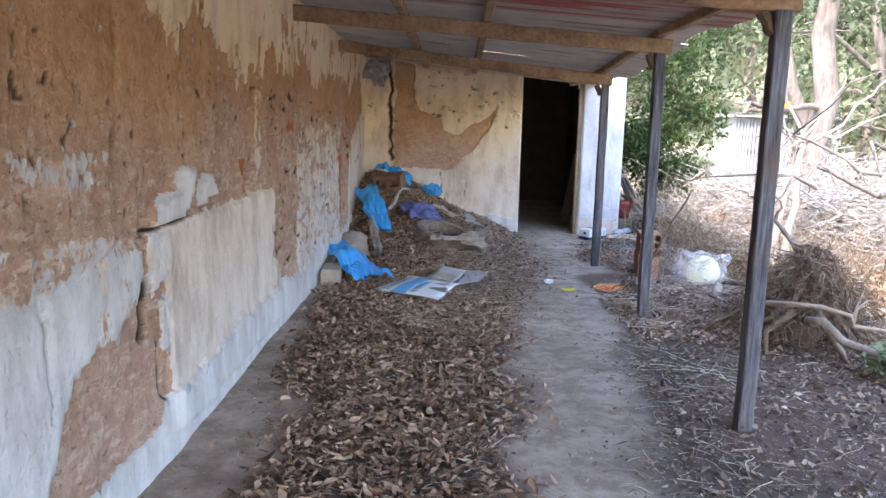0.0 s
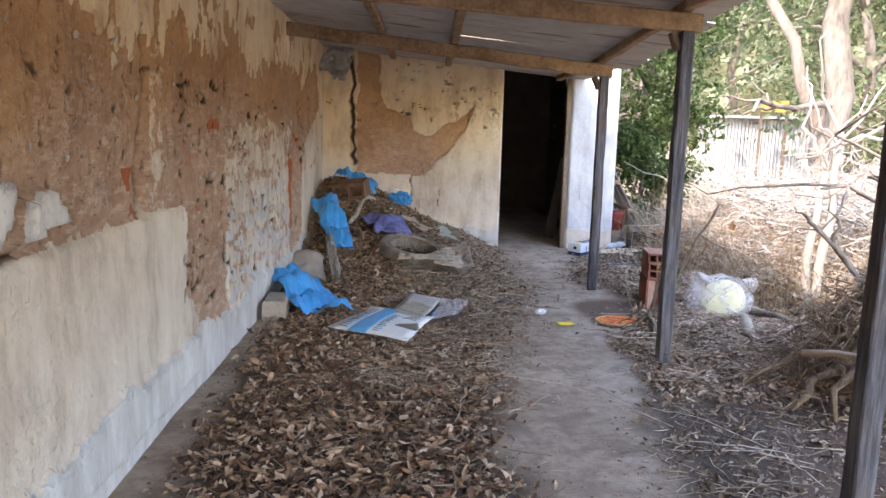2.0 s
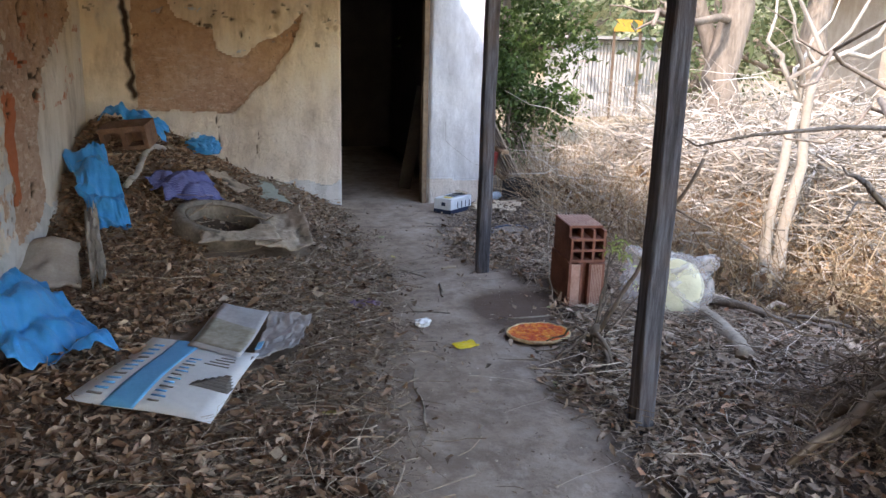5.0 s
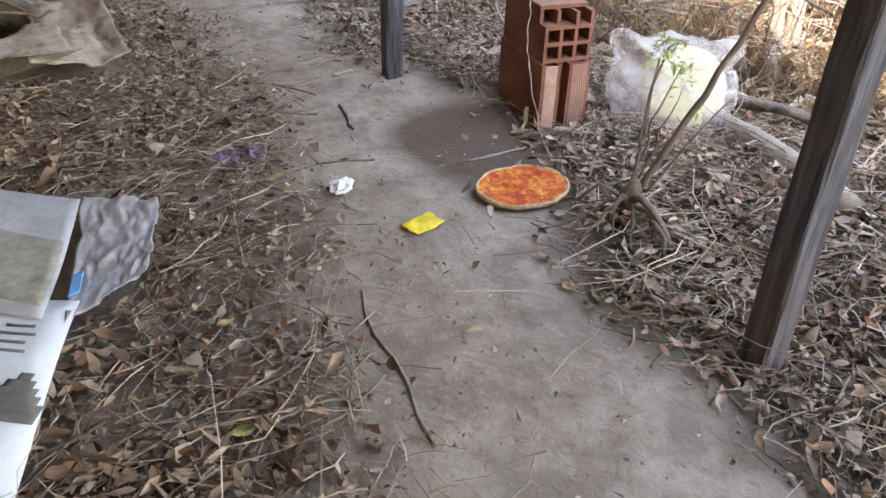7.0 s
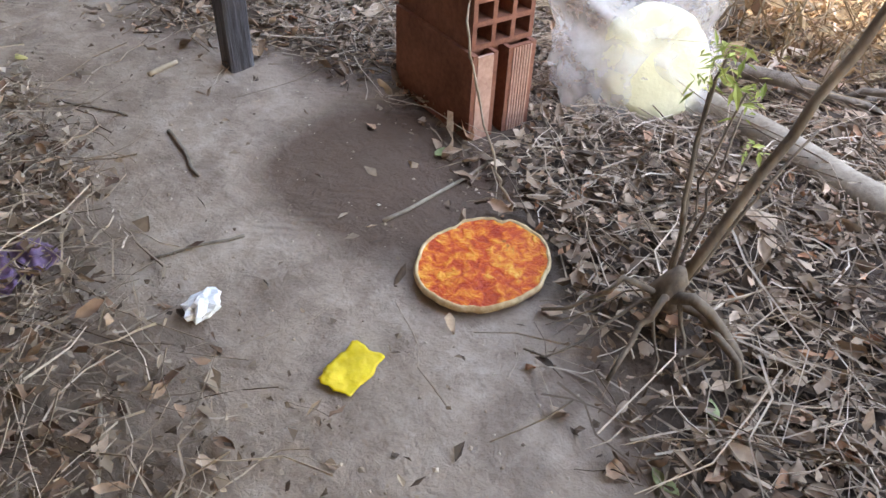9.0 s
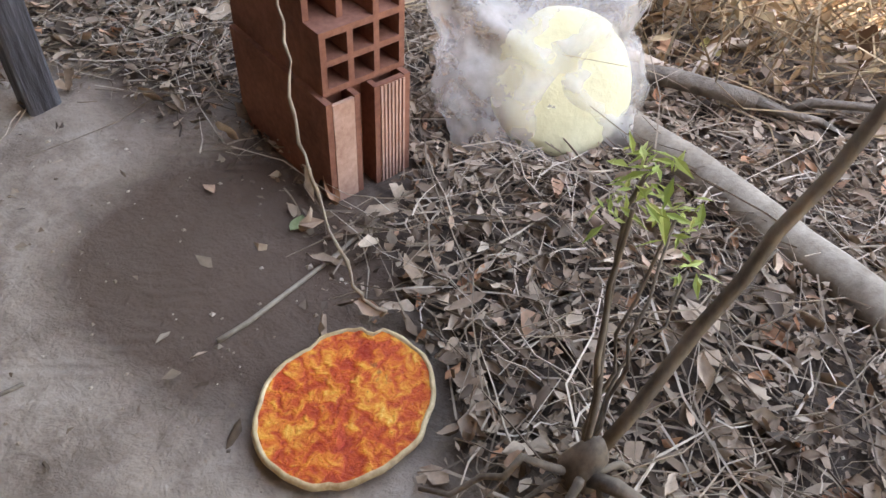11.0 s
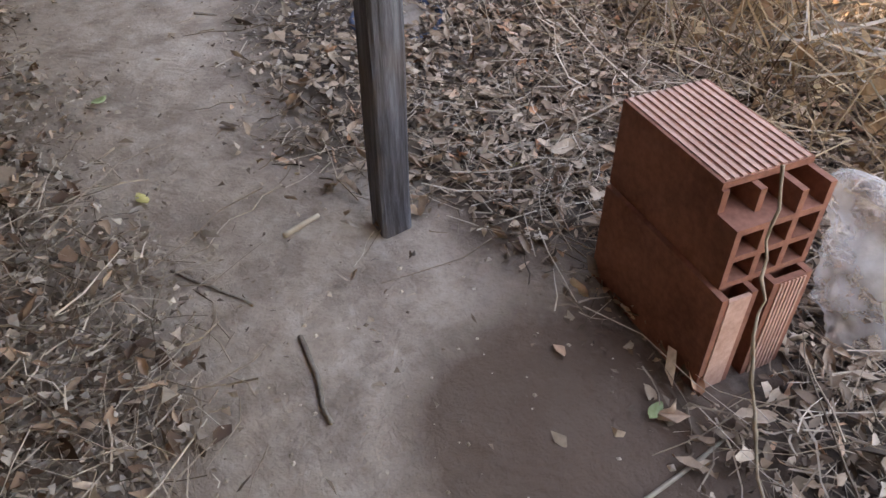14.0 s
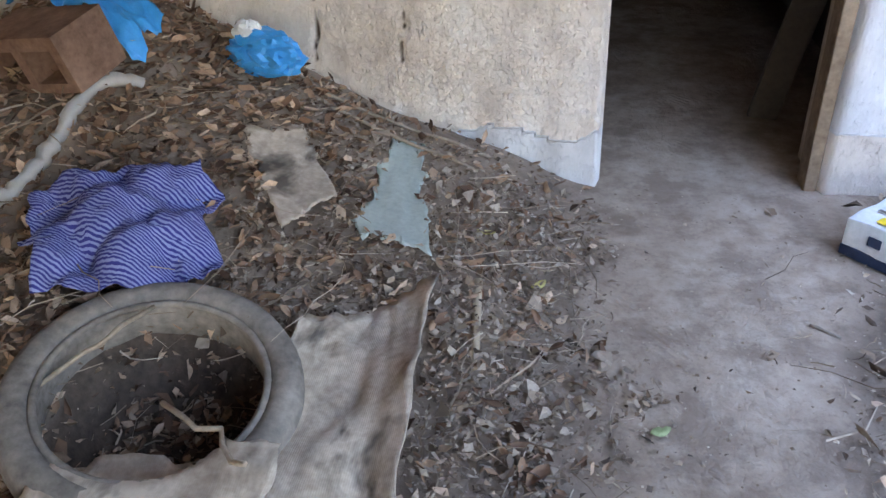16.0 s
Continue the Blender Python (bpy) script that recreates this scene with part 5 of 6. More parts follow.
def rumple(name, w, h, nu, nv, m, amp, seed, material, fold=1.0, drape=None, ragged=0.08, thick=0.0012, parent=None):
    """A crumpled sheet, w by h, with a ragged outline; drape(x, y) is the height on which it lies."""
    g = np.random.default_rng(seed)
    u, v = np.meshgrid(np.linspace(-0.5, 0.5, nu), np.linspace(-0.5, 0.5, nv), indexing="ij")
    ang = np.arctan2(v, u)
    rag = 1 + ragged * (fbm(ang * 2.2 + seed, ang * 0 + seed, seed, 3) - 0.5) * 4
    x, y = u * w * rag, v * h * rag
    z = np.zeros_like(u)
    for k in range(7):
        a, f, p = g.uniform(0, 3.14), g.uniform(1.2, 4.5) * fold / max(w, h), g.uniform(0, 6.28)
        z += np.abs(np.sin((x * np.cos(a) + y * np.sin(a)) * f * 3.14 + p)) * amp / (1 + 0.5 * k)
    z += (fbm(u * 9, v * 9, seed + 3) - 0.5) * amp * 1.4
    z -= z.min()
    pts = np.stack([x, y, z], -1).reshape(-1, 3)
    pts = pts @ np.array(m.to_3x3()).T + np.array(m.translation)
    if drape is not None:
        pts[:, 2] = drape(pts[:, 0], pts[:, 1]) + (pts[:, 2] - m.translation.z) + 0.006
    ob = thing(name, pts, grid(nu, nv), material, True, parent=parent)
    md = ob.modifiers.new("thickness", 'SOLIDIFY')
    md.thickness = thick
    return ob


M_BLUE = make_plastic("light_blue_plastic_film", (0.035, 0.30, 0.72), 0.06, 0.35)
M_CLEAR = make_plastic("clear_milky_plastic_film", (0.70, 0.645, 0.59), 0.78, 0.3)
M_GREYFILM = make_plastic("dusty_grey_plastic_film", (0.42, 0.40, 0.38), 0.2, 0.5)
M_PURPLEFILM = make_plastic("thin_purple_plastic_film", (0.24, 0.15, 0.28), 0.4, 0.35)
M_WHITEPAPER = mottled("crumpled_white_paper", (0.62, 0.64, 0.66), (0.86, 0.87, 0.88), 9, 60, 0.8, bump=0.4)
def make_card():
    """Dusty cardboard with soot smears and faint flutes."""
    k = Nodes("dusty_sooty_cardboard", 0.95)
    n, f = k.noise(6, 5), k.noise(48, 5)
    c = k.ramp(k.math('ADD', k.math('MULTIPLY', n, 0.6), k.math('MULTIPLY', f, 0.4)), [(0.35, (0.33, 0.265, 0.205)), (0.62, (0.56, 0.475, 0.385))])
    c = k.mix(k.ramp(k.noise(7.5, 4, (1.0, 0.6, 1.0), 0.55, 0.4), [(0.56, 0.0), (0.68, 0.85)]), c, (0.06, 0.05, 0.043))
    k.colour(c)
    return k.bump(k.math('ADD', k.math('MULTIPLY', n, 0.5), k.math('MULTIPLY', k.wave(70, 'X', 0.4), 0.08)), 0.5, 0.008).mat


M_CARD = make_card()
M_CARDTAN = mottled("tan_cardboard", (0.36, 0.28, 0.19), (0.56, 0.46, 0.34), 5, 50, 0.95)
M_CLAY = mottled("red_fired_clay", (0.13, 0.05, 0.034), (0.33, 0.145, 0.095), 7, 70, 0.9, bump=0.4, dist=0.004)
M_CLAYPALE = mottled("scuffed_pink_clay", (0.34, 0.18, 0.13), (0.56, 0.36, 0.28), 16, 90, 0.9)
M_RUBBER = mottled("dusty_grey_tyre_rubber", (0.09, 0.08, 0.07), (0.33, 0.29, 0.25), 6, 50, 0.9)
M_CONCRETE = mottled("dusty_concrete_block", (0.28, 0.24, 0.21), (0.46, 0.41, 0.37), 9, 70, 0.95)
M_NAVY = mottled("navy_printed_card", (0.012, 0.02, 0.045), (0.03, 0.045, 0.09), 9, 60, 0.6)
M_WHITECARD = mottled("white_printed_card", (0.48, 0.51, 0.54), (0.74, 0.77, 0.80), 5, 60, 0.6)
# black plastic of the crate; also paints the dark of the carton's hole
M_BLACK = mottled("black_plastic_and_hole_shade", (0.012, 0.012, 0.013), (0.05, 0.05, 0.05), 6, 60, 0.5)
M_DARKBLUE = mottled("dark_blue_plastic", (0.012, 0.022, 0.05), (0.05, 0.075, 0.13), 6, 60, 0.4)
M_RED = mottled("faded_dark_red_plastic", (0.13, 0.02, 0.018), (0.26, 0.05, 0.04), 6, 60, 0.6)
M_DRYLEAFRED = mottled("russet_dry_leaf", (0.28, 0.12, 0.06), (0.50, 0.26, 0.15), 20, 80, 0.8)
M_LEAFFRESH = mottled("fallen_green_leaf", (0.20, 0.25, 0.10), (0.42, 0.46, 0.24), 20, 80, 0.6)
M_LEAFYELLOW = mottled("fallen_yellow_leaf", (0.42, 0.34, 0.10), (0.62, 0.54, 0.22), 20, 80, 0.6)
M_SKYBLUE = mottled("sky_blue_print", (0.10, 0.38, 0.72), (0.16, 0.48, 0.82), 9, 60, 0.45)
M_PRINT = mottled("white_glossy_print", (0.66, 0.68, 0.71), (0.82, 0.84, 0.86), 4, 40, 0.4)
M_GREYPRINT = mottled("dark_grey_print", (0.13, 0.12, 0.11), (0.25, 0.23, 0.21), 8, 40, 0.5)
M_PHOTO = mottled("faded_meadow_photograph", (0.18, 0.16, 0.10), (0.52, 0.50, 0.44), 9, 40, 0.45)
M_GREYPAGE = mottled("faded_grey_printed_page", (0.36, 0.36, 0.38), (0.60, 0.60, 0.62), 9, 50, 0.5)
M_SLEEVE = mottled("dusty_grey_film_with_faded_print", (0.26, 0.235, 0.23), (0.60, 0.585, 0.60), 7, 26, 0.35, bump=0.7)
M_GREENFOIL = mottled("dusty_pale_green_sheet", (0.28, 0.32, 0.29), (0.46, 0.51, 0.47), 6, 60, 0.7)
M_TUBE = mottled("white_plastic_tube", (0.52, 0.52, 0.50), (0.74, 0.74, 0.72), 8, 60, 0.5)
M_SLAT = mottled("grey_brown_pallet_board", (0.13, 0.10, 0.075), (0.42, 0.35, 0.28), 6, 40, 0.9, None, 0.5, 0.004)
M_MUDDY = mottled("mud_stained_tin", (0.10, 0.078, 0.06), (0.34, 0.28, 0.23), 12, 60, 0.9, bump=0.6)
M_OLDBLOCK = mottled("old_brown_fired_block", (0.11, 0.062, 0.043), (0.31, 0.19, 0.135), 9, 50, 0.95, bump=0.5)
M_TANBARK = mottled("smooth_pale_bark", (0.18, 0.14, 0.10), (0.43, 0.36, 0.28), 14, 70, 0.9, None, 0.6, 0.006)


def make_pizza():
    k = Nodes("tomato_and_cheese_topping", 0.40)
    n, f, b = k.noise(46, 3, None, 0.5, 0.6), k.noise(150, 4), k.noise(10, 4)
    t = k.math('ADD', k.math('ADD', k.math('MULTIPLY', n, 0.66), k.math('MULTIPLY', f, 0.10)), k.math('MULTIPLY', b, 0.24))
    c = k.ramp(t, [(0.36, (0.40, 0.032, 0.01)), (0.47, (0.58, 0.08, 0.014)), (0.55, (0.72, 0.19, 0.022)), (0.63, (0.82, 0.36, 0.05)), (0.72, (0.87, 0.52, 0.13))])
    c = k.mix(k.ramp(k.noise(20, 5, None, 0.7), [(0.64, 0.0), (0.72, 0.75)]), c, (0.16, 0.045, 0.02))
    c = k.mix(k.ramp(k.voronoi(95), [(0.10, 0.55), (0.16, 0.0)]), c, (0.24, 0.03, 0.012))
    k.colour(c)
    return k.bump(k.math('ADD', n, k.math('MULTIPLY', f, 0.5)), 0.9, 0.008).mat


def make_foam():
    k = Nodes("pale_yellow_foam", 0.8)
    n = k.noise(5, 4)
    k.colour(k.ramp(n, [(0.3, (0.56, 0.50, 0.28)), (0.7, (0.74, 0.69, 0.46))]))
    return k.bump(k.noise(60, 4), 0.4, 0.006).mat


def make_stripes():
    k = Nodes("blue_white_striped_cloth", 0.9)
    w = k.wave(36, 'Y', 2.6)
    c = k.mix(k.ramp(w, [(0.42, 0.0), (0.6, 1.0)]), (0.035, 0.038, 0.20), (0.24, 0.27, 0.50))
    k.colour(k.mix(k.ramp(k.noise(9, 5), [(0.45, 0.0), (0.75, 0.5)]), c, (0.05, 0.045, 0.12)))
    return k.bump(k.noise(120, 3), 0.4, 0.004).mat


M_PIZZA, M_FOAM, M_STRIPE = make_pizza(), make_foam(), make_stripes()
M_CRUST = mottled("baked_dough_crust", (0.30, 0.15, 0.05), (0.80, 0.64, 0.38), 22, 70, 0.8, bump=0.7)

# thrown-away pizza
pizza = empty("pizza", pose(1.688, 6.592, gz(1.688, 6.592) + 0.006, 0, 0, 15))
tagged(pizza, "whole uneaten round pizza lying on bare earth", "pizza")
NA = 72
_ang = np.arange(NA) / NA * 2 * np.pi


def pizza_ring(scale, z):
    notch = 1 - 0.15 * np.exp(-((_ang - 0.30) / 0.05) ** 2) - 0.05 * np.exp(-((_ang - 1.15) / 0.2) ** 2)
    r = 0.150 * scale * (1 + 0.05 * np.cos(2 * _ang + 0.4) + 0.035 * (fbm(np.cos(_ang) * 4 + 9, np.sin(_ang) * 4 + 9, 8) - 0.5) * 2) * notch
    return np.stack([r * np.cos(_ang), r * 0.93 * np.sin(_ang), z + 0.006 * fbm(np.cos(_ang) * 6 + 5, np.sin(_ang) * 6 + 5, 12)], -1)


def ring_faces(n_rings, n):
    return [(i * n + k, i * n + (k + 1) % n, (i + 1) * n + (k + 1) % n, (i + 1) * n + k) for i in range(n_rings - 1) for k in range(n)]


_rings = [pizza_ring(s, z) for s, z in ((0.90, -0.004), (1.0, 0.003), (1.015, 0.010), (0.995, 0.017), (0.965, 0.018), (0.94, 0.010))]
thing("crust", np.concatenate(_rings), ring_faces(6, NA), M_CRUST, True, parent=pizza)
_rings = [pizza_ring(s, z) for s, z in ((0.955, 0.014), (0.86, 0.013), (0.7, 0.011), (0.5, 0.012), (0.25, 0.012))]
_pv = np.concatenate(_rings)
_pv[:, 2] += (fbm(_pv[:, 0] * 60 + 20, _pv[:, 1] * 60 + 20, 14) - 0.5) * 0.006
thing("topping", np.concatenate([_pv, [[0, 0, 0.014]]]), ring_faces(5, NA) + [(4 * NA + k, 4 * NA + (k + 1) % NA, 5 * NA) for k in range(NA)], M_PIZZA, True, parent=pizza)

# yellow wrapper, white paper, purple film
_o = rumple("wrapper", 0.115, 0.075, 22, 14, pose(1.305, 6.535, 0, 0, 0, 20), 0.0045, 8, M_YELLOW, 0.4, ground_z, 0.10)
tagged(_o, "crushed yellow snack wrapper on bare earth", "wrapper")
_pb = bmesh.new()
bmesh.ops.create_icosphere(_pb, subdivisions=3, radius=0.038)
for v in _pb.verts:
    c = v.co
    s = 0.75 + 0.7 * abs(noise.noise(c * 32)) + 0.35 * noise.noise(c * 70)
    v.co = Vector((c.x * s * 1.15, c.y * s * 0.8, max(-0.016, c.z * s * 0.7)))
_me = bpy.data.meshes.new("paper_ball")
_pb.to_mesh(_me)
_me.materials.append(M_WHITEPAPER)
_o = new("paper_ball", _me)
_o.matrix_basis = pose(1.172, 6.845, gz(1.172, 6.845) + 0.016, 0, 0, 25)
tagged(_o, "crumpled ball of white paper on bare earth", "paper")
_o = rumple("plastic_bag", 0.15, 0.12, 22, 18, pose(0.93, 7.18, 0, 0, 0, 20), 0.010, 9, M_PURPLEFILM, 1.4, ground_z, 0.16)
tagged(_o, "scrap of thin purple plastic bag among twigs", "plastic bag")


# hollow clay bricks
def hollow_brick(length=0.34, w=0.19, h=0.19, wall=0.013, cols=3, rows=3, broken=False, seed=0):
    """Lies along y, its holes open at both ends."""
    root = empty("hollow_brick")
    pile = Pile()
    for j in range(rows + 1):
        z = j * (h - wall) / rows
        y0 = 0.055 if broken and j == rows else 0
        pile.add(*box(-w / 2, y0, z, w / 2, length, z + wall))
    for j in range(rows):
        z0, z1 = j * (h - wall) / rows + wall, (j + 1) * (h - wall) / rows
        for i in range(cols + 1):
            x = -w / 2 + i * (w - wall) / cols
            y0 = (0.05 if i == 0 else 0.03) if broken and j == rows - 1 and i < 2 else 0.0
            pile.add(*box(x, y0, z0, x + wall, length, z1))
    thing("body", pile.verts(), pile.f, M_CLAY, parent=root)
    ribs = Pile()
    for k in range(11):
        x = -w / 2 + 0.012 + k * (w - 0.024) / 10
        ribs.add(*box(x - 0.0045, 0.058 if broken else 0.002, h, x + 0.0045, length - 0.002, h + 0.0028))
    thing("ribs", ribs.verts(), ribs.f, M_CLAYPALE, parent=root)
    return root


_b = hollow_brick(broken=True)
_b.matrix_basis = pose(2.104, 6.992, 0.243, 0, 0, -7)
tagged(_b, "red hollow clay brick with a broken corner, stacked", "brick", "stacked bricks")
# lower one stands with its holes upright
_lb = empty("hollow_brick", pose(2.092, 6.967, gz(2.1, 7.1) - 0.012, 0, 0, -7))
tagged(_lb, "red hollow clay brick standing on earth", "brick", "stacked bricks")
_pl = Pile()
_pl.add(*box(-0.098, 0.0, 0, -0.084, 0.36, 0.255)).add(*box(0.084, 0.0, 0, 0.098, 0.36, 0.255)).add(*box(-0.084, 0.346, 0, 0.084, 0.36, 0.255))
for k in range(4):
    _pl.add(*box(-0.084, 0.045 + k * 0.078, 0, 0.084, 0.057 + k * 0.078, 0.25))
for x in (-0.034, 0.012):
    _pl.add(*box(x, 0.0, 0, x + 0.012, 0.045, 0.253))
_pl.add(*box(0.024, 0.0, 0, 0.084, 0.012, 0.253))
thing("body", _pl.verts(), _pl.f, M_CLAY, parent=_lb)
_pl = Pile()
for k in range(7):
    _pl.add(*box(0.026 + k * 0.0088, -0.003, 0.002, 0.031 + k * 0.0088, 0.0, 0.25))
_pl.add(*box(-0.084, -0.002, 0.0, -0.036, 0.006, 0.25))
thing("ribs", _pl.verts(), _pl.f, M_CLAYPALE, parent=_lb)

# lump of foam in a torn clear bag
_fb = empty("foam_bag", pose(2.44, 6.77, gz(2.44, 6.77)) @ Matrix.Scale(1.14, 4))
tagged(_fb, "round lump of pale yellow foam in a torn clear plastic bag", "foam bag")
_bm = bmesh.new()
bmesh.ops.create_icosphere(_bm, subdivisions=4, radius=1.0)
for v in _bm.verts:
    c = v.co.copy()
    s = 1 + 0.05 * noise.noise(c * 1.7) + 0.025 * noise.noise(c * 9)
    flat = math.copysign(abs(c.y) ** 0.55, c.y)
    v.co = Vector((c.x * 0.140 * s, flat * 0.055 * s, c.z * 0.142 * s + 0.145))
_me = bpy.data.meshes.new("foam")
_bm.to_mesh(_me)
_me.materials.append(M_FOAM)
_me.polygons.foreach_set("use_smooth", [True] * len(_me.polygons))
_o = new("foam", _me)
_o.parent = _fb
_o.matrix_basis = pose(0.02, -0.03, 0.0, -38, 0, -38)
_bm = bmesh.new()
bmesh.ops.create_icosphere(_bm, subdivisions=5, radius=1.0)
for v in _bm.verts:
    c = v.co.copy()
    a = math.atan2(c.z, c.x)
    corner = 1 + (0.40 if c.z > 0 else 0.16) * max(0, -math.cos(4 * a)) ** 3 + 0.04 * math.sin(a * 23) * abs(noise.noise(c * 3))
    s = corner * (1 + 0.14 * abs(noise.noise(c * 2.3)) + 0.09 * abs(noise.noise(c * 6)) + 0.04 * abs(noise.noise(c * 15)))
    v.co = Vector((c.x * 0.200 * s, c.y * 0.072 * s, c.z * 0.168 * s + 0.165))
_me = bpy.data.meshes.new("plastic_film")
_bm.to_mesh(_me)
_me.materials.append(M_CLEAR)
_me.polygons.foreach_set("use_smooth", [True] * len(_me.polygons))
_o = new("plastic_film", _me)
_o.parent = _fb
_o.matrix_basis = pose(0.0, 0.0, -0.02, -38, 0, -38)

# log behind it
_lp = crooked((2.65, 6.72, 0.02), (2.37, 5.93, 0.035), 12, 0.05, random.Random(9))
_lp[:, 2] = ground_z(_lp[:, 0], _lp[:, 1]) + 0.028
_o = thing("log", *tube(_lp, np.linspace(0.043, 0.038, 12), 12), M_TANBARK, True)
tagged(_o, "smooth pale fallen pole lying on dead leaves", "log")


# shrub with cut stems and bare roots
def shrub(x, y):
    z = gz(x, y)
    root = empty("shrub", pose(x, y, z))
    tagged(root, "cut-back shrub with bare roots and thin new shoots", "shrub")
    rnd = random.Random(610)
    pile = Pile()
    pile.add(*tube([(0, 0, -0.05), (0.01, 0, 0.02), (0.0, 0.01, 0.07), (0.02, 0.0, 0.10), (0.02, 0.0, 0.12)], (0.020, 0.026, 0.028, 0.022, 0.010), 9))
    for (dx, dy, dz, r) in ((-0.14, 0.16, 0.0, 0.007), (-0.19, -0.02, 0.0, 0.008), (-0.02, -0.19, 0.0, 0.012), (0.05, -0.23, 0.0, 0.013), (0.15, -0.10, 0.0, 0.006), (-0.09, -0.15, 0, 0.005), (-0.22, 0.12, 0, 0.004), (-0.15, -0.08, 0, 0.004)):
        pile.add(*tube(crooked((0, 0, 0.06), (dx, dy, dz - 0.01), 7, 0.35, rnd) + np.array((0, 0, 0.02)) * np.array([[0], [1.2], [1], [0.6], [0.2], [0], [-0.5]]), np.linspace(r, r * 0.5, 7), 7))
    thing("roots", pile.verts(), pile.f, M_BARKGREY, True, parent=root)
    tips = []
    pile = Pile()
    for (dx, dy, dz, r) in ((0.11, 0.08, 0.43, 0.0055), (0.14, 0.09, 0.45, 0.0055), (0.15, 0.04, 0.41, 0.0035), (0.19, 0.06, 0.36, 0.0035), (0.22, 0.03, 0.28, 0.0035)):
        pts = crooked((0.01, 0.01, 0.08), (dx, dy, dz), 8, 0.16, rnd)
        pile.add(*tube(pts, np.linspace(r, r * 0.55, 8), 6))
        tips += [pts[-1]]
    thick = crooked((0.03, 0, 0.08), (0.37, -0.13, 0.86), 12, 0.06, rnd)
    pile.add(*tube(thick, np.linspace(0.0105, 0.0075, 12), 8))
    pile.add(*tube(crooked(thick[8], thick[8] + np.array((0.16, -0.06, -0.10)), 5, 0.2, rnd), np.linspace(0.006, 0.003, 5), 5))
    pile.add(*tube(crooked((0.06, 0.0, 0.07), (0.27, -0.05, 0.33), 7, 0.1, rnd), np.linspace(0.004, 0.0025, 7), 6))
    thing("stem", pile.verts(), pile.f, M_BARKGREY, True, parent=root)
    lv = leaf_cloud("leaves", tips, [0.038, 0.042, 0.036, 0.03, 0.022], 110, 0.027, M_SHOOT, 611, 0.35, FLAT_V * np.array((1, 0.55, 1)))
    lv.parent = root
    return root


M_BARKGREY = mottled("grey_brown_shrub_bark", (0.06, 0.045, 0.033), (0.27, 0.21, 0.155), 18, 80, 0.9, (1, 1, 0.4), 0.6, 0.004)
M_SHOOT = make_leaf("fresh_light_green_leaf", [(0.0, (0.22, 0.29, 0.06)), (0.5, (0.43, 0.49, 0.14)), (1.0, (0.66, 0.66, 0.28))], 0.5, 0.35)
shrub(1.79, 6.225)

# vine that climbs past the bricks
_pts = np.array([(1.87, 6.69, 0.01), (1.83, 6.66, 0.06), (1.79, 6.665, 0.15), (1.765, 6.69, 0.25), (1.775, 6.74, 0.34), (1.79, 6.79, 0.43), (1.81, 6.83, 0.54), (1.83, 6.85, 0.66)])
_pts[:, :2] += np.array([(0.006 * math.sin(k * 2.4), 0.006 * math.cos(k * 1.9)) for k in range(8)])
_rv = np.random.default_rng(12)
_pts = np.stack([np.interp(np.linspace(0, 7, 36), np.arange(8), _pts[:, k]) for k in range(3)], -1) + _rv.normal(0, 0.0035, (36, 3)) * np.array((1, 1, 0.4))
_o = thing("vine", *tube(_pts, np.linspace(0.0036, 0.0024, 36) * _rv.uniform(0.75, 1.25, 36), 5), M_TANBARK, True)
tagged(_o, "thin dry twisted vine stem rising past bricks", "vine")

# single sticks, leaves and chips on the path
STICKS = [((1.41, 7.49), (1.38, 7.26), 0.006, M_BARK, "short dark broken stick on bare earth"), ((1.96, 7.89), (2.36, 7.74), 0.011, M_TANBARK, "pale dry stick lying among dead leaves"), ((0.79, 9.06), (0.82, 8.75), 0.013, M_CARDTAN, "dirty tan cardboard tube on the earth"), ((1.68, 9.11), (1.75, 9.07), 0.005, M_BARK, "short dark broken twig on bare earth"),
          ((1.5, 7.8), (1.6, 7.83), 0.008, M_CARDTAN, "pale split piece of wood on bare earth"), ((1.24, 7.82), (1.36, 7.62), 0.004, M_BARK, "thin dark twig on bare earth"), ((0.62, 6.1), (0.92, 6.75), 0.005, M_TANBARK, "thin pale dry stick on bare earth"), ((0.95, 5.75), (1.02, 6.3), 0.004, M_TANBARK, "thin pale dry stick on bare earth"),
          ((1.35, 7.0), (1.16, 7.05), 0.004, M_BARK, "thin bent twig on bare earth"), ((1.62, 6.85), (2.02, 6.88), 0.005, M_TANBARK, "thin pale dry stick on bare earth"), ((0.9, 8.55), (1.12, 8.3), 0.006, M_BARK, "thin dark twig on bare earth"), ((1.95, 6.55), (2.45, 6.25), 0.006, M_TANBARK, "thin pale dry stick among dead leaves"), ((1.5, 5.75), (1.78, 5.9), 0.004, M_BARK, "thin dark twig on bare earth")]
for k, (a, b, r, mt, lb) in enumerate(STICKS):
    p, q = (*a, gz(*a) + r * 0.8), (*b, gz(*b) + r * 0.8)
    pts = crooked(p, q, 7, 0.12 if mt not in (M_TUBE, M_CARDTAN) else 0.0, random.Random(630 + k))
    pts[:, 2] = ground_z(pts[:, 0], pts[:, 1]) + r * 0.8
    tagged(thing("stick", *tube(pts, np.linspace(r, r * 0.8, 7), 7), mt, True), lb, "stick", "loose sticks")


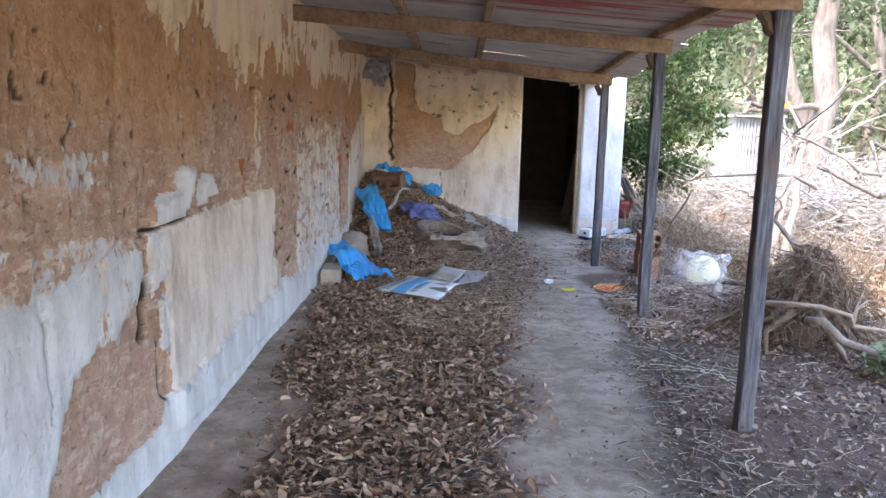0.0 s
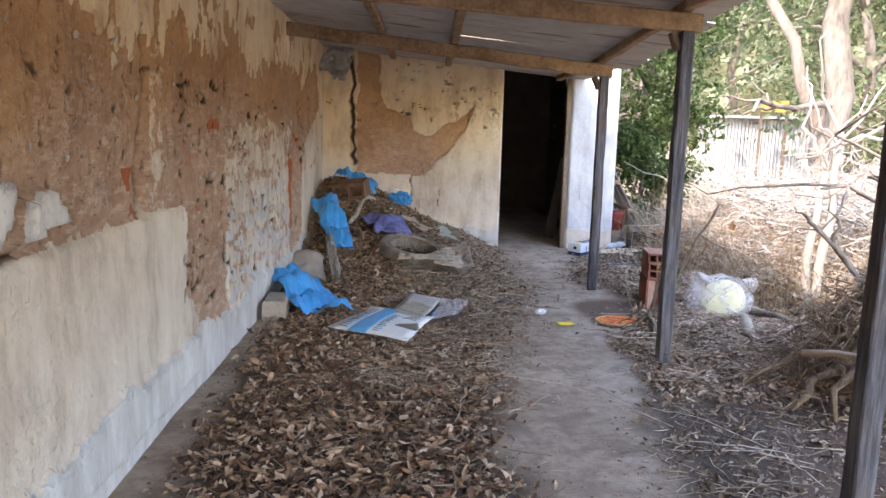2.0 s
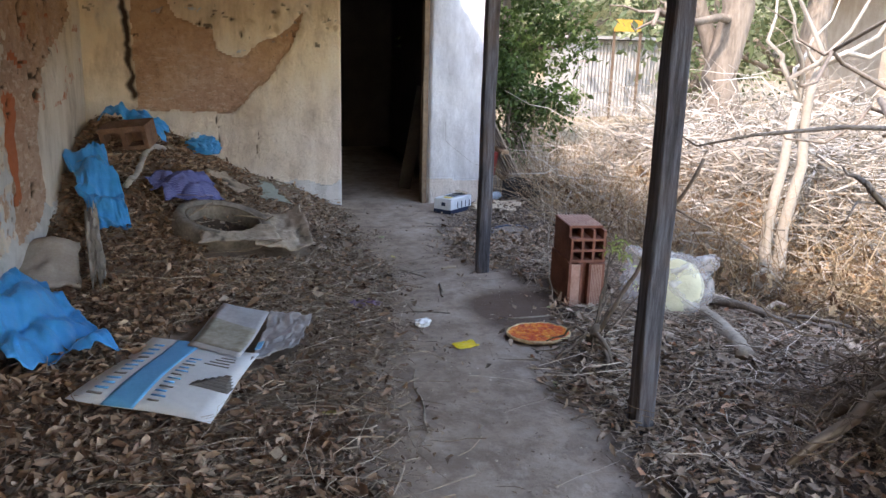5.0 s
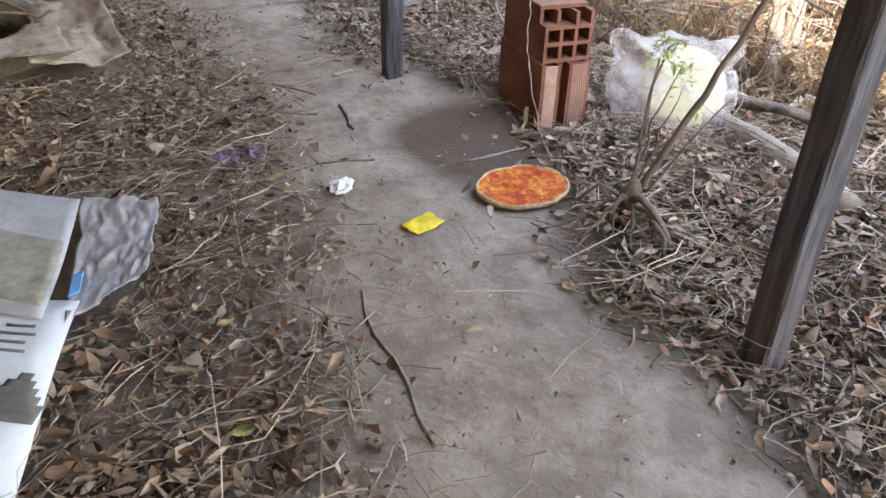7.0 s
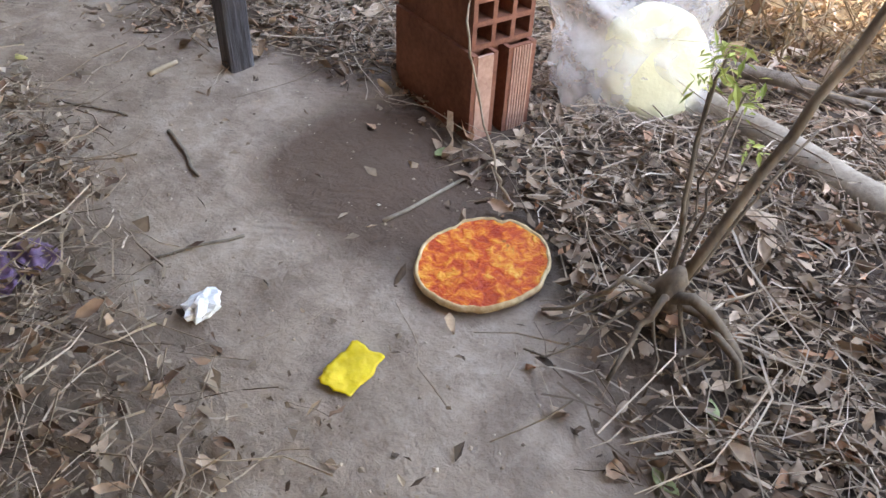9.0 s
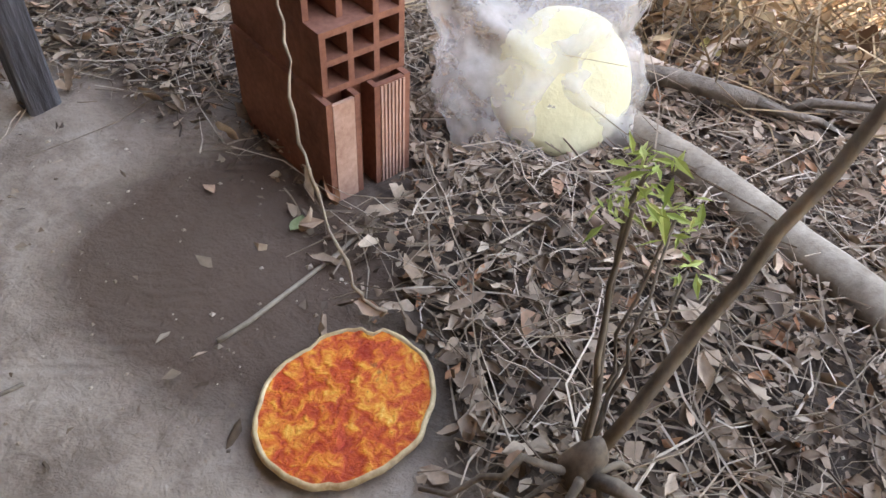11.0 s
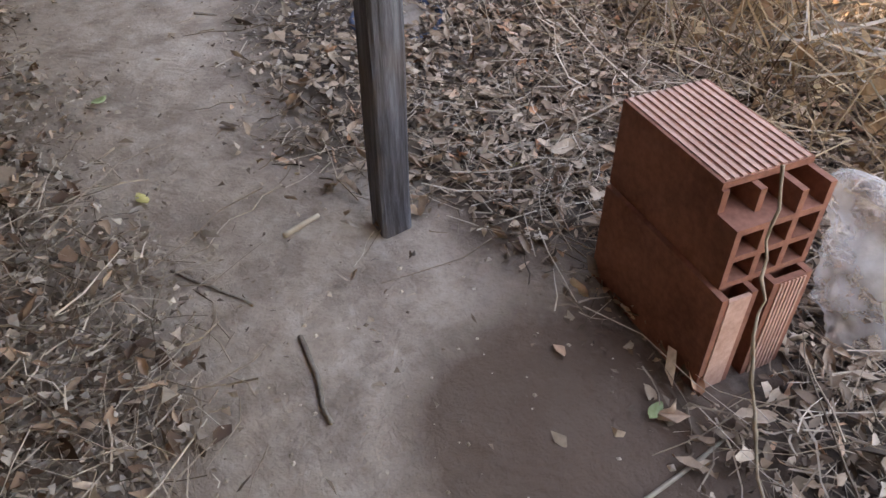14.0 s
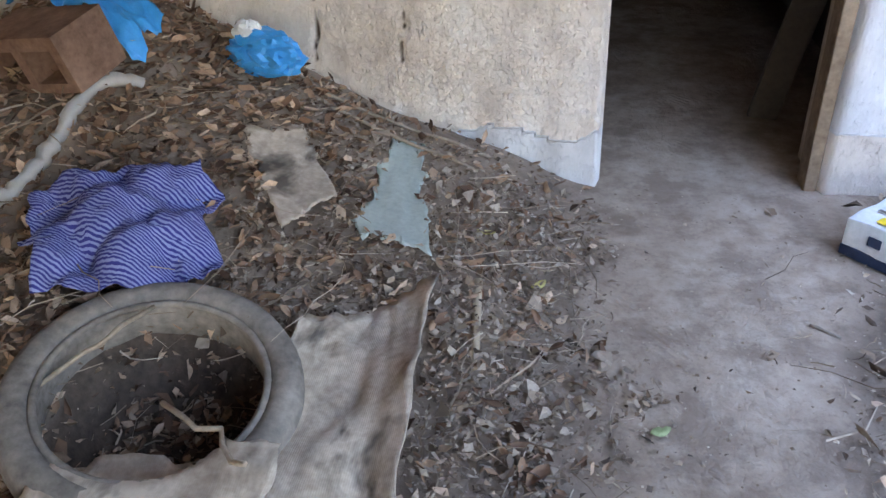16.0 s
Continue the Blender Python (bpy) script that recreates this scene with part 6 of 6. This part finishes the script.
def fallen_leaf(x, y, length, yaw, material, label, tilt=0.1):
    n = 7
    t = np.linspace(-0.5, 0.5, n)
    wd = 0.26 * np.cos(t * 3.0) ** 0.8
    v = []
    for a, b in zip(t, wd):
        curl = 0.10 * (2 * a) ** 2
        v += [(a, b, 0.07 + curl), (a, 0, curl), (a, -b, 0.06 + curl)]
    ob = thing("fallen_leaf", np.array(v) * length, grid(n, 3), material, True, m=pose(x, y, gz(x, y) + 0.008, math.degrees(tilt), 4, yaw))
    ob.modifiers.new("thickness", 'SOLIDIFY').thickness = 0.0006
    return tagged(ob, label, "leaf", "single leaves")


for x, y, ln, yaw, mt, lb in ((2.24, 6.15, 0.085, 62, M_DRYLEAFRED, "curled russet dry leaf standing on litter"), (1.90, 6.98, 0.05, 20, M_LEAFFRESH, "small fallen green leaf on earth"), (1.25, 8.11, 0.06, 100, M_LEAFYELLOW, "pale fallen leaf lying on earth"), (1.26, 8.65, 0.055, 30, M_LEAFFRESH, "pale green fallen leaf on earth"), (1.55, 6.02, 0.06, 80, M_LEAFFRESH, "small fallen green leaf on earth"),
                          (0.62, 5.95, 0.06, 10, M_LEAFYELLOW, "pale yellow fallen leaf on twigs"), (2.06, 5.95, 0.06, 140, M_DRYLEAFRED, "curled russet dry leaf on litter"), (1.72, 6.05, 0.05, 45, M_LEAFFRESH, "small fallen green leaf on litter"), (2.12, 7.75, 0.05, 15, M_LEAFYELLOW, "yellow fallen leaf on litter"), (2.0, 6.62, 0.07, 30, M_DRYLEAFRED, "curled russet dry leaf on litter"), (1.88, 6.12, 0.05, 120, M_DRYLEAFRED, "curled russet dry leaf on litter"), (0.95, 9.15, 0.06, 50, M_LEAFYELLOW, "pale yellow fallen leaf on earth"), (0.78, 9.3, 0.07, 160, M_LEAFYELLOW, "pale yellow fallen leaf on earth"), (3.15, 6.75, 0.14, 20, M_LEAFYELLOW, "broad pale dry leaf on litter"), (2.95, 6.95, 0.13, 70, M_LEAFYELLOW, "broad pale dry leaf on litter")):
    fallen_leaf(x, y, ln, yaw, mt, lb)

# ---- printed boards ----
poster = tagged(empty("poster"), "large white and sky-blue printed board lying on leaves", "poster")
POSTER = [(-0.333, 6.19), (0.198, 5.895), (0.375, 6.50), (-0.092, 6.79)]
PHOTO = [(0.07, 6.63), (0.29, 6.45), (0.43, 6.98), (0.21, 7.16)]
FILM = [(0.335, 6.42), (0.545, 6.54), (0.625, 6.87), (0.44, 7.0)]


def on_quad(q, u, v):
    a, b, c, d = [np.array(p) for p in q]
    return a * ((1 - u) * (1 - v))[..., None] + b * (u * (1 - v))[..., None] + c * (u * v)[..., None] + d * ((1 - u) * v)[..., None]


def board(name, q, u0, v0, u1, v1, z, material, slant=0.0, parent=None, wave=0.010, n=9, crease=0.0):
    """Part of a printed sheet that lies over the four corners q; u and v run from 0 to 1."""
    U, V = np.meshgrid(np.linspace(u0, u1, n), np.linspace(v0, v1, n), indexing="ij")
    xy = on_quad(q, U + slant * V, V)
    zz = 0.046 + z + wave * np.sin(xy[..., 0] * 9 + 1) + wave * np.cos(xy[..., 1] * 8) + 0.025 * smooth(0.2, 0.6, xy[..., 0])
    zz = zz + crease * (np.abs(fbm(U * 4, V * 5, 15) - 0.5) * 2 + (fbm(U * 14, V * 12, 16) - 0.5) * 0.5)
    xy = xy + crease * np.stack([fbm(U * 6, V * 9, 18) - 0.5, fbm(U * 6, V * 9, 19) - 0.5], -1) * 1.2
    ob = thing(name, np.concatenate([xy, zz[..., None]], -1).reshape(-1, 3), grid(n, n), material, True, parent=parent)
    ob.modifiers.new("thickness", 'SOLIDIFY').thickness = 0.0012
    return ob


board("sheet", POSTER, 0, 0, 1, 1, 0, M_PRINT, 0, poster)
board("stripe", POSTER, 0.25, 0.0, 0.48, 1.0, 0.0025, M_SKYBLUE, 0.0, poster)
for k in range(12):
    board("text_bar", POSTER, 0.08 + 0.01 * (k % 3), 0.10 + k * 0.07, 0.19, 0.125 + k * 0.07, 0.0028, M_GREYPRINT if k % 4 == 0 else M_SKYBLUE, 0, poster, n=3)
    board("text_bar", POSTER, 0.52, 0.10 + k * 0.055, 0.60 + 0.02 * (k % 2), 0.118 + k * 0.055, 0.0028, M_SKYBLUE if k % 3 else M_GREYPRINT, 0, poster, n=3)
board("panel", POSTER, 0.62, 0.34, 0.90, 0.38, 0.0030, M_GREYPRINT, 0.25, poster)
for k in range(5):
    board("panel", POSTER, 0.63 + 0.03 * k, 0.38 + 0.035 * k, 0.90 - 0.025 * k, 0.418 + 0.035 * k, 0.0030, M_GREYPRINT, 0.25, poster, n=5)
for k in range(4):
    board("streak", POSTER, 0.60 + 0.02 * k, 0.66 + 0.05 * k, 0.80 - 0.02 * (k % 2), 0.675 + 0.05 * k, 0.0026, M_GREYPRINT, 0.1, poster, n=5)
flyer = tagged(empty("brochure"), "faded photo brochure with a meadow lying on leaves", "brochure")
board("page", PHOTO, 0, 0, 1, 1, 0.008, M_GREYPAGE, 0, flyer)
board("photograph", PHOTO, 0.04, 0.10, 0.96, 0.62, 0.0105, M_PHOTO, 0, flyer)
wrap = tagged(empty("plastic_sleeve"), "torn greyish printed plastic sleeve beside the poster", "plastic sleeve")
board("film", FILM, 0, 0, 1, 1, -0.004, M_SLEEVE, 0, wrap, n=34, crease=0.02)
board("mark", FILM, 0.02, 0.12, 0.16, 0.30, 0.022, M_SKYBLUE, 0, wrap)

# ---- corner heap of rubbish ----
_o = thing("concrete_block", *timber((-0.73, 6.42, 0.075), (-0.76, 6.76, 0.075), 0.16, 0.14, 8, 0.004, 5, 0.2), M_CONCRETE)
tagged(_o, "dusty grey brick lying beside the wall", "block")


def bag_drape(base, lift):
    return lambda x, y: ground_z(x, y) + lift * np.exp(-((x - base[0]) / base[2]) ** 2 - ((y - base[1]) / base[3]) ** 2)


_o = rumple("plastic_bag", 0.40, 0.95, 44, 64, pose(-0.66, 6.98, 0, 0, 0, 30), 0.04, 15, M_BLUE, 1.2, bag_drape((-0.74, 7.0, 0.2, 0.35), 0.20), 0.14)
tagged(_o, "bright blue crumpled plastic bag draped over a brick", "plastic bag", "blue bags")
_o = rumple("plastic_bag", 0.26, 0.80, 34, 60, pose(-0.60, 8.62, 0, 0, 0, 20), 0.045, 16, M_BLUE, 1.0, bag_drape((-0.64, 8.8, 0.16, 0.3), 0.10), 0.14)
tagged(_o, "bright blue plastic bag trailing down the heap", "plastic bag", "blue bags")
_o = rumple("plastic_bag", 0.46, 0.18, 44, 22, pose(-0.46, 9.50, 0, 0, 0, -16), 0.045, 17, M_BLUE, 1.1, bag_drape((-0.46, 9.5, 0.3, 0.25), 0.12), 0.14)
tagged(_o, "bright blue plastic bag on top of the heap", "plastic bag", "blue bags")
_o = empty("plastic_bag", pose(-0.02, 9.70, gz(-0.02, 9.70) + 0.02, 0, 0, -14))
for _nm, _mt, _sc, _up, _sd in (("pouch", M_BLUE, (0.125, 0.065, 0.075), 0.04, 0.0), ("torn_mouth", M_WHITEPAPER, (0.05, 0.035, 0.045), 0.10, 3.0)):
    _bm = bmesh.new()
    bmesh.ops.create_icosphere(_bm, subdivisions=4, radius=1.0)
    for v in _bm.verts:
        c = v.co.copy()
        k = 1 + 0.35 * abs(noise.noise(c * 1.9 + Vector((_sd, 0, 0)))) + 0.22 * abs(noise.noise(c * 4.5)) + 0.08 * noise.noise(c * 11)
        v.co = Vector((c.x * _sc[0] * k + (0.02 if _sd == 0 else -0.03), c.y * _sc[1] * k, max(-0.02, c.z * _sc[2] * k + _up)))
    _me = bpy.data.meshes.new(_nm)
    _bm.to_mesh(_me)
    _bm.free()
    _me.materials.append(_mt)
    new(_nm, _me).parent = _o
tagged(_o, "small bright blue bag against the wall", "plastic bag", "blue bags")
_o = rumple("plastic_bag", 0.07, 0.95, 14, 50, pose(-0.53, 7.98, 0, 0, 0, 12), 0.045, 19, M_GREYFILM, 2.0, bag_drape((-0.5, 8.1, 0.15, 0.4), 0.06), 0.2)
tagged(_o, "dusty grey plastic strip trailing over leaves", "plastic strip")
_rp = np.array([(-0.25, 9.35), (-0.34, 9.27), (-0.38, 9.17), (-0.40, 9.05), (-0.41, 8.92), (-0.46, 8.78)])
_rp = np.stack([np.interp(np.linspace(0, 5, 40), np.arange(6), _rp[:, k]) for k in range(2)], -1)
_rk = np.random.default_rng(20)
_rp = np.stack([_rp[:, 0], _rp[:, 1], ground_z(_rp[:, 0], _rp[:, 1]) + 0.035 + _rk.normal(0, 0.004, 40)], -1)
_o = thing("plastic_strip", *tube(_rp, 0.020 * (0.85 + 0.3 * np.abs(np.sin(np.arange(40) * 0.31))) * _rk.uniform(0.85, 1.15, 40), 7), M_GREYFILM, True)
tagged(_o, "twisted whitish plastic strip on the heap", "plastic strip")
# a grey slab shape stands in for greyish plastic piping
_o = rumple("rubble_slab", 0.30, 0.5, 16, 20, pose(-0.72, 7.75, 0, 0, 0, 10), 0.02, 24, M_CONCRETE, 0.6, bag_drape((-0.75, 7.85, 0.2, 0.3), 0.12), 0.1, 0.02)
tagged(_o, "dusty grey slab standing in for greyish plastic by the wall", "plaster slab")

# old round-holed block on top of the heap
_hb = empty("hollow_block", pose(-0.50, 9.22, gz(-0.50, 9.25) + 0.0, 12, -6, -14))
tagged(_hb, "brown hollow block with round holes on the heap", "block")
_pl = Pile()
_pl.add(*box(-0.17, 0, 0, 0.17, 0.2, 0.03)).add(*box(-0.17, 0, 0.13, 0.17, 0.2, 0.17))
for x0, x1 in ((-0.17, -0.135), (-0.018, 0.018), (0.135, 0.17)):
    _pl.add(*box(x0, 0.0, 0.03, x1, 0.2, 0.13))
_pl.add(*box(-0.135, 0.12, 0.03, 0.135, 0.2, 0.13))
thing("body", _pl.verts(), _pl.f, M_OLDBLOCK, parent=_hb)

# striped cloth
_o = rumple("cloth", 0.44, 0.36, 52, 48, pose(-0.08, 8.84, 0, 0, 0, 26), 0.034, 23, M_STRIPE, 0.8, bag_drape((-0.1, 8.78, 0.18, 0.18), 0.08), 0.12, 0.003)
tagged(_o, "rumpled blue and white striped cloth on the heap", "cloth")

# half-buried tyre
tyre = empty("tyre", pose(0.17, 8.44, 0.17, 9, 11, 0))
tagged(tyre, "old dusty car tyre half buried in leaves", "tyre")
_T, _S = 56, 14
_pv = []
for i in range(_T):
    a = i / _T * 6.28318
    for j in range(_S):
        b = j / _S * 6.28318
        cb, sb = math.cos(b), math.sin(b)
        rr = 0.275 + 0.042 * math.copysign(abs(cb) ** 0.7, cb)
        zz = 0.075 * math.copysign(abs(sb) ** 0.7, sb)
        _pv.append((rr * math.cos(a), rr * math.sin(a), zz))
_pf = [(i * _S + j, ((i + 1) % _T) * _S + j, ((i + 1) % _T) * _S + (j + 1) % _S, i * _S + (j + 1) % _S) for i in range(_T) for j in range(_S)]
thing("carcass", np.array(_pv), _pf, M_RUBBER, True, parent=tyre)
_bd = []
for i in range(_T + 1):
    a = i / _T * 6.28318
    _bd.append((0.236 * math.cos(a), 0.236 * math.sin(a), 0.06))
thing("bead", *tube(_bd, 0.009, 6), M_RUBBER, True, parent=tyre)

# cardboard round the tyre
def torn_sheet(name, corners, lift, amp, seed, material, thick=0.004, n=26, rag=0.02, curl=0.0):
    """A torn flat sheet between four corners, lying on the heap."""
    a, b, c, d = [np.array(p) for p in corners]
    u, v = np.meshgrid(np.linspace(0, 1, n), np.linspace(0, 1, n), indexing="ij")
    xy = a * ((1 - u) * (1 - v))[..., None] + b * (u * (1 - v))[..., None] + c * (u * v)[..., None] + d * ((1 - u) * v)[..., None]
    edge = np.minimum(np.minimum(u, 1 - u), np.minimum(v, 1 - v)) < 0.06
    xy = xy + edge[..., None] * np.stack([fbm(u * 9, v * 9, seed) - 0.5, fbm(u * 9, v * 9, seed + 1) - 0.5], -1) * rag * 2
    mean = ground_z(xy[..., 0], xy[..., 1])
    z = mean * 0.6 + mean.mean() * 0.4 + lift + amp * (fbm(u * 2.5, v * 2.5, seed + 2) - 0.5) * 2 + curl * (u - 0.5) ** 2 * 4
    z = np.maximum(z, mean + 0.004)
    ob = thing(name, np.concatenate([xy, z[..., None]], -1).reshape(-1, 3), grid(n, n), material, True)
    ob.modifiers.new("thickness", 'SOLIDIFY').thickness = thick
    return ob


for k, (cs, lf, am, cu) in enumerate(((((0.40, 8.74), (0.70, 8.95), (0.74, 8.06), (0.38, 8.00)), 0.055, 0.05, 0.05), (((0.08, 8.33), (0.50, 8.33), (0.54, 8.02), (0.04, 7.96)), 0.13, 0.03, 0.0), (((0.02, 9.40), (0.17, 9.52), (0.36, 9.20), (0.27, 9.00)), 0.02, 0.014, 0.0))):
    _o = torn_sheet("cardboard", cs, lf, am, 70 + 5 * k, M_CARD, curl=cu)
    tagged(_o, "dusty torn sheet of grey-brown cardboard on the heap", "cardboard", "cardboard sheets")
_o = torn_sheet("plastic_sheet", ((0.42, 9.66), (0.52, 9.68), (0.64, 9.08), (0.43, 9.10)), 0.012, 0.012, 95, M_GREENFOIL, 0.002, rag=0.04)
tagged(_o, "torn pale green plastic sheet on the leaves", "plastic sheet")
_o = thing("tube", *tube([(0.762, 8.41, 0.035), (0.772, 8.56, 0.035)], 0.012, 8), M_TUBE, True)
tagged(_o, "white plastic tube beside the cardboard", "tube")
for k, (a, b) in enumerate((((-0.35, 9.78, 0.50), (0.75, 9.72, 0.10)), ((0.15, 9.70, 0.30), (0.72, 9.60, 0.11)))):
    pts = crooked(a, b, 9, 0.03, random.Random(650 + k))
    pts[:, 2] = ground_z(pts[:, 0], pts[:, 1]) + 0.02
    tagged(thing("cane", *tube(pts, 0.006, 6), M_TANBARK, True), "long thin pale cane lying along the wall", "cane", "canes")
for k, (a, b) in enumerate((((-0.15, 8.3), (0.12, 8.62)), ((0.25, 8.35), (0.5, 8.2)))):
    pts = crooked((*a, 0.26), (*b, 0.29), 7, 0.3, random.Random(660 + k))
    tagged(thing("stick", *tube(pts, 0.006, 6), M_TANBARK, True), "bent dry stick lying across the tyre", "stick", "loose sticks")

# plastic stuffed under the roof corner
_o = rumple("plastic_bag", 0.28, 0.42, 26, 26, pose(-0.73, 9.70, 2.0, 80, 20, 20), 0.07, 33, M_GREYFILM, 1.6, None, 0.2)
tagged(_o, "torn whitish plastic stuffed under the roof corner", "plastic bag")

# ---- by the doorway ----
carton = empty("carton", pose(1.962, 9.375, 0.0, 0, 0, 42))
tagged(carton, "white and navy torn open carton by the doorway", "carton")
CL, CW, CH = 0.32, 0.17, 0.13


def soft_box(x0, y0, z0, x1, y1, z1, c=0.004, dent=0.0, seed=0, n=9):
    """A box with eased edges and slightly dented faces."""
    bm = bmesh.new()
    bmesh.ops.create_cube(bm, size=1.0)
    bmesh.ops.subdivide_edges(bm, edges=bm.edges[:], cuts=n, use_grid_fill=True)
    out, rnd = [], random.Random(seed)
    off = Vector((rnd.uniform(0, 9), rnd.uniform(0, 9), rnd.uniform(0, 9)))
    for v in bm.verts:
        p = Vector(((v.co.x + 0.5) * (x1 - x0) + x0, (v.co.y + 0.5) * (y1 - y0) + y0, (v.co.z + 0.5) * (z1 - z0) + z0))
        inner = Vector((min(max(p.x, x0 + c), x1 - c), min(max(p.y, y0 + c), y1 - c), min(max(p.z, z0 + c), z1 - c)))
        d = p - inner
        p = inner + (d.normalized() * c if d.length > 1e-6 else d)
        w = noise.noise(p * 14 + off) * dent
        out.append((p.x + w, p.y + w * 0.7, p.z + (w * 0.8 if v.co.z > 0 else 0)))
    faces = [tuple(v.index for v in f.verts) for f in bm.faces]
    bm.free()
    return np.array(out), faces


thing("base", *soft_box(-0.002, -0.002, 0.002, CL + 0.002, CW + 0.002, 0.040, 0.004, 0.004, 1), M_NAVY, parent=carton)
thing("box", *soft_box(0, 0, 0.030, CL, CW, CH, 0.006, 0.007, 2, 13), M_WHITECARD, parent=carton)
# torn hole, its dark inside painted as a black disc; brown flap folded back
_ha = np.arange(20) / 20 * 6.28318
_hr = 1 + 0.22 * np.sin(_ha * 3 + 1) + 0.12 * np.sin(_ha * 7)
_hv = np.stack([0.245 + 0.045 * _hr * np.cos(_ha), 0.085 + 0.05 * _hr * np.sin(_ha), np.full(20, CH + 0.008)], -1)
thing("hole", np.concatenate([_hv, [[0.245, 0.085, CH + 0.0075]]]), [(k, (k + 1) % 20, 20) for k in range(20)], M_BLACK, parent=carton)
thing("flap", *timber((0.292, 0.03, CH + 0.012), (0.298, 0.14, CH + 0.026), 0.045, 0.004, 4, 0.004, 5), M_CARDTAN, parent=carton)
thing("print", *box(0.02, 0.025, CH + 0.0075, 0.06, 0.095, CH + 0.009), M_YELLOW, parent=carton)
for k in range(4):
    thing("print", *box(0.085 + 0.022 * k, 0.03, CH + 0.0078, 0.098 + 0.022 * k, 0.13 - 0.012 * (k % 2), CH + 0.0092), M_NAVY if k % 2 else M_GREYPRINT, parent=carton)
for b in [box(-0.008, 0.05, 0.07, -0.006, 0.09, 0.10)] + [box(0.09 + k * 0.06, -0.0085, 0.045, 0.10 + k * 0.06, -0.0065, 0.10) for k in range(4)]:
    thing("print", *b, M_NAVY, parent=carton)
_o = thing("bottle", *tube([(2.33, 9.70, 0.045), (2.36, 9.74, 0.05), (2.42, 9.81, 0.05), (2.45, 9.84, 0.048), (2.50, 9.89, 0.05), (2.55, 9.95, 0.05), (2.58, 9.985, 0.03), (2.605, 10.01, 0.03)], (0.02, 0.042, 0.045, 0.038, 0.045, 0.043, 0.018, 0.016), 14), make_plastic("clear_bottle_plastic", (0.55, 0.62, 0.68), 0.5, 0.15), True)
tagged(_o, "clear plastic bottle lying beside the carton", "bottle")
_o = rumple("cardboard", 0.42, 0.40, 24, 22, pose(2.44, 9.60, 0, 0, 0, -30), 0.012, 36, M_CARDTAN, 0.6, ground_z, 0.10, 0.004)
tagged(_o, "flattened tan cardboard lying on the earth", "cardboard", "cardboard sheets")
crate = empty("crate", pose(2.62, 10.02, gz(2.7, 10.0), 0, 0, -48))
tagged(crate, "dark open box lying on its side", "crate")
_pl = Pile()
for b in (box(0, 0, 0, 0.36, 0.012, 0.16), box(0, 0.22, 0, 0.36, 0.232, 0.16), box(0, 0.012, 0, 0.012, 0.22, 0.16), box(0.348, 0.012, 0, 0.36, 0.22, 0.16), box(0.012, 0.012, 0, 0.348, 0.22, 0.012)):
    _pl.add(*b)
thing("body", _pl.verts(), _pl.f, M_BLACK, parent=crate)
# slatted boards leaning on the house corner
pallet = empty("pallet", pose(2.44, 10.52, gz(2.6, 10.5) - 0.02, 0, 0, 0))
tagged(pallet, "weathered slatted wooden pallet leaning on the house", "pallet")
for k in range(7):
    y = -0.30 + k * 0.105
    thing("slat", *timber((0.50 - 0.004 * k, y, 0.03), (0.035, y + 0.02, 0.90 + 0.015 * (k % 3)), 0.075, 0.018, 700 + k, 0.003, 6), M_SLAT, parent=pallet)
for f in (0.12, 0.5, 0.88):
    thing("rail", *timber((0.475 - 0.465 * f, -0.36, 0.03 + 0.87 * f - 0.03), (0.475 - 0.465 * f, 0.40, 0.03 + 0.87 * f - 0.03), 0.07, 0.035, 710, 0.003, 4), M_WOOD, parent=pallet)
_bk = thing("bucket", *tube([(2.55, 10.32, 0.17), (2.55, 10.32, 0.19), (2.56, 10.32, 0.36), (2.56, 10.32, 0.40)], (0.07, 0.085, 0.10, 0.105), 20), M_RED, True)
tagged(_bk, "dull red plastic bucket beside the pallet", "bucket")
_bx = thing("wood_block", *timber((2.46, 10.32, 0.085), (2.66, 10.30, 0.085), 0.20, 0.17, 12, 0.006, 3), M_BARK)
tagged(_bx, "dark wooden block under the bucket", "block")

# round lid in the litter
lid = empty("lid", pose(2.27, 8.69, gz(2.27, 8.69) - 0.004, 5, -3, 0))
tagged(lid, "round dirty lid with a dark blue rim in litter", "lid")
_an = np.arange(48) / 48 * 6.28318
_rg = [np.stack([r * np.cos(_an), r * np.sin(_an), np.full(48, z)], -1) for r, z in ((0.155, 0), (0.165, 0.012), (0.16, 0.02), (0.145, 0.018), (0.14, 0.008))]
thing("rim", np.concatenate(_rg), ring_faces(5, 48), M_DARKBLUE, True, parent=lid)
_rg = [np.stack([r * np.cos(_an), r * np.sin(_an), np.full(48, z)], -1) for r, z in ((0.143, 0.010), (0.06, 0.011))]
thing("plate", np.concatenate(_rg + [[[0, 0, 0.011]]]), ring_faces(2, 48) + [(48 + k, 48 + (k + 1) % 48, 96) for k in range(48)], M_MUDDY, True, parent=lid)
